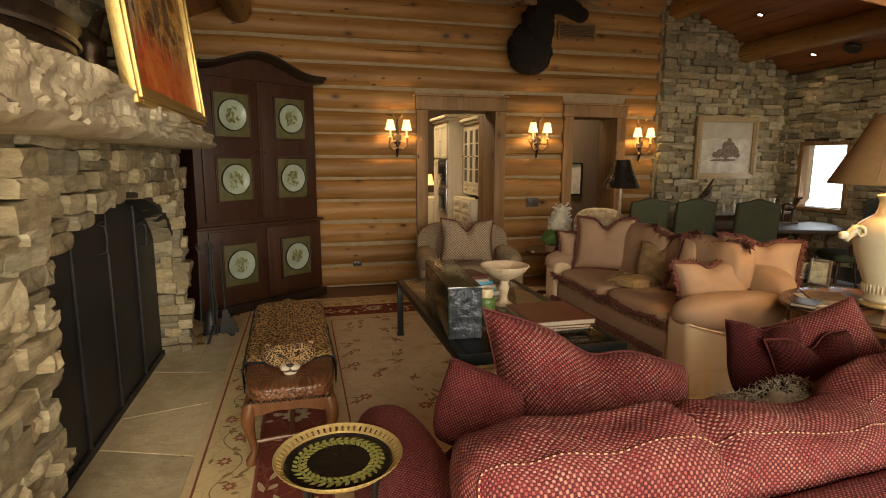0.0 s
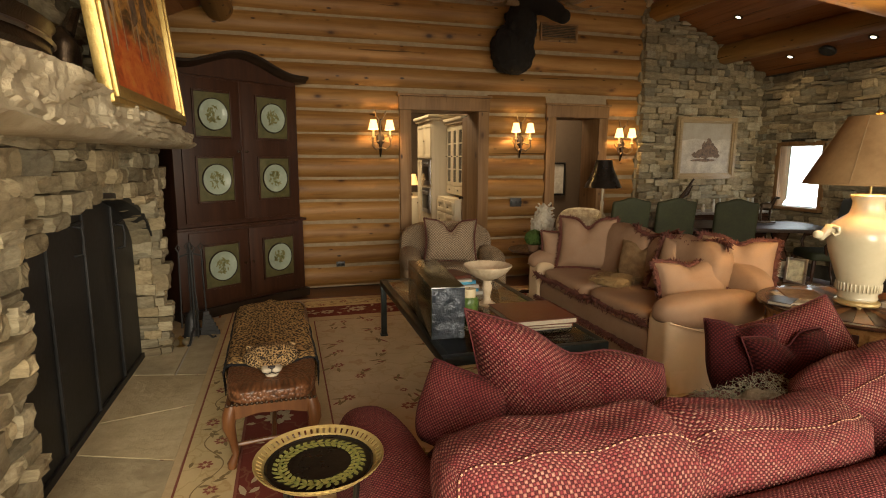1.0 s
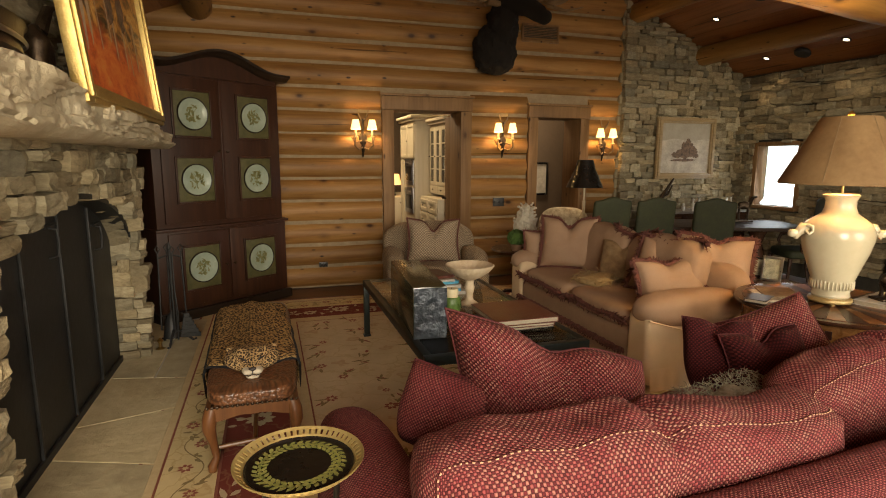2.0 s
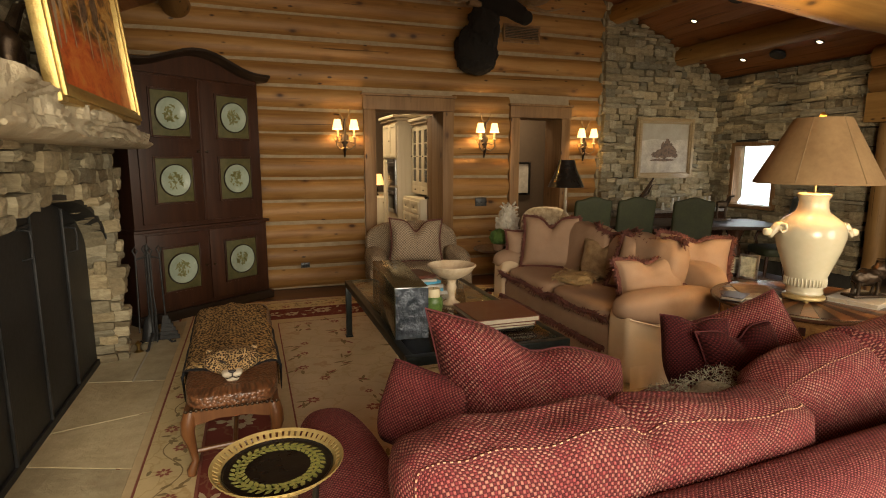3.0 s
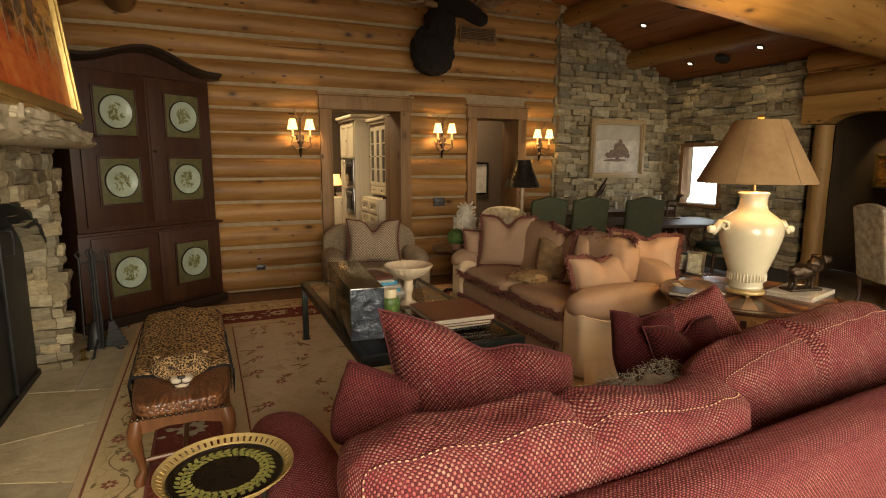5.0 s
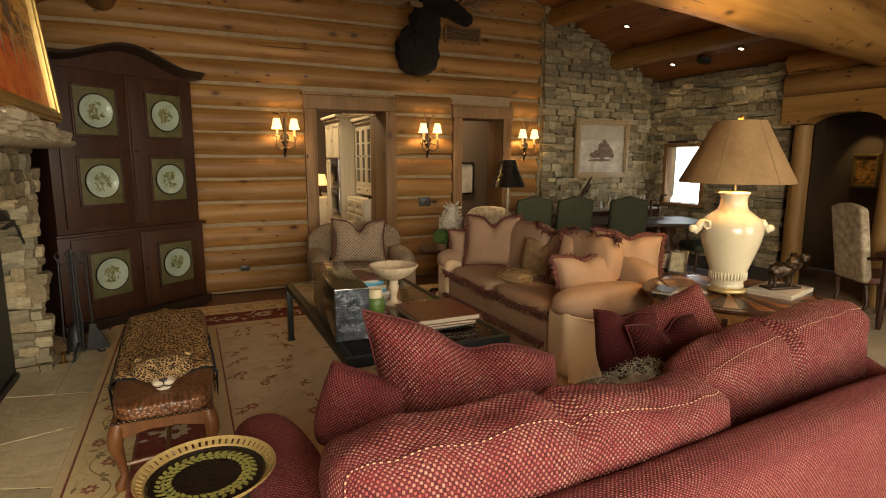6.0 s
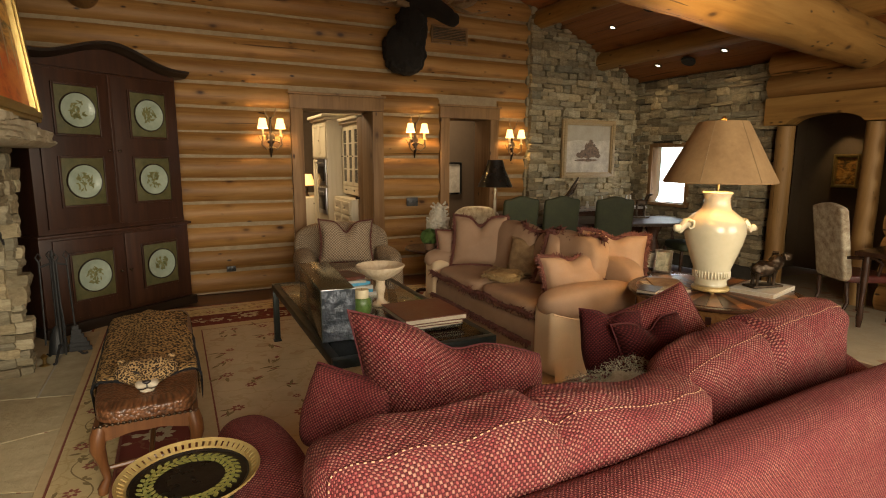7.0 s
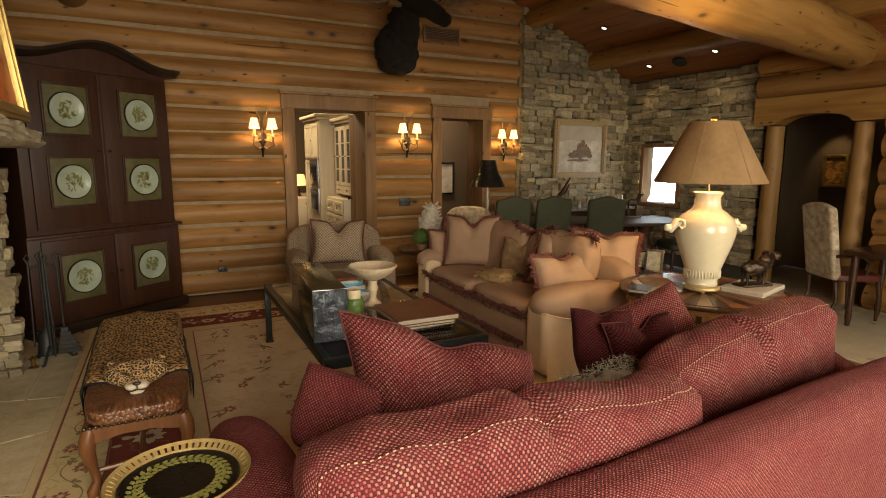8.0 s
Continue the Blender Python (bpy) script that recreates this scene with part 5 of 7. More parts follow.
grid(bm, hide_fn, 44, 60, 0.66, 1.55)
MUZZ = surf("pale muzzle fur", (0.40, 0.33, 0.23), (0.58, 0.51, 0.40), 30, 0.9)
NOSE = surf("dark nose and eyes", (0.010, 0.008, 0.008), (0.03, 0.022, 0.02), 20, 0.4)
hide = thing("hide_throw", hide_m, "spotted leopard-hide throw with mounted head draped over the bench", "hide throw")
skin = part("skin", bm, HIDE, hide)
sol = skin.modifiers.new("thick", "SOLIDIFY")
sol.thickness, sol.offset = 0.004, 1


def head_fn(p, q):
    """A flat broad skull: wide cheeks, a raised brow and a bridge that falls to the muzzle."""
    f = max(0.0, -p.y)
    r = Vector((q.x * (1 - 0.42 * f * f), q.y, q.z * (1 - 0.30 * f) - 0.020 * f * f))
    if p.z > 0:
        r.z += 0.012 * math.exp(-((abs(p.x) - 0.45) / 0.22) ** 2 - ((p.y + 0.05) / 0.25) ** 2)
        r.z += 0.010 * math.exp(-(p.x / 0.20) ** 2) * f
        r.z -= 0.014 * math.exp(-((abs(p.x) - 0.42) / 0.16) ** 2 - ((p.y + 0.48) / 0.16) ** 2)
    return r


bm = B()
soft(bm, (0.30, 0.34, 0.105), 2.3, 22, (0, 0.100, 0.040), head_fn)
head = part("head", bm, FACE, hide, "spotted leopard head, eyes closed")
bm = B()
for s in (-1, 1):
    soft(bm, (0.058, 0.075, 0.036), 2.3, 9, (s * 0.024, -0.058, 0.020))
soft(bm, (0.070, 0.075, 0.026), 2.4, 8, (0, -0.066, -0.004))
part("muzzle", bm, MUZZ, head, "white muzzle and chin")
bm = B()
soft(bm, (0.038, 0.020, 0.020), 2.2, 7, (0, -0.082, 0.036), lambda p, q: Vector((q.x * (1 + 0.35 * p.z), q.y, q.z)))
tube(bm, [(0, -0.094, 0.030), (0, -0.097, 0.014)], 0.003, 5)
for s in (-1, 1):
    tube(bm, [(0, -0.098, 0.013), (s * 0.020, -0.094, 0.004), (s * 0.042, -0.078, 0.006)], 0.003, 5)
part("nose", bm, NOSE, head, "dark nose and mouth line")
for s in (-1, 1):
    bm = B()
    tube(bm, [(s * 0.030, -0.016, 0.058), (s * 0.046, -0.004, 0.068), (s * 0.064, 0.012, 0.070)], [0.003, 0.006, 0.003], 6)
    part("eye", bm, NOSE, head, "dark closed eye")
    bm = B()
    soft(bm, (0.050, 0.026, 0.034), 2.2, 8, (s * 0.108, 0.160, 0.066), lambda p, q: q + Vector((s * 0.012 * p.z, 0.018 * p.z, 0)))
    part("ear", bm, FACE, head)
bm = B()


def felt_fn(a, b):
    x, y, z = hide_fn(0.5 + (a - 0.5) * 1.0, b)
    k = 1.045
    return (x * k + math.copysign(0.004, a - 0.5), y - (0.018 if b < 0.03 else 0), z * 1.12 - 0.010)


grid(bm, felt_fn, 30, 40, 0.7, 1.6)
part("lining", bm, surf("black felt lining", (0.010, 0.010, 0.012), (0.02, 0.02, 0.022), 20, 0.9), hide, "black felt lining")

# ---- tole tray table ----
tray = thing("tray_table", pose(0.078, 1.560, 0), "small round black tole tray table with gold rim and leaf wreath", "tray table")
TZ, TR = 0.688, 0.160
bm = B()
lathe(bm, [(0.0, TZ), (TR * 0.96, TZ), (TR, TZ + 0.006), (TR, TZ - 0.006), (0.0, TZ - 0.010)], 64)
part("tray_top", bm, BLACKL, tray, "black lacquered tray")
bm = B()
n = 56
for k in range(n):
    a = 2 * math.pi * k / n
    p0, p1 = Vector((math.cos(a), math.sin(a), 0)), Vector((math.cos(a + 2 * math.pi / n * 0.62), math.sin(a + 2 * math.pi / n * 0.62), 0))
    r0, r1, z0, z1 = TR + 0.006, TR + 0.024, TZ + 0.009, TZ + 0.021
    v = [bm.verts.new(q) for q in (p0 * r0 + Vector((0, 0, z0)), p1 * r0 + Vector((0, 0, z0)), p1 * r1 + Vector((0, 0, z1)), p0 * r1 + Vector((0, 0, z1)))]
    w = [bm.verts.new(q.co + Vector((0, 0, -0.003)) - 0.0035 * Vector((q.co.x, q.co.y, 0)).normalized() * -1) for q in v]
    bm.faces.new(v), bm.faces.new(w[::-1])
    for i in range(4):
        bm.faces.new((v[i], w[i], w[(i + 1) % 4], v[(i + 1) % 4]))
lathe(bm, [(TR - 0.001, TZ + 0.001), (TR + 0.007, TZ + 0.0095), (TR + 0.009, TZ + 0.0095), (TR + 0.003, TZ - 0.003), (TR - 0.001, TZ + 0.001)], 64, caps=False)
lathe(bm, [(TR + 0.022, TZ + 0.020), (TR + 0.030, TZ + 0.027), (TR + 0.032, TZ + 0.025), (TR + 0.024, TZ + 0.018), (TR + 0.022, TZ + 0.020)], 64, caps=False)
part("gallery_rim", bm, GOLDP, tray, "pierced gold gallery rim", False)
bm = B()
rr = random.Random(4)
for k in range(34):
    a = 2 * math.pi * k / 34
    for s in (-1, 0, 1):
        r, t = TR * (0.72 + 0.085 * s), a + math.pi / 2 + s * 0.75 + rr.uniform(-.2, .2)
        cx, cy = r * math.cos(a + 0.03 * s), r * math.sin(a + 0.03 * s)
        l, wd = 0.0155 * rr.uniform(.8, 1.15), 0.0068
        vs = [bm.verts.new((cx + p * math.cos(t) - q * math.sin(t), cy + p * math.sin(t) + q * math.cos(t), TZ + 0.0022 + 0.0015 * h)) for p, q, h in ((-l, 0, 0), (-l * .3, -wd, 0), (l * .4, -wd * .8, 0), (l, 0, 0), (l * .4, wd * .8, 0), (-l * .3, wd, 0))]
        bm.faces.new(vs)
part("wreath", bm, GREENL, tray, "painted gold-green leaf wreath", False)
for k in range(4):
    a = math.pi / 4 + k * math.pi / 2
    bm = B()
    tube(bm, [(0.14 * math.cos(a), 0.14 * math.sin(a), TZ - 0.008), (0.11 * math.cos(a), 0.11 * math.sin(a), 0.40), (0.10 * math.cos(a), 0.10 * math.sin(a), 0.2), (0.14 * math.cos(a), 0.14 * math.sin(a), 0.006)], [0.009, 0.011, 0.009, 0.011], 10)
    part("leg", bm, BLACKL, tray, "turned black and gilt leg")
bm = B()
lathe(bm, [(0.10, 0.27), (0.107, 0.275), (0.107, 0.285), (0.10, 0.29), (0.10, 0.27)], 24, caps=False)
part("stretcher_ring", bm, BLACKL, tray)

# ---- red sofa ----
sofa = thing("sofa", pose(0.20, 0.80, 0.006, 0, 0, 3.5), "large red woven sofa with loose back cushions and stitched welts", "sofa")
SL, SD = 3.02, 1.28


def roll(v, seed, amt, sc):
    return noise.noise(Vector((v.x * sc + seed, v.y * sc, v.z * sc))) * amt


bm = B()
soft(bm, (SL, 0.24, 0.70), 7, 30, (SL / 2, 0.13, 0.40), lambda p, q: q + Vector((0, -0.03 * p.z + roll(q, 1, 0.006, 4), 0.008 * math.sin(q.x * 3.1))), r=0.10)
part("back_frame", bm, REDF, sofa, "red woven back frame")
bm = B()
soft(bm, (SL - 0.5, 1.0, 0.24), 8, 14, (SL / 2, 0.70, 0.17))
part("seat_frame", bm, REDF, sofa)
for x, nm, al in ((0.15, "arm", 1.05), (SL - 0.15, "arm", 0.85)):
    bm = B()
    soft(bm, (0.30, al, 0.30), 2.5, 20, (x, 0.275 + al / 2, 0.515), lambda p, q: q + Vector((0, 0, roll(q, 4, 0.008, 5) - 0.035 * (p.y < -0.3) * (-p.y - 0.3))))
    soft(bm, (0.25, al - 0.05, 0.46), 7, 12, (x, 0.275 + al / 2, 0.25))
    part(nm, bm, REDF, sofa, "rolled red arm")
for k in range(2):
    bm = B()
    soft(bm, (1.19, 0.95, 0.20), 5, 20, (0.32 + 0.60 + k * 1.195, 0.74, 0.38), wobble(0.01, 4, k * 3))
    part("seat_cushion", bm, RED, sofa)


REDC = surf("dark red cord", (0.05, 0.006, 0.008), (0.10, 0.018, 0.018), 120, 0.85)


STITCH = surf("pale stitches", (0.34, 0.15, 0.09), (0.58, 0.36, 0.22), 90, 0.8)


def back_cushion(m, size, seed, rise, fold, deep):
    """A slumped boxed cushion with round ends and a stitched seam along its upper edges; rise: how its top climbs to one end, fold: where it creases."""
    bm = B()
    w, t, h = size
    r = 0.108

    def fn(p, q):
        u, up = p.x, max(0.0, p.z)
        top = rise * u + 0.020 * math.cos(u * 2.6 + seed) + 0.020 * noise.noise(Vector((u * 2.6, seed, 0)))
        x = q.x + (0.03 * u * up) - (0.06 * p.z * p.z * u ** 4 if u > 0 else 0)
        y = q.y * (1 - (0.25 if u > 0 else 0.08) * u ** 8) * (1.0 + 0.10 * p.z + 0.16 * (1 - u * u) * (1 - p.z * p.z))
        z = q.z + top * up
        crease = deep * math.exp(-((u - fold) / 0.045) ** 2)
        y += crease * 0.7 * max(0, p.z + 0.3) * (1 if p.y < 0 else -0.4)
        z -= crease * up
        v = Vector((x, y, z))
        return v + Vector((roll(q, seed, 0.010, 6), roll(q, seed + 7, 0.018, 5) + roll(q, seed + 11, 0.008, 12), (roll(q, seed + 3, 0.014, 7) + roll(q, seed + 13, 0.006, 15)) * (0.3 + up)))

    def skin_point(p):
        sp = Vector([p[i] * size[i] / 2 for i in range(3)])
        core = Vector([max(-size[i] / 2 + r, min(size[i] / 2 - r, sp[i])) for i in range(3)])
        d = (sp - core).normalized()
        return fn(Vector(p), core + d * r) + d * 0.001

    soft(bm, size, 4.5, 44, (0, 0, 0), fn, r=r)
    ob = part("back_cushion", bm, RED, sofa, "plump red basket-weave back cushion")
    ob.matrix_local = m
    path = [(-1, -1, -0.6 + 1.55 * k / 40) for k in range(40)] + [(-0.99 + 1.98 * k / 150, -1, 1) for k in range(151)] + [(1, -1, 0.95 - 1.4 * k / 40) for k in range(40)]
    pts = [skin_point(p) for p in path]
    pts = [(pts[max(0, i - 2)] + pts[max(0, i - 1)] + pts[i] + pts[min(len(pts) - 1, i + 1)] + pts[min(len(pts) - 1, i + 2)]) / 5 for i in range(len(pts))]
    cord = B()
    tube(cord, pts[::2], 0.0034, 6)
    part("welt", cord, REDC, ob)
    cord = B()
    for i in range(0, len(pts) - 1, 2):
        o = Vector((0, -0.003, 0.003))
        tube(cord, [pts[i] + o, pts[i].lerp(pts[i + 1], 0.8) + o], 0.0022, 5)
    part("stitching", cord, STITCH, ob, "pale stitched seam")
    return ob


back_cushion(pose(0.875, 0.345, 0.622, -5, 0, 0.5), (1.42, 0.27, 0.52), 1.3, -0.026, -0.03, 0.036)
back_cushion(pose(2.27, 0.525, 0.622, -6, -2.0, -0.5), (1.20, 0.27, 0.52), 6.1, 0.034, -0.12, 0.06)


def throw_pillow(name, m, w, h, t, material, label, chop=0.0, ears=0.10, seed=0.0, fr=None, group="", lean=0.0):
    blunt = 0.0 if fr else 0.12
    ob = thing(name, m, label, "cushion", group)
    bm = B()
    pillow(bm, w, h, t, 26, chop, ears, seed, blunt)

    def slump(bmx):
        for v in bmx.verts:
            v.co.x -= lean * (v.co.z - h / 2) * min(1, max(0, 0.5 - v.co.x / w))
    slump(bm)
    part("cover", bm, material, ob)
    bm = B()
    pts = piping(bm, w, h, 0.005, chop, ears, 18, blunt)
    slump(bm)
    if fr:
        for k in (1, 2):
            fringe(bm, pts + pts[:1], fr * (0.5 + 0.3 * k), random.Random(int(seed * 10) + k), 0.008)
        part("fringe", bm, FRINGE, ob, "brown-red bullion fringe", False)
    else:
        part("welt", bm, REDC if material in (RED, REDD) else material, ob)
    return ob


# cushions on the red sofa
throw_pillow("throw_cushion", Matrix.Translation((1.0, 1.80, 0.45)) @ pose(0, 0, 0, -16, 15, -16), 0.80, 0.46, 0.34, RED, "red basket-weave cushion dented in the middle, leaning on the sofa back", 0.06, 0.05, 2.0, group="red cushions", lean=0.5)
throw_pillow("throw_cushion", Matrix.Translation((0.575, 1.88, 0.47)) @ pose(0, 0, 0, -20, 12, -40), 0.36, 0.32, 0.24, REDF, "small red basket-weave cushion against the sofa arm", 0.0, 0.03, 5.0, group="red cushions")
throw_pillow("throw_cushion", Matrix.Translation((2.10, 2.02, 0.46)) @ pose(0, 0, 0, -14, -6, -50), 0.34, 0.37, 0.18, REDD, "dark red woven cushion turned towards the sofa arm", 0.03, 0.10, 6.5, group="red cushions")
throw_pillow("throw_cushion", Matrix.Translation((2.25, 1.82, 0.48)) @ pose(0, 0, 0, -18, -10, -16), 0.40, 0.35, 0.22, REDD, "dark red woven cushion with a sharp upper corner", 0.06, 0.12, 8.0, group="red cushions")
throw_pillow("throw_cushion", Matrix.Translation((2.46, 1.86, 0.50)) @ pose(0, 0, 0, -16, -30, -34), 0.46, 0.44, 0.22, RED, "red woven cushion standing on its corner", 0.0, 0.13, 9.0, group="red cushions")
bm = B()
rr = random.Random(17)
soft(bm, (0.62, 0.24, 0.36), 2.6, 14, (0, 0, -0.12), wobble(0.04, 9, 2))
for k in range(1100):
    p = Vector((rr.uniform(-0.33, 0.33), rr.uniform(-0.12, 0.12), 0.045))
    d = Vector((rr.uniform(-1, 1), rr.uniform(-1, 1), rr.uniform(-0.1, 0.9))).normalized()
    tube(bm, [p, p + d * 0.016 + Vector((0, 0, 0.003)), p + d * 0.034 - Vector((0, 0, 0.006))], [0.0013, 0.0011, 0.0006], 3)
solid("fringed_throw", bm, THROW, pose(1.66, 1.56, 0.65, 0, 0, 12), "crumpled silvery-tan fringed throw on the red sofa seat", "throw", smooth=False)

# ---- tan sofa ----
tan = thing("sofa", pose(2.44, 2.98, 0.006), "tan velvet rolled-arm sofa with red-brown bullion fringe", "sofa")
TL, TD = 2.30, 1.02
bm = B()
soft(bm, (TD - 0.06, TL - 0.3, 0.36), 10, 12, (TD / 2, TL / 2, 0.20))
part("seat_frame", bm, TAN, tan)
for y, lab in ((0.0, "near"), (TL, "far")):
    bm = B()
    s = 1 if y == 0 else -1
    soft(bm, (0.86, 0.24, 0.56), 9, 16, (TD / 2 - 0.06, y + s * 0.15, 0.28))
    part("arm_panel", bm, TANS, tan, "pale tan slipcovered side")
    bm = B()
    soft(bm, (0.92, 0.30, 0.25), 2.7, 20, (TD / 2 - 0.06, y + s * 0.13, 0.545), wobble(0.006, 5, 3))
    part("arm", bm, TAN, tan, "rolled velvet arm")
    bm = B()
    tube(bm, [(0.02, y + s * 0.015, 0.50), (0.3, y - s * 0.002, 0.418), (0.6, y - s * 0.002, 0.418), (TD - 0.06, y + s * 0.005, 0.43)], 0.006, 6)
    part("welt", bm, TANS, tan)
    bm = B()
    grid(bm, lambda a, b: (0.03 + 0.9 * a, y - s * (0.006 + 0.012 * (1 - b)) + 0.004 * math.sin(a * 60) * (1 - b), 0.004 + 0.16 * b), 60, 4, 0.9, 0.16)
    part("skirt", bm, TANS, tan, "pale tan skirt panel")
for k in range(2):
    bm = B()
    soft(bm, (0.80, 0.85, 0.17), 5, 18, (0.41, 0.29 + 0.425 + k * 0.86, 0.43), wobble(0.008, 4, k * 4))
    part("seat_cushion", bm, TAN, tan)
bm = B()
soft(bm, (0.24, TL - 0.2, 0.62), 5, 18, (TD - 0.13, TL / 2, 0.50), lambda p, q: q + Vector((0.06 * p.z, 0, 0)))
part("back_frame", bm, TAN, tan)
for k in range(2):
    bm = B()
    soft(bm, (0.26, 0.86, 0.50), 3.6, 18, (TD - 0.33, 0.29 + 0.425 + k * 0.86, 0.72), lambda p, q: q + Vector((0.05 * p.z, 0, 0.02 * noise.noise(Vector((p.y * 2, k, 0))))))
    part("back_cushion", bm, TAN, tan)
rr = random.Random(31)
for nm, pts, l in (("fringe", [(0.0, 0.27 + (TL - 0.54) * k / 20, 0.43 + 0.01 * math.sin(k)) for k in range(21)], 0.045), ("fringe", [(0.01, 0.27 + (TL - 0.54) * k / 20, 0.22) for k in range(21)], 0.04), ("fringe", [(0.05 + 0.02 * k, 0.262, 0.47 - 0.01 * k) for k in range(12)], 0.03), ("fringe", [(TD - 0.30 + 0.05 * math.sin(k * .8), 0.30 + (TL - 0.62) * k / 24, 0.955 + 0.022 * math.sin(k * 0.9)) for k in range(25)], 0.045)):
    bm = B()
    fringe(bm, pts, l, rr, 0.006, out=(-0.6, 0, -0.5) if l < 0.045 else None)
    part(nm, bm, FRINGE, tan, "brown-red bullion fringe", False)

P = "cushions on the tan sofa"
throw_pillow("throw_cushion", Matrix.Translation((2.86, 4.78, 0.515)) @ pose(0, 0, 0, -16, 0, -38), 0.56, 0.52, 0.18, TAN, "tan velvet cushion with a dented top and red-brown trim", 0.10, 0.08, 1.0, fr=0.030, group=P)
throw_pillow("throw_cushion", Matrix.Translation((2.74, 5.06, 0.50)) @ pose(0, 0, 0, -10, 0, -20), 0.40, 0.36, 0.15, TAN, "small tan cushion beside the sofa arm", 0.0, 0.08, 2.0, fr=0.020, group=P)
throw_pillow("throw_cushion", Matrix.Translation((2.98, 4.12, 0.515)) @ pose(0, 0, 0, -22, 0, -62), 0.44, 0.38, 0.15, TAPES, "worn tapestry cushion in the middle of the sofa", 0.05, 0.10, 3.0, group=P)
throw_pillow("throw_cushion", Matrix.Translation((3.00, 3.66, 0.50)) @ pose(0, 0, 0, -18, 8, -66), 0.46, 0.46, 0.18, TAN, "tan velvet cushion with thick red-brown fringe", 0.07, 0.09, 4.0, fr=0.042, group=P)
throw_pillow("throw_cushion", Matrix.Translation((2.92, 3.30, 0.53)) @ pose(0, 0, 0, -26, -3, -14), 0.52, 0.34, 0.17, TAN, "low tan cushion with fringe lying against the arm", 0.04, 0.09, 5.0, fr=0.036, group=P)
throw_pillow("throw_cushion", Matrix.Translation((3.38, 3.42, 0.56)) @ pose(0, 0, 0, -14, 4, -34), 0.56, 0.44, 0.20, TAN, "plump tan cushion with dark red fringe by the sofa back", 0.05, 0.08, 6.0, fr=0.036, group=P)
bm = B()
soft(bm, (0.42, 0.30, 0.10), 2.6, 12, (0, 0, 0), wobble(0.03, 7, 4))
for k in range(260):
    p = Vector((rr.uniform(-0.24, 0.24), rr.uniform(-0.17, 0.17), 0.02))
    d = Vector((rr.uniform(-1, 1), rr.uniform(-1, 1), rr.uniform(-0.5, 0.4))).normalized()
    tube(bm, [p, p + d * 0.04, p + d * 0.075 + Vector((0, 0, -0.02))], [0.004, 0.003, 0.001], 3)
solid("fringed_throw", bm, surf("golden fringe throw", (0.24, 0.15, 0.06), (0.36, 0.25, 0.12), 40, 0.9), pose(2.80, 4.16, 0.545, 0, 0, 40), "small golden-brown fringed throw on the tan seat", "throw", smooth=False)

# ---- coffee table ----
ct = thing("coffee_table", pose(0.80, 2.74, 0.006), "dark iron coffee table with a thick glass top", "coffee table")
CW, CL, CH = 1.03, 2.06, 0.515
for s in ((0, CW, 0, 0.05), (0, CW, CL - 0.05, CL), (0, 0.05, 0.05, CL - 0.05), (CW - 0.05, CW, 0.05, CL - 0.05)):
    bm = B()
    span(bm, s[0], s[1], s[2], s[3], CH - 0.055, CH, 0.004)
    part("rail", bm, IRON_G, ct)
for x in (0.025, CW - 0.025):
    for y in (0.025, CL - 0.025):
        bm = B()
        span(bm, x - 0.024, x + 0.024, y - 0.024, y + 0.024, 0.014, CH - 0.056, 0.003)
        span(bm, x - 0.032, x + 0.032, y - 0.032, y + 0.032, 0, 0.0135, 0.003)
        part("leg", bm, IRON_G, ct)
bm = B()
span(bm, 0.052, CW - 0.052, 0.052, CL - 0.052, CH - 0.012, CH + 0.001, 0.002)
part("glass_top", bm, GLASS, ct, "clear greenish glass top").visible_shadow = False
TOPZ = CH + 0.0075

bm = B()
box(bm, (0, 0, 0.16), (0.21, 0.92, 0.32), 0.010)
blk = thing("stone_box", pose(0.95, 3.50, TOPZ, 0, 0, -4), "tall polished dark stone casket on the coffee table", "stone box")
part("body", bm, OBSID, blk)
bm = B()
grid(bm, lambda a, b: (-0.10 + 0.2 * a, -0.463 - 0.012 * noise.noise(Vector((a * 6, b * 8, 1))) - 0.006, 0.004 + 0.31 * b), 14, 20, 0.2, 0.3)
part("end_face", bm, PYR, blk, "silvery rough broken stone end")


def book(name, m, w, d, h, cover, label, pages=True):
    ob = thing(name, m, label, "book", "books and magazines")
    bm = B()
    span(bm, -w / 2, w / 2, -d / 2, d / 2, h - 0.004, h, 0.001)
    span(bm, -w / 2, w / 2, -d / 2, d / 2, 0, 0.004, 0.001)
    span(bm, w / 2 - 0.004, w / 2, -d / 2, d / 2, 0.0041, h - 0.0041)
    part("cover", bm, cover, ob, smooth=False)
    bm = B()
    span(bm, -w / 2 + 0.006, w / 2 - 0.005, -d / 2 + 0.006, d / 2 - 0.006, 0.0045, h - 0.0045)
    part("page_block", bm, PAGES, ob, "cream page block", False)
    return ob


z = TOPZ
for w, d, h, mt, r, lab in ((0.36, 0.28, 0.028, BOOKW, 6, "white coffee-table book in a stack"), (0.33, 0.27, 0.022, BOOKB, -5, "bright blue coffee-table book in a stack"), (0.34, 0.26, 0.03, BOOKW, 3, "pale coffee-table book in a stack"), (0.30, 0.25, 0.026, BOOKB, 9, "sky-blue coffee-table book in a stack"), (0.32, 0.25, 0.02, BOOKW, -3, "white thin book in a stack"), (0.28, 0.22, 0.026, BOOKR, 12, "maroon book on top of the stack")):
    book("book", pose(1.36 - (z - TOPZ) * 0.6, 4.20, z, 0, 0, r - 90), w, d, h, mt, lab)
    z += h + 0.0005
z = TOPZ
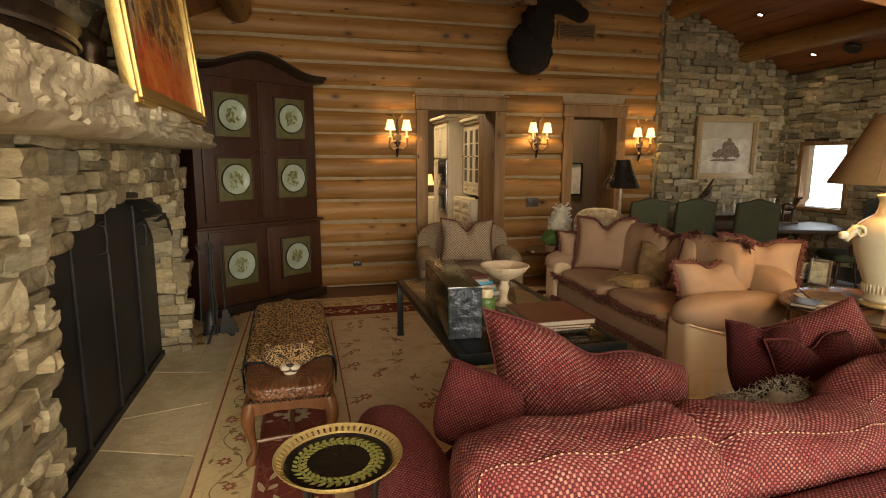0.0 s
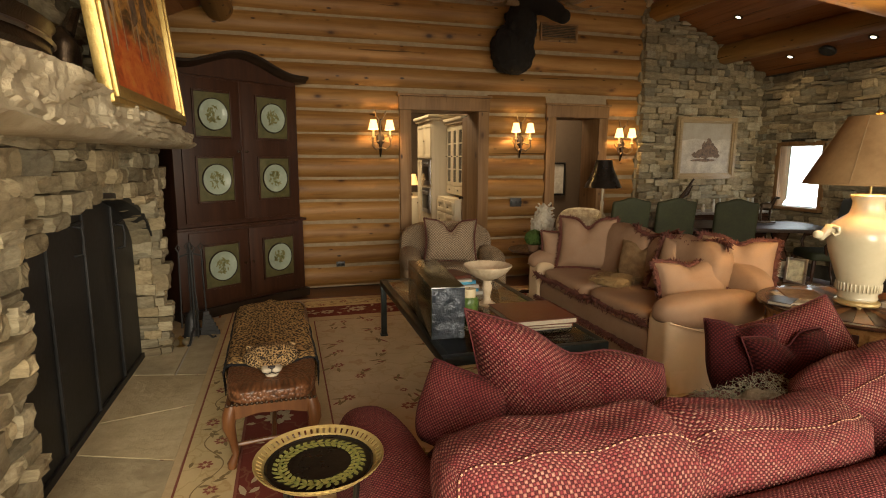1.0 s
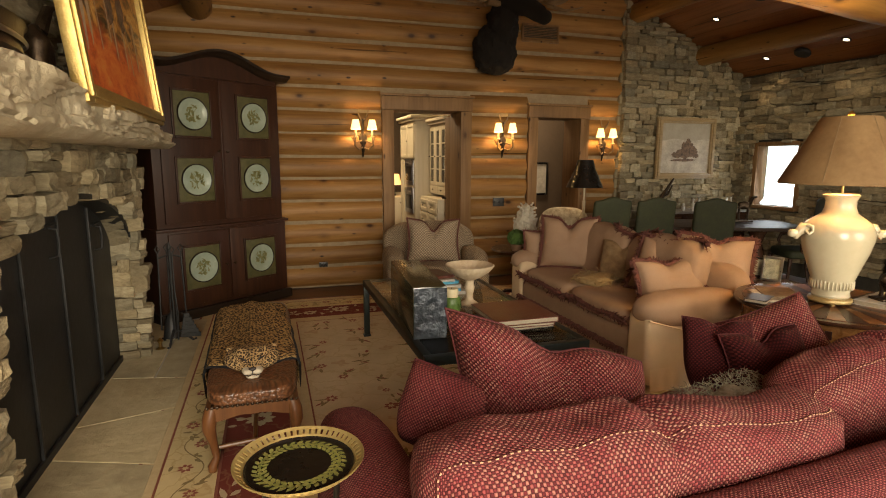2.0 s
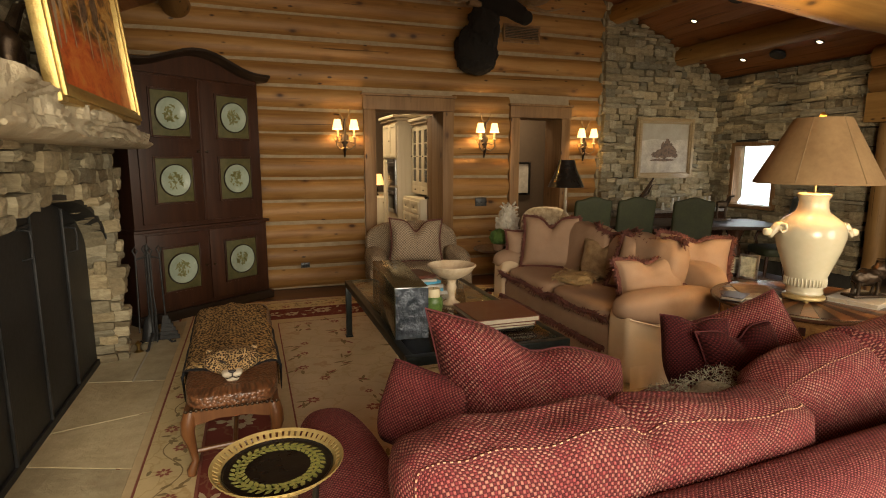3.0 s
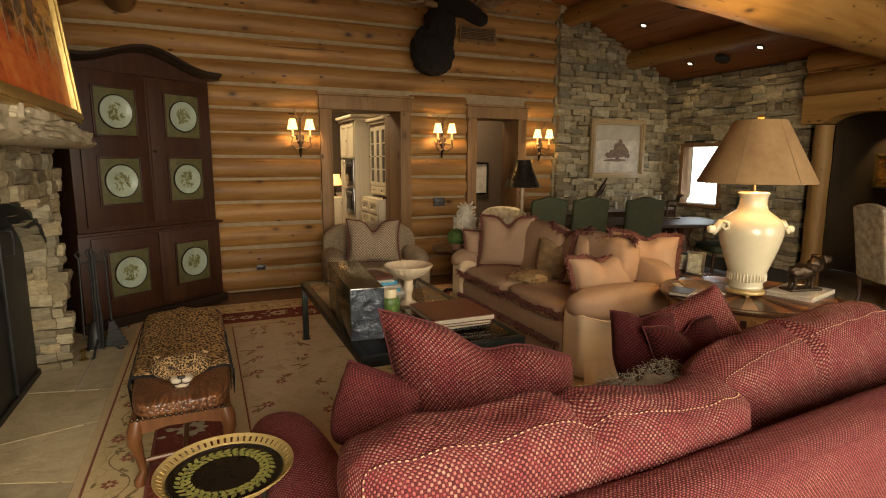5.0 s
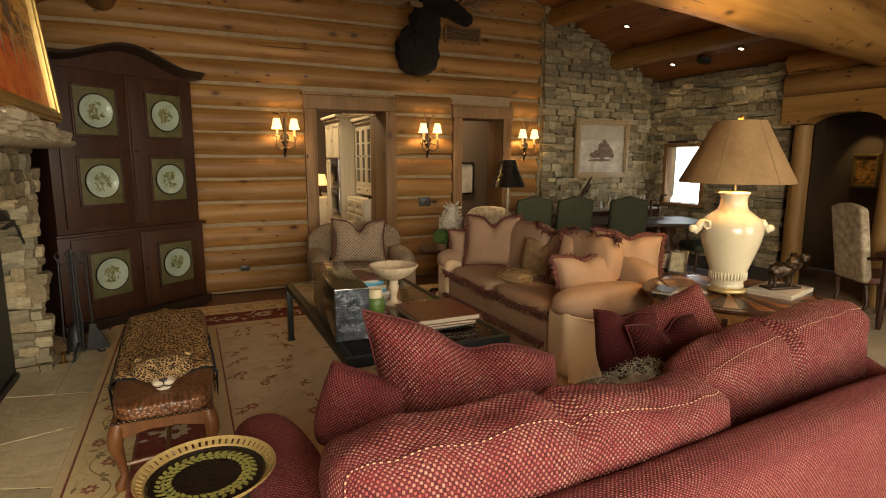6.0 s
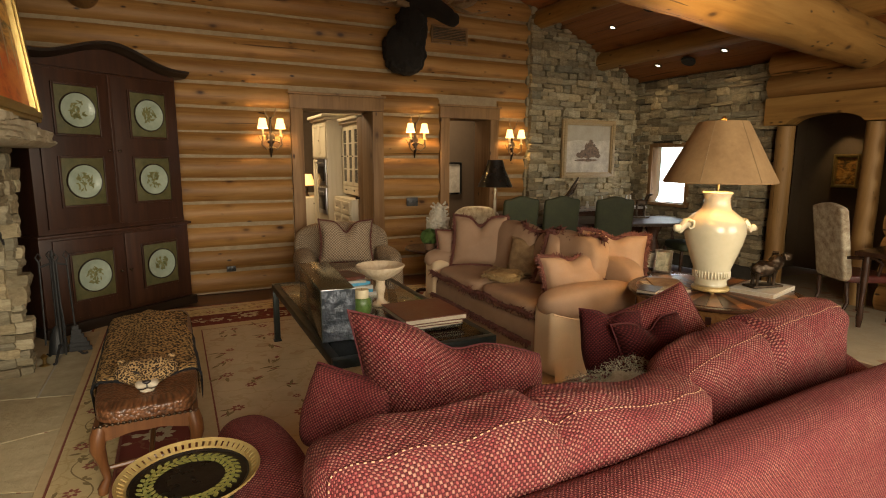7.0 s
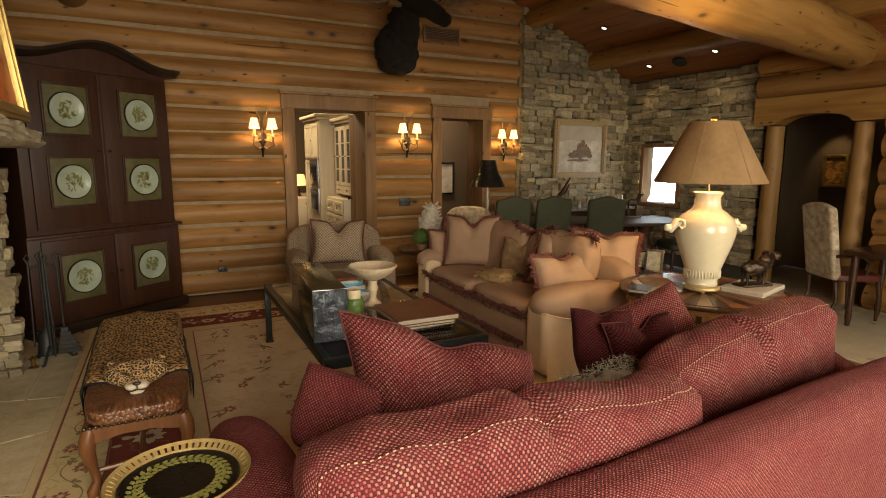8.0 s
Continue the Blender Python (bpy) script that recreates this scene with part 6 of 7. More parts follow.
for w, d, h, mt, r, lab in ((0.42, 0.34, 0.030, BOOKD, 2, "dark book under the album"), (0.40, 0.42, 0.022, BOOKR, -3, "maroon album under a larger one"), (0.43, 0.45, 0.035, BOOKR, 0, "large maroon leather album")):
    book("book", pose(1.535, 3.20, z, 0, 0, r), w, d, h, mt, lab)
    z += h + 0.0005

pot = thing("candle_pot", pose(1.215, 3.53, TOPZ), "green ribbed pottery pot holding a cream candle", "candle")
bm = B()
lathe(bm, [(0.0, 0), (0.05, 0), (0.062, 0.02), (0.070, 0.07), (0.064, 0.115), (0.056, 0.125), (0.050, 0.118), (0.0, 0.112)], 40, fn=lambda a, r, z: r * (1 + 0.035 * math.sin(a * 20)) if r > 0.03 else r)
part("pot", bm, GREENG, pot)
bm = B()
lathe(bm, [(0.0, 0.113), (0.047, 0.113), (0.048, 0.175), (0.044, 0.182), (0.030, 0.178), (0.0, 0.176)], 28)
candle = part("candle", bm, WAX, pot, "cream wax candle")
bm = B()
tube(bm, [(0, 0, 0.176), (0.002, 0, 0.19)], 0.0015, 5)
part("wick", bm, BOOKD, candle)

bowl = thing("pedestal_bowl", pose(1.42, 3.72, TOPZ), "fluted cream alabaster bowl on a baluster pedestal", "bowl")
flute = lambda a, r, z: r * (1 + 0.03 * math.sin(a * 24)) if z > 0.20 and r > 0.06 else r
bm = B()
lathe(bm, [(0.0, 0.0), (0.062, 0.0), (0.066, 0.012), (0.050, 0.024), (0.034, 0.034), (0.024, 0.06), (0.030, 0.10), (0.040, 0.135), (0.030, 0.165), (0.036, 0.18), (0.028, 0.19), (0.0, 0.192)], 32)
part("pedestal", bm, BONE, bowl)
bm = B()
lathe(bm, [(0.0, 0.188), (0.035, 0.19), (0.09, 0.215), (0.145, 0.255), (0.172, 0.288), (0.180, 0.30), (0.174, 0.305), (0.15, 0.285), (0.09, 0.24), (0.0, 0.222)], 72, fn=flute)
part("basin", bm, BONE, bowl)

# ---- inlaid lamp table, lamp and what lies on it ----
MARQW = wood("warm rosewood wedge", (0.10, 0.034, 0.010), (0.19, 0.075, 0.022), (0.27, 0.12, 0.04), 0, 2.0, 0.3, 0, 0.1)
et = thing("lamp_table", pose(3.42, 2.47, 0.006), "round rosewood table with sunburst inlay and dark moulded edge", "table")
EZ, ER = 0.700, 0.555
bm = B()
lathe(bm, [(0.0, EZ - 0.03), (ER - 0.02, EZ - 0.03), (ER + 0.004, EZ - 0.022), (ER + 0.008, EZ - 0.010), (ER, EZ - 0.001), (ER - 0.03, EZ), (0, EZ)], 64)
part("tabletop", bm, DARKW, et, "dark moulded round top")
for k in range(32):
    bm = B()
    a0, a1 = 2 * math.pi * k / 32 + 0.004, 2 * math.pi * (k + 1) / 32 - 0.004
    r0, r1 = 0.05, ER - 0.05
    vs = [bm.verts.new((r * math.cos(a), r * math.sin(a), EZ + z)) for z in (0.0005, 0.0032) for r, a in ((r0, a0), (r1, a0), (r1, (a0 + a1) / 2), (r1, a1), (r0, a1))]
    bm.faces.new(vs[5:])
    for i in range(5):
        bm.faces.new((vs[i], vs[(i + 1) % 5], vs[5 + (i + 1) % 5], vs[5 + i]))
    part("inlay_wedge", bm, MARQW if k % 2 else MARQD, et, smooth=False)
bm = B()
lathe(bm, [(ER - 0.06, EZ - 0.155), (ER - 0.05, EZ - 0.15), (ER - 0.05, EZ - 0.032), (ER - 0.09, EZ - 0.032), (ER - 0.09, EZ - 0.15)], 64, caps=False)
part("apron", bm, MARQ, et, "golden inlaid apron")
for k in range(40):
    bm = B()
    a = 2 * math.pi * k / 40
    box(bm, (0, 0, 0), (0.006, 0.036, 0.05), 0.002, 1)
    for v in bm.verts:
        v.co = Matrix.Rotation(a, 3, "Z") @ (v.co + Vector((ER - 0.0495, 0, EZ - 0.092)))
    part("inlay_block", bm, MARQ if k % 2 else MARQD, et, smooth=False)
for k in range(4):
    a = 0.5 + k * math.pi / 2
    bm = B()
    c, s = math.cos(a), math.sin(a)
    tube(bm, [(c * 0.43, s * 0.43, EZ - 0.10), (c * 0.44, s * 0.44, 0.45), (c * 0.40, s * 0.40, 0.2), (c * 0.43, s * 0.43, 0.0)], [0.032, 0.028, 0.018, 0.022], 12)
    part("leg", bm, MARQ, et, "inlaid tapering leg")

LX, LY = 3.37, 2.455
tl = thing("table_lamp", pose(LX, LY, EZ + 0.0095), "large cream ceramic urn lamp with ram-head handles, lit", "lamp")
bm = B()
lathe(bm, [(0, 0.012), (0.115, 0.012), (0.122, 0.022), (0.118, 0.034), (0.10, 0.042), (0, 0.042)], 36)
for k in range(4):
    a = 0.8 + k * math.pi / 2
    lathe(bm, [(0, 0), (0.012, 0), (0.014, 0.006), (0.01, 0.0125), (0, 0.0125)], 10, (0.1 * math.cos(a), 0.1 * math.sin(a), 0))
part("base", bm, surf("gilded wood base", (0.40, 0.28, 0.10), (0.55, 0.40, 0.18), 20, 0.35, 0.3), tl, "gilded turned base")
bm = B()
lathe(bm, [(0.0, 0.043), (0.0977, 0.043), (0.1042, 0.055), (0.0986, 0.075), (0.1097, 0.11), (0.1172, 0.16), (0.1442, 0.24), (0.1748, 0.33), (0.1934, 0.41), (0.1916, 0.46), (0.1693, 0.505), (0.1256, 0.54), (0.093, 0.565), (0.0818, 0.60), (0.08, 0.64), (0.0911, 0.665), (0.0967, 0.675), (0.0856, 0.682), (0.0279, 0.684), (0, 0.684)], 56)
part("urn", bm, CERAM, tl, "cream glazed ceramic urn")
bm = B()
for k in range(36):
    a = 2 * math.pi * k / 36
    soft(bm, (0.012, 0.008, 0.055), 3, 3, (0.1150 * math.cos(a), 0.1150 * math.sin(a), 0.125))
part("fluted_band", bm, CERAM, tl)
for s in (-1, 1):
    bm = B()
    soft(bm, (0.10, 0.062, 0.07), 2.5, 8, (0, 0, 0), lambda p, q: q + Vector((0, 0, -0.03 * max(0, p.x) - 0.008 * p.x)))
    soft(bm, (0.06, 0.05, 0.05), 2.5, 6, (0.05, 0, -0.028))
    for t in (-1, 1):
        tube(bm, [(-0.01, t * 0.03, 0.025), (-0.03, t * 0.05, 0.02), (-0.035, t * 0.058, -0.01), (-0.01, t * 0.056, -0.025), (0.005, t * 0.05, -0.008)], [0.012, 0.013, 0.012, 0.009, 0.005], 8)
    for v in bm.verts:
        v.co = Matrix.Rotation(radians(-22 if s > 0 else 158), 3, "Z") @ (v.co + Vector((0.212, 0, 0.465)))
    part("ram_head_handle", bm, CERAM, tl, "moulded ram-head handle")
bm = B()
tube(bm, [(0, 0, 0.68), (0, 0, 1.15)], 0.007, 8)
lathe(bm, [(0, 1.14), (0.016, 1.145), (0.02, 1.158), (0.012, 1.172), (0, 1.178)], 14)
part("finial_rod", bm, BRASS, tl, "brass rod and finial")
bm = B()
lathe(bm, [(0.346, 0.742), (0.349, 0.750), (0.153, 1.136), (0.149, 1.139), (0.146, 1.133), (0.342, 0.748), (0.346, 0.742)], 64, caps=False)
shade = part("shade", bm, PARCH, tl, "mottled tan parchment shade")
for k in range(6):
    a = 0.35 + k * math.pi / 3
    bm = B()
    tube(bm, [(0.350 * math.cos(a), 0.350 * math.sin(a), 0.752), (0.154 * math.cos(a), 0.154 * math.sin(a), 1.135)], 0.0022, 5)
    part("seam", bm, surf("shade seam", (0.20, 0.13, 0.06), (0.27, 0.18, 0.09), 30, 0.8), shade)
bm = B()
tube(bm, [(0.0, 0.0, 1.118), (0.145, 0.0, 1.133)], 0.003, 5)
tube(bm, [(0.0, 0.0, 1.118), (-0.075, 0.122, 1.133)], 0.003, 5)
tube(bm, [(0.0, 0.0, 1.118), (-0.075, -0.122, 1.133)], 0.003, 5)
part("shade_spider", bm, BRASS, tl)
for x in (-0.06, 0.06):
    bm = B()
    lathe(bm, [(0, 0.86), (0.012, 0.86), (0.028, 0.90), (0.024, 0.93), (0, 0.945)], 14, (x, 0, 0))
    part("bulb", bm, BULB, tl, "lit bulb")
    lamp("bulb_light", "POINT", pose(LX + x * 1.0, LY - 0.0, EZ + 0.95), 38, (1.0, 0.66, 0.28), 0.03)

ETZ = EZ + 0.0095
z = ETZ
book("magazine", pose(2.98, 2.62, ETZ, 0, 0, 30), 0.20, 0.13, 0.024, BOOKD, "small dark book with pale edges on the lamp table")
book("magazine", pose(3.16, 2.66, ETZ, 0, 0, -24), 0.24, 0.30, 0.014, PATT, "figured magazine lying on the lamp table")
book("magazine", pose(3.22, 2.70, ETZ + 0.0145, 0, 0, -34), 0.22, 0.28, 0.010, TAPES, "brown magazine on another one")
book("magazine", pose(3.70, 2.30, ETZ, 0, 0, 15), 0.40, 0.28, 0.030, BOOKW, "large white book under a bronze figure")
bm = B()
rr = random.Random(3)
soft(bm, (0.20, 0.085, 0.10), 2.6, 12, (0, 0, 0.125), wobble(0.016, 28, 1))
soft(bm, (0.10, 0.07, 0.10), 2.4, 8, (0.10, 0, 0.17), wobble(0.012, 30, 5))
soft(bm, (0.085, 0.045, 0.05), 2.4, 8, (0.165, -0.01, 0.205), wobble(0.006, 30, 8))
for t in (-1, 1):
    tube(bm, [(0.135, t * 0.02, 0.225), (0.115, t * 0.045, 0.225), (0.12, t * 0.055, 0.195), (0.145, t * 0.05, 0.19)], [0.012, 0.012, 0.010, 0.006], 8)
for x, y in ((-0.075, -0.025), (-0.06, 0.03), (0.06, -0.025), (0.075, 0.025)):
    tube(bm, [(x, y, 0.10), (x + 0.004, y, 0.05), (x, y, 0.012)], [0.018, 0.010, 0.012], 8)
box(bm, (0, 0, 0.008), (0.24, 0.11, 0.016), 0.004)
solid("ram_figurine", bm, BRONZE, pose(3.70, 2.30, ETZ + 0.0302, 0, 0, -12), "dark bronze figurine of a ram on a white book", "figurine")

# ---- tweed armchair by the kitchen door ----


def armchair(m, material, label, pw=0.96, top=0.86):
    ac = thing("armchair", m, label, "armchair")
    bm = B()
    soft(bm, (pw - 0.1, 0.80, 0.30), 9, 12, (0, 0.42, 0.19))
    part("seat_frame", bm, material, ac)
    bm = B()
    soft(bm, (pw - 0.42, 0.66, 0.17), 5, 14, (0, 0.34, 0.40))
    part("seat_cushion", bm, material, ac)
    for s in (-1, 1):
        bm = B()
        soft(bm, (0.23, 0.80, 0.26), 2.6, 16, (s * (pw / 2 - 0.115), 0.40, 0.49), wobble(0.008, 5, s))
        soft(bm, (0.19, 0.76, 0.46), 7, 10, (s * (pw / 2 - 0.11), 0.40, 0.25))
        part("arm", bm, material, ac)
    bm = B()
    soft(bm, (pw - 0.06, 0.24, 0.60), 4, 18, (0, 0.80, top - 0.30), lambda p, q: q + Vector((0, 0.05 * p.z, 0.03 * (1 - p.x ** 2) * (p.z > 0))))
    part("backrest", bm, material, ac)
    for k in range(1):
        bm = B()
        grid(bm, lambda a, b: (-pw / 2 + 0.03 + (pw - 0.06) * a, 0.015 - 0.01 * (1 - b) + 0.008 * math.sin(a * 40) * (1 - b), 0.004 + 0.17 * b), 60, 4, pw, 0.17)
        part("skirt", bm, material, ac)
    return ac


armchair(pose(1.70, 5.36, 0.006, 0, 0, -8), TWEED, "plump beige tweed armchair with a gathered skirt", 1.14, 0.84)
throw_pillow("throw_cushion", Matrix.Translation((1.72, 5.66, 0.475)) @ pose(0, 0, 0, -14, 2, -8), 0.58, 0.48, 0.22, weave("pale dotted tweed", (0.36, 0.27, 0.18), (0.50, 0.41, 0.30), 0.016, pale=0.6, dark=(0.25, 0.18, 0.12)), "beige dotted tweed cushion with a ruffled dented top", 0.12, 0.10, 7.0, fr=0.016)
armchair(pose(3.30, 5.78, -0.012, 0, 0, -35), PATT, "pale figured armchair turned towards the sofa", 0.72, 0.95)

# ---- side table, moss ball, coral ----
st = thing("side_table", pose(2.70, 5.58, 0.006), "round dark wooden side table on a turned column", "side table")
bm = B()
lathe(bm, [(0, 0.575), (0.30, 0.575), (0.31, 0.585), (0.30, 0.60), (0, 0.60)], 40)
part("tabletop", bm, DARKW, st)
bm = B()
lathe(bm, [(0, 0.07), (0.05, 0.07), (0.035, 0.16), (0.055, 0.24), (0.03, 0.36), (0.04, 0.5), (0.08, 0.574), (0, 0.574)], 20)
part("column", bm, DARKW, st)
for k in range(3):
    a = 0.4 + k * 2.094
    bm = B()
    tube(bm, [(0.02 * math.cos(a), 0.02 * math.sin(a), 0.10), (0.14 * math.cos(a), 0.14 * math.sin(a), 0.09), (0.26 * math.cos(a), 0.26 * math.sin(a), 0.015)], [0.022, 0.02, 0.015], 8)
    part("foot", bm, DARKW, st)
topiary = thing("moss_ball", pose(2.60, 5.42, 0.6065), "round green moss ball in a small clay pot", "plant")
bm = B()
lathe(bm, [(0, 0), (0.05, 0), (0.066, 0.07), (0.06, 0.072), (0, 0.065)], 20)
part("pot", bm, surf("clay pot", (0.12, 0.06, 0.03), (0.2, 0.11, 0.06), 14, 0.8), topiary)
bm = B()
rr = random.Random(41)
soft(bm, (0.19, 0.19, 0.17), 2.1, 12, (0, 0, 0.145), wobble(0.014, 22, 3))
for k in range(700):
    d = Vector((rr.gauss(0, 1), rr.gauss(0, 1), rr.gauss(0, 1))).normalized()
    p = Vector((0, 0, 0.145)) + Vector((d.x * 0.094, d.y * 0.094, d.z * 0.085))
    t = d.orthogonal().normalized() * 0.006
    e = p + d * rr.uniform(0.006, 0.018) + Vector((rr.uniform(-.006, .006),) * 3)
    bm.faces.new([bm.verts.new(q) for q in (p - t, p + t, e)])
part("moss", bm, MOSS, topiary, "tufted green moss", False)
coral = B()
rr = random.Random(43)
soft(coral, (0.16, 0.12, 0.05), 3, 6, (0, 0, 0.025), wobble(0.01, 20, 1))


def branch(bm, p, d, l, r, depth):
    q = p + d * l
    tube(bm, [p, (p + q) / 2 + Vector((rr.uniform(-.01, .01), rr.uniform(-.01, .01), 0)), q], [r, r * 0.95, r * 0.85], 6)
    if depth:
        for k in range(2 if depth < 4 else 3):
            nd = (d + Vector((rr.uniform(-.5, .5), rr.uniform(-.4, .4), rr.uniform(-.1, .4)))).normalized()
            branch(bm, q, nd, l * rr.uniform(0.72, 0.92), r * 0.84, depth - 1)


soft(coral, (0.25, 0.17, 0.46), 2.4, 22, (0, 0, 0.26), lambda p, q: Vector((q.x * (1 - 0.28 * p.z), q.y * (1 - 0.25 * p.z), q.z)) + Vector([noise.noise(q * 17 + Vector((i * 7, 2, 0))) * 0.030 + noise.noise(q * 42 + Vector((i * 3, 5, 0))) * 0.014 for i in range(3)]))
for k in range(60):
    a, z = rr.uniform(0, 6.28), rr.uniform(0.06, 0.5)
    d = Vector((math.cos(a), math.sin(a), rr.uniform(-.1, .6))).normalized()
    p = Vector((d.x * 0.10 * (1.2 - z), d.y * 0.07 * (1.2 - z), z - 0.02))
    branch(coral, p, d, 0.030, 0.012, 1)
solid("coral_sculpture", coral, CORALM, pose(2.80, 5.62, 0.6065), "branching white coral standing on the side table", "coral")

# ---- console with the black lamp ----
cons = thing("console_table", pose(3.92, 6.28, -0.012), "dark wooden console beside the passage door", "console")
bm = B()
span(bm, -0.25, 0.25, -0.16, 0.16, 0.72, 0.755, 0.005)
part("tabletop", bm, DARKW, cons)
for x in (-0.22, 0.22):
    for y in (-0.13, 0.13):
        bm = B()
        tube(bm, [(x, y, 0), (x, y, 0.4), (x, y, 0.719)], [0.015, 0.02, 0.024], 8)
        part("leg", bm, DARKW, cons)
bl = thing("table_lamp", pose(3.92, 6.22, 0.7435), "slim candlestick lamp with a black shade", "lamp")
bm = B()
lathe(bm, [(0, 0), (0.075, 0), (0.08, 0.015), (0.045, 0.03), (0.05, 0.06), (0.06, 0.10), (0.03, 0.15), (0.018, 0.2), (0.022, 0.32), (0.014, 0.34), (0.014, 0.56), (0, 0.56)], 20)
part("stem", bm, surf("pale glass candlestick", (0.30, 0.24, 0.15), (0.5, 0.42, 0.28), 20, 0.2), bl, "pale turned candlestick")
bm = B()
lathe(bm, [(0.235, 0.50), (0.19, 0.60), (0.13, 0.73), (0.10, 0.85), (0.096, 0.85), (0.125, 0.73), (0.185, 0.60), (0.23, 0.502), (0.235, 0.50)], 36, caps=False)
part("shade", bm, BLACKL, bl, "black flared shade")
bm = B()
lathe(bm, [(0, 0.40), (0.012, 0.40), (0.012, 0.52), (0, 0.53)], 10)
part("candle_sleeve", bm, glow("lit candle sleeve", (1.0, 0.72, 0.32), 1.6), bl, "glowing candle sleeve")
lamp("black_lamp_light", "POINT", pose(3.92, 6.22, 0.74 + 0.62), 3, (1.0, 0.72, 0.4), 0.03)

# ---- table behind the tan sofa with photo frames ----
sb = thing("sofa_table", pose(3.86, 4.0, -0.0), "dark narrow table behind the tan sofa", "console")
bm = B()
span(bm, -0.17, 0.17, -0.85, 0.85, 0.60, 0.635, 0.005)
part("tabletop", bm, DARKW, sb)
for x in (-0.14, 0.14):
    for y in (-0.8, 0.8):
        bm = B()
        span(bm, x - 0.02, x + 0.02, y - 0.02, y + 0.02, 0.006, 0.599, 0.004)
        part("leg", bm, DARKW, sb)
for k, (y, w, h) in enumerate(((3.30, 0.15, 0.20), (3.48, 0.22, 0.17), (3.72, 0.14, 0.18), (3.92, 0.13, 0.16))):
    pf = thing("photo_frame", pose(3.84, y, 0.6355, -12, 0, -62), "small standing photo frame with a pale print", "photo frame", "photo frames")
    bm = B()
    for s in ((-w / 2, -w / 2 + 0.018, 0, h), (w / 2 - 0.018, w / 2, 0, h), (-w / 2 + 0.018, w / 2 - 0.018, 0, 0.018), (-w / 2 + 0.018, w / 2 - 0.018, h - 0.018, h)):
        span(bm, s[0], s[1], -0.008, 0.008, s[2], s[3], 0.002)
    part("frame", bm, BLACKL if k % 2 else STEEL, pf)
    bm = B()
    span(bm, -w / 2 + 0.019, w / 2 - 0.019, -0.002, 0.003, 0.019, h - 0.019)
    part("print", bm, surf("pale print", (0.08, 0.10, 0.09), (0.5, 0.5, 0.42), 22, 0.3), pf, "pale photographic print")
    bm = B()
    box(bm, (0, 0.045, h * 0.35), (0.03, 0.004, h * 0.72))
    part("strut", bm, BLACKL, pf)

# ---- dining table and chairs ----
DT = pose(5.40, 5.74, -0.012, 0, 0, -22)
dt = thing("dining_table", DT, "long dark polished wooden dining table", "dining table")
bm = B()
span(bm, -1.15, 1.15, -0.48, 0.48, 0.755, 0.80, 0.012)
part("tabletop", bm, surf("polished dark top", (0.02, 0.012, 0.008), (0.045, 0.028, 0.018), 3, 0.5, spec=0.2), dt)
for x in (-0.7, 0.7):
    bm = B()
    lathe(bm, [(0, 0.08), (0.11, 0.08), (0.07, 0.2), (0.12, 0.36), (0.06, 0.55), (0.13, 0.754), (0, 0.754)], 20, (x, 0, 0))
    part("pedestal", bm, DARKW, dt)
    for s in (-1, 1):
        bm = B()
        tube(bm, [(x, 0, 0.12), (x, s * 0.2, 0.1), (x, s * 0.38, 0.02)], [0.05, 0.04, 0.03], 8)
        part("foot", bm, DARKW, dt)

dc = thing("dining_chair", DT @ pose(-0.55, -0.60, 0), "high-backed dark green velvet dining chair with wooden frame", "chair", "chairs round the dining table")
bm = B()
soft(bm, (0.54, 0.50, 0.12), 5, 10, (0, 0.25, 0.45))
part("seat", bm, GREENV, dc)
bm = B()
soft(bm, (0.47, 0.07, 0.70), 7, 20, (0, -0.03, 0.80), lambda p, q: q + Vector((0, -0.05 * p.z, (0.045 * math.exp(-(p.x / 0.5) ** 2) - 0.02) * (p.z > 0) * p.z)), r=0.03)
part("backrest", bm, GREENV, dc)
for x in (-0.24, 0.24):
    for y in (0.0, 0.46):
        bm = B()
        tube(bm, [(x, y, 0.40), (x, y + (0.01 if y else -0.01), 0.2), (x, y + (0.02 if y else -0.05), 0.0)], [0.026, 0.020, 0.016], 8)
        part("leg", bm, DARKW, dc)
for s in (-1, 1):
    bm = B()
    tube(bm, [(s * 0.27, -0.03, 0.70), (s * 0.29, 0.15, 0.69), (s * 0.29, 0.32, 0.66), (s * 0.27, 0.36, 0.58), (s * 0.25, 0.33, 0.44)], [0.018, 0.02, 0.024, 0.018, 0.016], 8)
    part("arm", bm, DARKW, dc, "curved wooden arm")
for x, y, r in ((-1.34, -0.66, 14), (-0.16, -0.70, -2), (1.42, -0.1, 90)):
    copy_thing(dc, DT @ pose(x, y, 0, 0, 0, r))
dc.matrix_world = DT @ pose(-0.82, -0.64, 0, 0, 0, 10)

side = thing("sideboard", pose(5.95, 6.52, -0.012), "dark wooden sideboard against the stone wall", "sideboard")
bm = B()
span(bm, -0.78, 0.78, -0.20, 0.20, 0.10, 0.86, 0.008)
part("body", bm, DARKW, side)
bm = B()
span(bm, -0.81, 0.81, -0.23, 0.21, 0.8605, 0.89, 0.006)
part("top", bm, surf("grey stone top", (0.14, 0.13, 0.12), (0.24, 0.22, 0.20), 8, 0.3), side)
for k in range(4):
    bm = B()
    x = -0.585 + k * 0.39
    span(bm, x - 0.18, x + 0.18, -0.215, -0.2005, 0.16, 0.82, 0.006)
    part("door", bm, DARKW, side)
rr = random.Random(51)
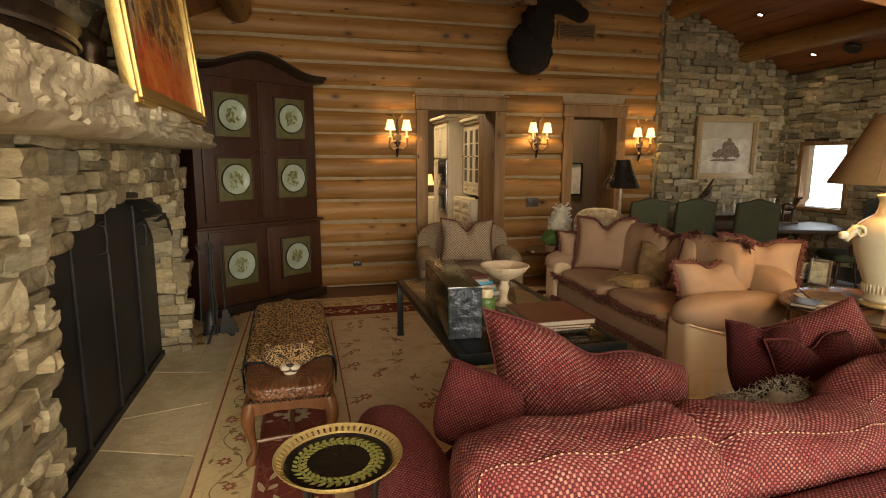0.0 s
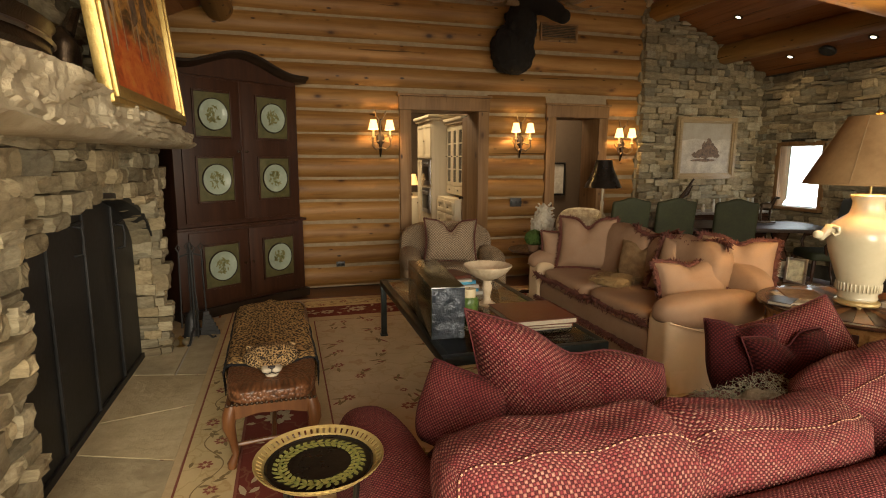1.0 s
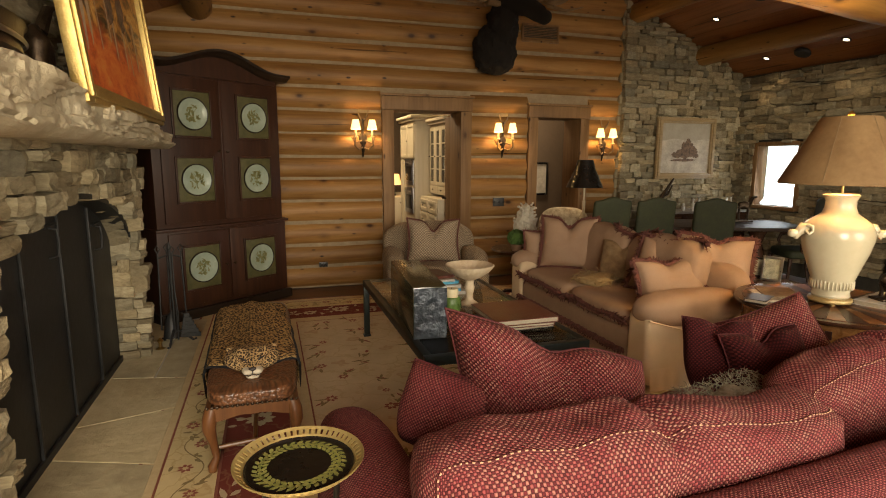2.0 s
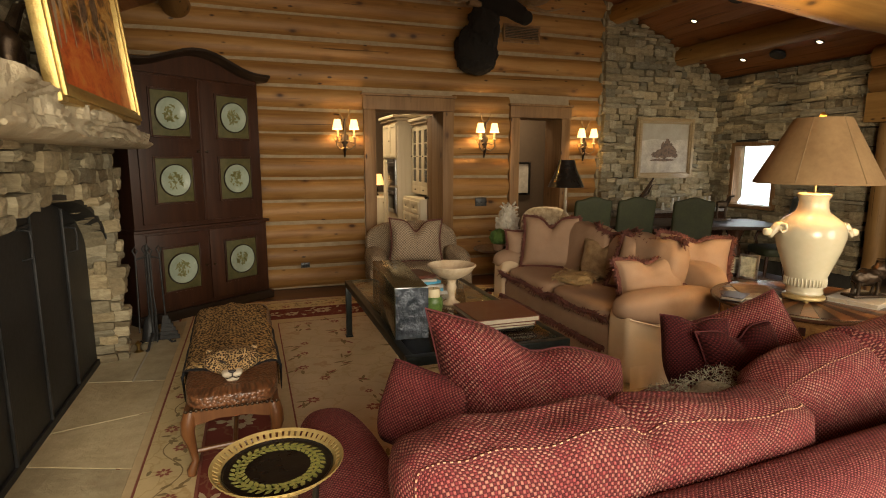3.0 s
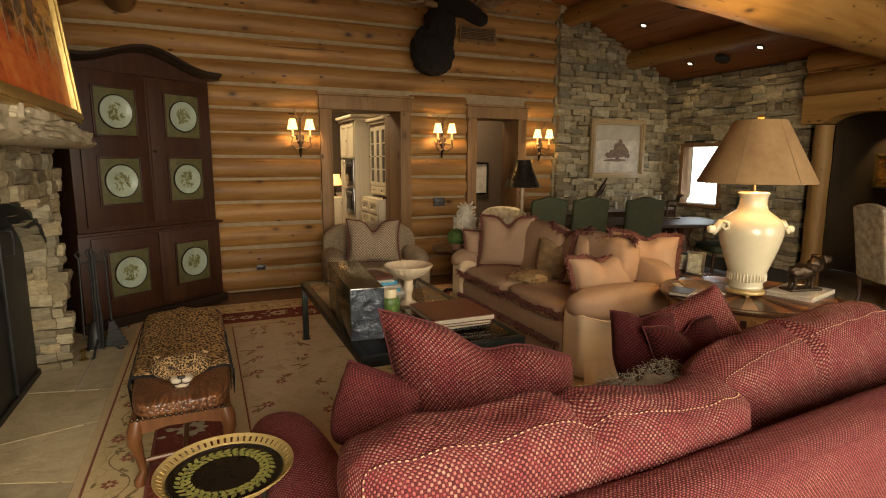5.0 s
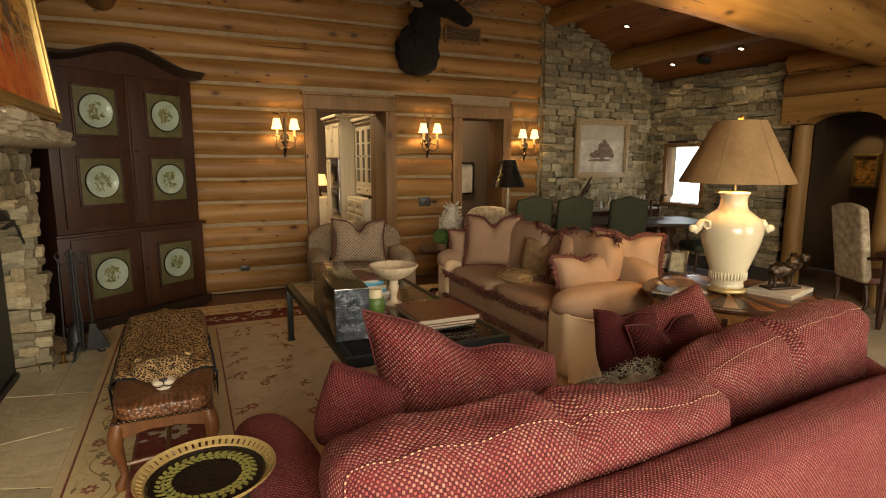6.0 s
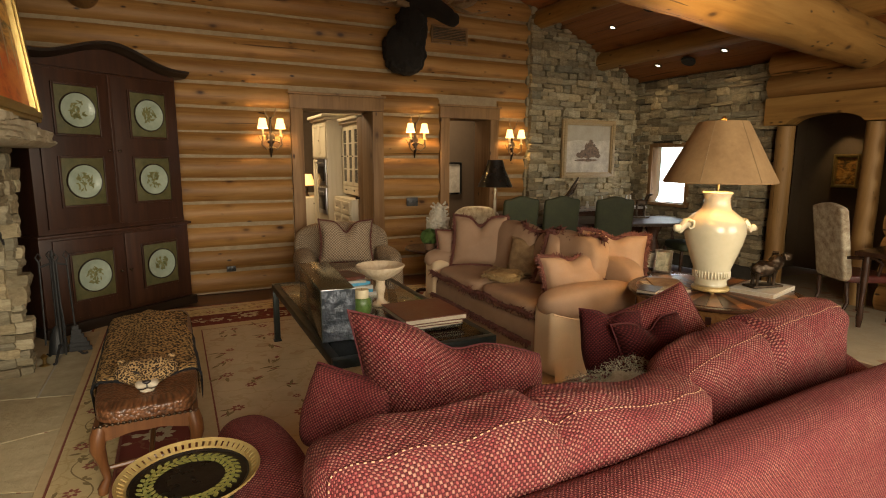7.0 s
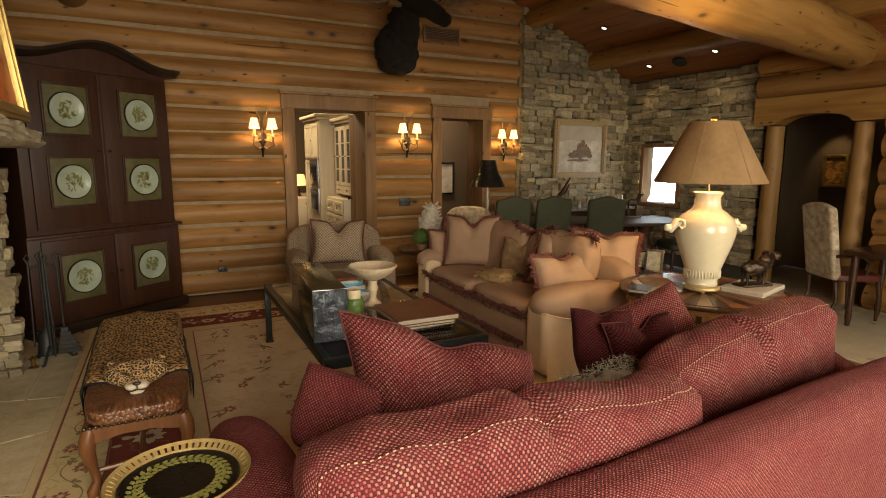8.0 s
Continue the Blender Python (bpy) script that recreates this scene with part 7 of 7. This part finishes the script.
for k in range(9):
    x = -0.55 + k * 0.15
    h = rr.uniform(0.08, 0.18)
    bm = B()
    lathe(bm, [(0, 0), (0.026, 0), (0.028, h * .5), (0.014, h * .7), (0.016, h), (0.010, h), (0, h * .95)], 12)
    solid("decanter", bm, surf("pale crystal", (0.35, 0.33, 0.28), (0.6, 0.58, 0.5), 20, 0.15), pose(5.95 + x, 6.42 + rr.uniform(-.05, .1), 0.8785), "small pale crystal decanter on the sideboard", "decanter", "", "decanters")
bm = B()
rr = random.Random(52)
tube(bm, [(-0.16, 0, 0.02), (-0.06, 0, 0.16), (0.05, 0.0, 0.30), (0.16, 0, 0.46)], [0.03, 0.035, 0.026, 0.012], 8)
tube(bm, [(-0.02, 0, 0.2), (0.1, 0.03, 0.24), (0.16, 0.02, 0.36)], [0.022, 0.018, 0.01], 8)
tube(bm, [(-0.1, 0, 0.1), (0.02, -0.03, 0.08), (0.06, -0.02, 0.0)], [0.02, 0.018, 0.016], 8)
box(bm, (0, 0, 0.01), (0.36, 0.12, 0.02), 0.004)
solid("bronze_sculpture", bm, BRONZE, pose(5.35, 6.46, 0.8785), "dark angular bronze sculpture on the sideboard", "sculpture")
bm = B()
soft(bm, (0.16, 0.06, 0.10), 2.4, 10, (0, 0, 0.2), wobble(0.012, 20, 2))
tube(bm, [(0.06, 0, 0.22), (0.10, 0, 0.30), (0.15, 0, 0.31)], [0.03, 0.022, 0.014], 8)
for x in (-0.06, 0.05):
    for y in (-0.015, 0.015):
        tube(bm, [(x, y, 0.18), (x, y, 0.0)], 0.008, 6)
box(bm, (0, 0, -0.005), (0.22, 0.09, 0.02), 0.003)
solid("bronze_sculpture", bm, BRONZE, DT @ pose(0.55, 0.1, 0.828), "small bronze animal figure on the dining table", "figurine")

# ---- figured chair and writing table by the arch ----
rc = thing("side_chair", pose(6.12, 3.15, 0.006, 0, 0, -118), "high-backed cream figured chair with a dark red seat", "chair")
bm = B()
soft(bm, (0.46, 0.09, 0.74), 7, 20, (0, -0.05, 0.78), lambda p, q: q + Vector((0, -0.06 * p.z, 0.03 * math.cos(p.x * 2) * (p.z > 0) * p.z)), r=0.03)
part("backrest", bm, PATT, rc, "cream figured back")
bm = B()
soft(bm, (0.50, 0.48, 0.09), 6, 10, (0, 0.22, 0.44))
part("seat", bm, surf("dark red leather", (0.06, 0.012, 0.008), (0.11, 0.025, 0.016), 8, 0.35), rc, "dark red leather seat")
for x in (-0.21, 0.21):
    for y in (0.0, 0.42):
        bm = B()
        tube(bm, [(x, y, 0.40), (x * 1.05, y + 0.02, 0.2), (x, y + (0.02 if y else -0.06), 0.0)], [0.024, 0.018, 0.015], 8)
        part("leg", bm, DARKW, rc)
    bm = B()
    tube(bm, [(x * 1.15, -0.04, 0.66), (x * 1.2, 0.2, 0.66), (x * 1.15, 0.30, 0.60), (x * 1.1, 0.28, 0.47)], [0.016, 0.022, 0.018, 0.014], 8)
    part("arm", bm, DARKW, rc)
wt = thing("writing_table", pose(6.30, 2.30, 0.006, 0, 0, 5), "dark wooden writing table on turned legs", "table")
bm = B()
span(bm, -0.35, 0.45, -0.6, 0.6, 0.70, 0.745, 0.008)
part("tabletop", bm, DARKW, wt)
for x in (-0.28, 0.38):
    for y in (-0.52, 0.52):
        bm = B()
        lathe(bm, [(0, 0), (0.02, 0), (0.03, 0.1), (0.02, 0.3), (0.035, 0.5), (0.03, 0.699), (0, 0.699)], 12, (x, y, 0))
        part("leg", bm, DARKW, wt)

# ---- on the log wall: sconces, trophy, vent, plates ----
sc = thing("wall_sconce", pose(1.165, WALL_Y - 0.145, 1.62), "two-light antler and bronze wall sconce with lit cream shades", "sconce", "wall sconces")
bm = B()
tube(bm, [(0, 0.02, 0.0), (0, -0.01, 0.1), (0, 0.0, 0.3), (0, -0.01, 0.46)], [0.008, 0.022, 0.018, 0.012], 10)
soft(bm, (0.10, 0.04, 0.14), 2.5, 6, (0, 0.0, 0.22))
part("backplate", bm, BRONZE, sc, "bronze stem")
for s in (-1, 1):
    bm = B()
    tube(bm, [(0, -0.01, 0.12), (s * 0.06, -0.06, 0.09), (s * 0.115, -0.09, 0.14), (s * 0.10, -0.09, 0.24)], [0.011, 0.012, 0.010, 0.009], 8)
    arm_ob = part("arm", bm, ANTL, sc, "antler arm")
    for pts, rad in (([(s * 0.02, -0.02, 0.2), (s * 0.10, -0.04, 0.17), (s * 0.15, -0.05, 0.24)], [0.010, 0.009, 0.003]), ([(0, 0, 0.42), (s * 0.05, -0.02, 0.50), (s * 0.07, -0.03, 0.58)], [0.012, 0.009, 0.003])):
        bm = B()
        tube(bm, pts, rad, 6)
        part("tine", bm, ANTL, sc, "antler tine")
    bm = B()
    lathe(bm, [(0, 0.235), (0.024, 0.235), (0.026, 0.245), (0.013, 0.25), (0.013, 0.32), (0, 0.32)], 12, (s * 0.10, -0.09, 0))
    part("candle_tube", bm, WAX, arm_ob, "cream candle tube")
    bm = B()
    lathe(bm, [(0.062, 0.325), (0.036, 0.445), (0.034, 0.445), (0.060, 0.325), (0.062, 0.325)], 24, (s * 0.10, -0.09, 0), caps=False)
    part("shade", bm, SHADE_ON, arm_ob, "glowing cream shade")
SCX = (1.165, 3.03, 4.57)
for x in SCX[1:]:
    copy_thing(sc, pose(x, WALL_Y - 0.145, 1.62 if x < 4 else 1.58))
for x in SCX:
    for s in (-1, 1):
        lamp("sconce_light", "POINT", pose(x + s * 0.10, WALL_Y - 0.235, 1.99 if x < 4 else 1.95), 4.2, (1.0, 0.60, 0.24), 0.025)

def shag(amount, seed):
    return lambda p, q: q + Vector([noise.noise(q * 13 + Vector((i * 5 + seed, 0, 0))) * amount + noise.noise(q * 31 + Vector((i * 3, seed, 0))) * amount * 0.5 for i in range(3)])


trophy = thing("moose_trophy", pose(2.91, WALL_Y - 0.15, 2.66), "dark mounted moose head with palmate antlers on the log wall", "trophy mount")
bm = B()
soft(bm, (0.54, 0.46, 0.60), 2.2, 18, (-0.10, -0.20, 0.29), shag(0.03, 0))
soft(bm, (0.36, 0.44, 0.62), 2.3, 16, (-0.04, -0.28, 0.56), shag(0.03, 4))
part("neck", bm, FUR, trophy)
bm = B()
tube(bm, [(-0.06, -0.34, 0.80), (0.08, -0.44, 0.80), (0.20, -0.54, 0.73), (0.30, -0.60, 0.65), (0.36, -0.63, 0.59)], [0.13, 0.140, 0.110, 0.100, 0.070], 14)
soft(bm, (0.16, 0.17, 0.16), 2.4, 10, (0.345, -0.63, 0.61), shag(0.01, 8))
part("head", bm, FUR, trophy)
for s in (-1, 1):
    bm = B()
    soft(bm, (0.07, 0.05, 0.22), 2.3, 8, (0.0 + s * 0.17, -0.36, 0.90), lambda p, q: Matrix.Rotation(radians(s * 48), 3, "Y") @ q)
    part("ear", bm, FUR, trophy)
    bm = B()
    tube(bm, [(0.02 + s * 0.06, -0.38, 0.86), (0.03 + s * 0.20, -0.40, 0.88), (0.04 + s * 0.36, -0.44, 0.88)], [0.035, 0.036, 0.045], 10)
    soft(bm, (0.50, 0.30, 0.045), 2.8, 14, (0.04 + s * 0.56, -0.48, 0.93), lambda p, q: Matrix.Rotation(radians(-s * 14), 3, "Y") @ (q + Vector((0, 0, 0.07 * p.x * p.x + 0.05 * p.y * p.y))))
    for k in range(6):
        x = 0.04 + s * (0.36 + 0.085 * k)
        tube(bm, [(x, -0.60, 0.91 + 0.02 * k), (x + s * 0.05, -0.72, 0.90 + 0.025 * k), (x + s * 0.09, -0.79, 0.97 + 0.03 * k)], [0.022, 0.016, 0.004], 7)
    tube(bm, [(0.04 + s * 0.40, -0.52, 0.88), (0.04 + s * 0.58, -0.64, 0.80), (0.04 + s * 0.80, -0.68, 0.85)], [0.024, 0.018, 0.005], 7)
    for v in bm.verts:
        v.co.z -= 0.10
    part("antler", bm, ANTL, trophy, "broad palmate antler")

vent = thing("air_vent", pose(3.54, WALL_Y - 0.165, 3.235), "brown louvred wooden air vent", "vent")
bm = B()
for s in ((-0.27, 0.27, -0.115, -0.09), (-0.27, 0.27, 0.09, 0.115), (-0.27, -0.245, -0.09, 0.09), (0.245, 0.27, -0.09, 0.09)):
    span(bm, s[0], s[1], 0, 0.05, s[2], s[3], 0.004)
part("frame", bm, TRIM, vent)
bm = B()
span(bm, -0.246, 0.246, 0.03, 0.05, -0.091, 0.091)
part("backing", bm, MORTAR, vent, "dark duct")
for k in range(9):
    bm = B()
    box(bm, (0, 0.016, -0.08 + k * 0.02), (0.49, 0.022, 0.004), 0, 1, Matrix.Rotation(radians(30), 3, "X"))
    part("slat", bm, TRIM, vent, smooth=False)


def plate(name, x, z, w, h, label, holes):
    ob = thing(name, pose(x, WALL_Y - 0.152, z), label, name.replace("_", " "))
    bm = B()
    span(bm, -w / 2, w / 2, -0.006, 0.012, -h / 2, h / 2, 0.003)
    part("cover_plate", bm, surf("dark bronze plate", (0.03, 0.03, 0.03), (0.06, 0.055, 0.05), 20, 0.4, 0.4), ob)
    for k in range(holes):
        bm = B()
        xx = (k - (holes - 1) / 2) * w * 0.42
        span(bm, xx - 0.016, xx + 0.016, -0.009, -0.0055, -0.018, 0.018, 0.002)
        part("socket" if "outlet" in name else "toggle", bm, BLACKL, ob)


plate("wall_outlet", 0.64, 0.298, 0.105, 0.062, "dark metal double outlet on the log wall", 2)
plate("light_switch", 2.985, 1.028, 0.16, 0.115, "dark metal three-way switch plate", 3)


def picture(name, m, w, h, fw, frame_m, canvas_m, label, depth=0.05):
    ob = thing(name, m, label, "painting")
    for s in ((-w / 2, -w / 2 + fw, -h / 2, h / 2), (w / 2 - fw, w / 2, -h / 2, h / 2), (-w / 2 + fw, w / 2 - fw, -h / 2, -h / 2 + fw), (-w / 2 + fw, w / 2 - fw, h / 2 - fw, h / 2)):
        bm = B()
        span(bm, s[0], s[1], -depth, 0, s[2], s[3], 0.010)
        tall = s[3] - s[2] > s[1] - s[0]
        i = fw * 0.28
        if tall:
            span(bm, s[0] + i, s[1] - i, -depth - 0.014, -depth + 0.008, s[2] + i, s[3] - i, 0.006)
        else:
            span(bm, s[0] - i, s[1] + i, -depth - 0.014, -depth + 0.008, s[2] + i, s[3] - i, 0.006)
        part("frame", bm, frame_m, ob)
    bm = B()
    span(bm, -w / 2 + fw, w / 2 - fw, -depth * 0.45, -0.004, -h / 2 + fw, h / 2 - fw)
    part("canvas", bm, canvas_m, ob, smooth=False)
    return ob


def blot(ob, pts, y, material, name="paint_shape"):
    bm = B()
    bm.faces.new([bm.verts.new((x, y, z)) for x, z in pts])
    part(name, bm, material, ob, smooth=False)


snow = picture("painting", pose(5.90, 6.745, 1.765), 1.03, 0.88, 0.085, WOODFR, SNOW, "wide-framed pale painting with a dark central group on the stone wall")
rr = random.Random(61)
for cx, cz, a, b in ((0.0, -0.07, 0.19, 0.085), (0.04, 0.01, 0.12, 0.09), (0.05, 0.09, 0.045, 0.06), (0.13, -0.04, 0.09, 0.085), (-0.15, -0.10, 0.09, 0.05), (-0.04, -0.17, 0.24, 0.022), (-0.02, 0.03, 0.05, 0.07), (0.19, -0.10, 0.06, 0.04)):
    blot(snow, [(cx + a * math.cos(t * 0.2618) * rr.uniform(.7, 1.15), cz + b * math.sin(t * 0.2618) * rr.uniform(.7, 1.15)) for t in range(24)], -0.0235 - 0.0005 * rr.random(), PDARK)
blot(snow, [(-0.46, 0.36), (-0.46, 0.10), (-0.2, 0.14), (0.1, 0.11), (0.46, 0.15), (0.46, 0.36)], -0.0229, surf("painted pale sky", (0.30, 0.255, 0.185), (0.42, 0.37, 0.28), 5, 0.7))

# ---- on the mantel ----
PM = Matrix.Translation((FX + 0.215, 3.63, 2.47)) @ pose(0, 0, 0, 0, 0, 90) @ pose(0, 0, 0, -6, 0, 0)
art = picture("painting", PM, 1.80, 1.30, 0.090, GILT, OILP, "large gilt-framed red and orange oil painting leaning over the mantel", 0.06)
rr = random.Random(62)
for k in range(9):
    x, z = -0.66 + 0.165 * k + rr.uniform(-.04, .04), rr.uniform(-0.42, -0.26)
    blot(art, [(x, z), (x + 0.02, z + 0.01), (x + 0.035 + rr.uniform(-.03, .05), z + 0.30), (x + 0.005, z + 0.30)], -0.0285, surf("painted pale stroke", (0.30, 0.20, 0.12), (0.5, 0.38, 0.25), 30, 0.5) if k == 0 else bpy.data.materials["painted pale stroke"])
for k in range(5):
    cx, cz = -0.55 + 0.26 * k, rr.uniform(-0.05, 0.25)
    blot(art, [(cx + 0.10 * math.cos(t * .698) * rr.uniform(.6, 1.1), cz + 0.17 * math.sin(t * .698) * rr.uniform(.6, 1.1)) for t in range(9)], -0.0290 - 0.0003 * k, PDARK)

planter = thing("bronze_planter", pose(-0.88, 2.15, 1.925, 0, 0, 4), "dark bronze oval planter with banded rim and twisted branches", "planter")
bm = B()
lathe(bm, [(0, 0), (0.13, 0), (0.145, 0.02), (0.14, 0.05), (0.15, 0.11), (0.16, 0.12), (0.15, 0.128), (0.12, 0.12), (0, 0.10)], 40, squash=2.6)
part("bowl", bm, BRONZE, planter)
bm = B()
lathe(bm, [(0.151, 0.05), (0.158, 0.06), (0.151, 0.07), (0.151, 0.05)], 40, squash=2.6, caps=False)
part("band", bm, STEEL, planter, "bright metal band")
bm = B()
rr = random.Random(63)
for k in range(16):
    p = Vector((rr.uniform(-.08, .08), rr.uniform(-.3, .3), 0.10))
    pts = [p]
    for j in range(4):
        p = p + Vector((rr.uniform(-.05, .05), rr.uniform(-.09, .12), rr.uniform(0.0, 0.10)))
        pts.append(p)
    tube(bm, pts, [0.016, 0.015, 0.012, 0.009, 0.004], 6)
part("branch_cluster", bm, BRONZE, planter, "dark twisted branches")
bm = B()
soft(bm, (0.10, 0.16, 0.22), 2.2, 8, (0, 0, 0.11), wobble(0.02, 14, 3))
tube(bm, [(0, 0.03, 0.2), (0.02, 0.08, 0.3), (0.03, 0.13, 0.32)], [0.03, 0.022, 0.012], 8)
solid("bronze_sculpture", bm, BRONZE, pose(-0.86, 2.78, 1.915), "small dark bronze figure on the mantel", "sculpture")

# ---- ceiling fittings ----
for x, y in ((5.67, 6.07), (6.64, 6.14), (6.59, 5.0)):
    dl = thing("downlight", Matrix.Translation((x, y, roof_z(x) - 0.004)) @ pose(0, 0, 0, 0, math.degrees(math.atan(FALL)), 0), "small recessed downlight in the board ceiling", "downlight", "recessed downlights")
    bm = B()
    lathe(bm, [(0.035, -0.004), (0.052, -0.004), (0.054, 0.002), (0.035, 0.004), (0.035, -0.004)], 24, caps=False)
    part("trim_ring", bm, BRONZE, dl)
    bm = B()
    lathe(bm, [(0, -0.001), (0.034, -0.001), (0.034, 0.003), (0, 0.003)], 20)
    part("lens", bm, glow("lit downlight", (1.0, 0.85, 0.6), 2.2), dl, "lit lens")
    lamp("downlight_beam", "SPOT", pose(x, y, roof_z(x) - 0.03), 6, (1.0, 0.74, 0.42), 0.05, spot=110)
for x, y, z in ((6.63, 5.58, None), (5.48, 5.22, None)):
    bm = B()
    lathe(bm, [(0, -0.05), (0.09, -0.05), (0.10, -0.03), (0.085, 0.0), (0, 0.0)], 24)
    zz = roof_z(x) - 0.005 if z is None else z
    solid("ceiling_speaker", bm, IRON, Matrix.Translation((x, y, zz)) @ pose(0, 0, 0, 0, math.degrees(math.atan(FALL)) if z is None else 0, 0), "round black ceiling fitting", "ceiling fitting")

# ---- kitchen seen through the doorway ----


def cabinet(name, y0, y1, z0, z1, x, depth, doors, label, glass=False, knobs=True):
    ob = thing(name, pose(x, y0, 0), label, "cabinet", "kitchen cabinets")
    w = y1 - y0
    bm = B()
    span(bm, 0, depth, 0, w, z0, z1, 0.004)
    part("body", bm, CREAMC, ob)
    if z1 > 2:
        bm = B()
        span(bm, -0.05, depth, -0.04, w + 0.02, z1 + 0.001, z1 + 0.04, 0.01)
        span(bm, -0.09, depth, -0.07, w + 0.02, z1 + 0.041, z1 + 0.09, 0.02)
        part("cornice", bm, CREAMC, ob)
    for k, (a, b, c, d) in enumerate(doors):
        bm = B()
        f = 0.055
        for s in ((a, a + f, c, d), (b - f, b, c, d), (a + f, b - f, c, c + f), (a + f, b - f, d - f, d)):
            span(bm, -0.022, -0.001, s[0], s[1], s[2], s[3], 0.003)
        door = part("door" if d - c > 0.3 else "drawer", bm, CREAMC, ob)
        bm = B()
        span(bm, -0.010, -0.001, a + f, b - f, c + f, d - f)
        part("pane" if glass and d - c > 0.5 else "panel", bm, surf("dark cabinet glass", (0.05, 0.04, 0.03), (0.09, 0.07, 0.05), 4, 0.08) if glass and d - c > 0.5 else CREAMC, door)
        if glass and d - c > 0.5:
            for j in range(1, 4):
                bm = B()
                zz = c + f + (d - c - 2 * f) * j / 4
                span(bm, -0.018, -0.0095, a + f, b - f, zz - 0.008, zz + 0.008)
                part("glazing_bar", bm, CREAMC, door)
        bm = B()
        soft(bm, (0.022, 0.022, 0.022), 2, 4, (-0.034, (a + b) / 2 if d - c < 0.3 else b - 0.03, (c + d) / 2))
        part("knob", bm, BRONZE, door, "dark knob")
    return ob


cabinet("hutch", 7.62, 8.52, 1.06, 2.12, 2.52, 0.42, [(0.03, 0.30, 1.20, 2.08), (0.31, 0.58, 1.20, 2.08), (0.59, 0.87, 1.20, 2.08), (0.03, 0.44, 1.075, 1.19), (0.45, 0.87, 1.075, 1.19)], "cream glazed hutch above drawers", True)
cabinet("base_cabinet", 7.60, 8.52, 0.0, 1.02, 2.36, 0.58, [(0.03, 0.44, 0.80, 0.98), (0.46, 0.88, 0.80, 0.98), (0.03, 0.44, 0.58, 0.78), (0.46, 0.88, 0.58, 0.78), (0.03, 0.44, 0.1, 0.56), (0.46, 0.88, 0.1, 0.56)], "cream base cabinet with drawers")
cabinet("tall_cabinet", 8.56, 9.50, 0.0, 2.20, 2.28, 0.66, [(0.03, 0.46, 1.62, 2.16), (0.48, 0.91, 1.62, 2.16), (0.66, 0.91, 0.1, 1.58)], "tall cream oven cabinet with moulded cornice")
oven = thing("wall_oven", pose(2.255, 8.88, 0), "stainless double wall oven with dark glass", "oven")
for z0 in (0.72, 1.18):
    bm = B()
    span(bm, 0, 0.02, -0.27, 0.27, z0, z0 + 0.42, 0.004)
    door = part("oven_door", bm, STEEL, oven)
    bm = B()
    span(bm, -0.006, -0.0005, -0.19, 0.19, z0 + 0.07, z0 + 0.30, 0.002)
    part("oven_window", bm, BLACKL, door, "dark oven glass")
    bm = B()
    tube(bm, [(-0.03, -0.22, z0 + 0.355), (-0.03, 0.22, z0 + 0.355)], 0.009, 8)
    part("handle", bm, STEEL, door)
cabinet("base_cabinet", 9.60, 11.3, 0.0, 0.92, 2.05, 0.62, [(0.03, 0.5, 0.1, 0.86), (0.55, 1.0, 0.1, 0.86), (1.05, 1.6, 0.1, 0.86)], "cream base cabinet beside the ovens")
kl = thing("table_lamp", pose(2.28, 10.2, 0.921), "small lit orange lamp on the kitchen counter", "lamp")
bm = B()
lathe(bm, [(0, 0), (0.06, 0), (0.03, 0.05), (0.05, 0.12), (0.02, 0.2), (0, 0.2)], 16)
part("base", bm, BRONZE, kl)
bm = B()
lathe(bm, [(0.16, 0.2), (0.11, 0.40), (0.106, 0.40), (0.156, 0.2), (0.16, 0.2)], 24, caps=False)
part("shade", bm, glow("lit orange shade", (1.0, 0.45, 0.10), 1.3), kl, "glowing orange shade")
bm = B()
tube(bm, [(1.30, 9.9, 0), (1.32, 9.9, 1.5), (1.3, 9.9, 3.3)], [0.16, 0.15, 0.14], 16)
solid("log_post", bm, LOG_Z, Matrix(), "orange-brown peeled log post in the kitchen", "post", "structure")
pl = thing("kitchen_door", pose(2.47, 7.30, 0, 0, 0, 90), "brown wooden door standing open into the kitchen", "door")
bm = B()
span(bm, 0.0, 0.24, -0.02, 0.02, 0.01, 2.17, 0.004)
part("door_leaf", bm, TRIM, pl)
bm = B()
lathe(bm, [(0, 0), (0.02, 0), (0.012, 0.02), (0.022, 0.05), (0, 0.06)], 12)
for v in bm.verts:
    v.co = Vector((0.19 + v.co.x, 0.02 + v.co.z, 1.05 + v.co.y))
part("door_handle", bm, BRONZE, pl)
picture("framed_print", pose(4.80, 9.19, 1.25), 0.36, 0.60, 0.035, BLACKL, SNOW, "narrow black-framed print in the passage", 0.03)
hp = picture("framed_print", pose(8.58, 4.44, 1.46, 0, 0, -90), 0.35, 0.47, 0.05, GILT, OILP, "small gilt-framed dark painting in the entry hall", 0.04)
lamp("picture_light", "SPOT", look((8.25, 4.44, 2.15), (8.55, 4.44, 1.5)), 8, (1.0, 0.72, 0.36), 0.03, spot=70)
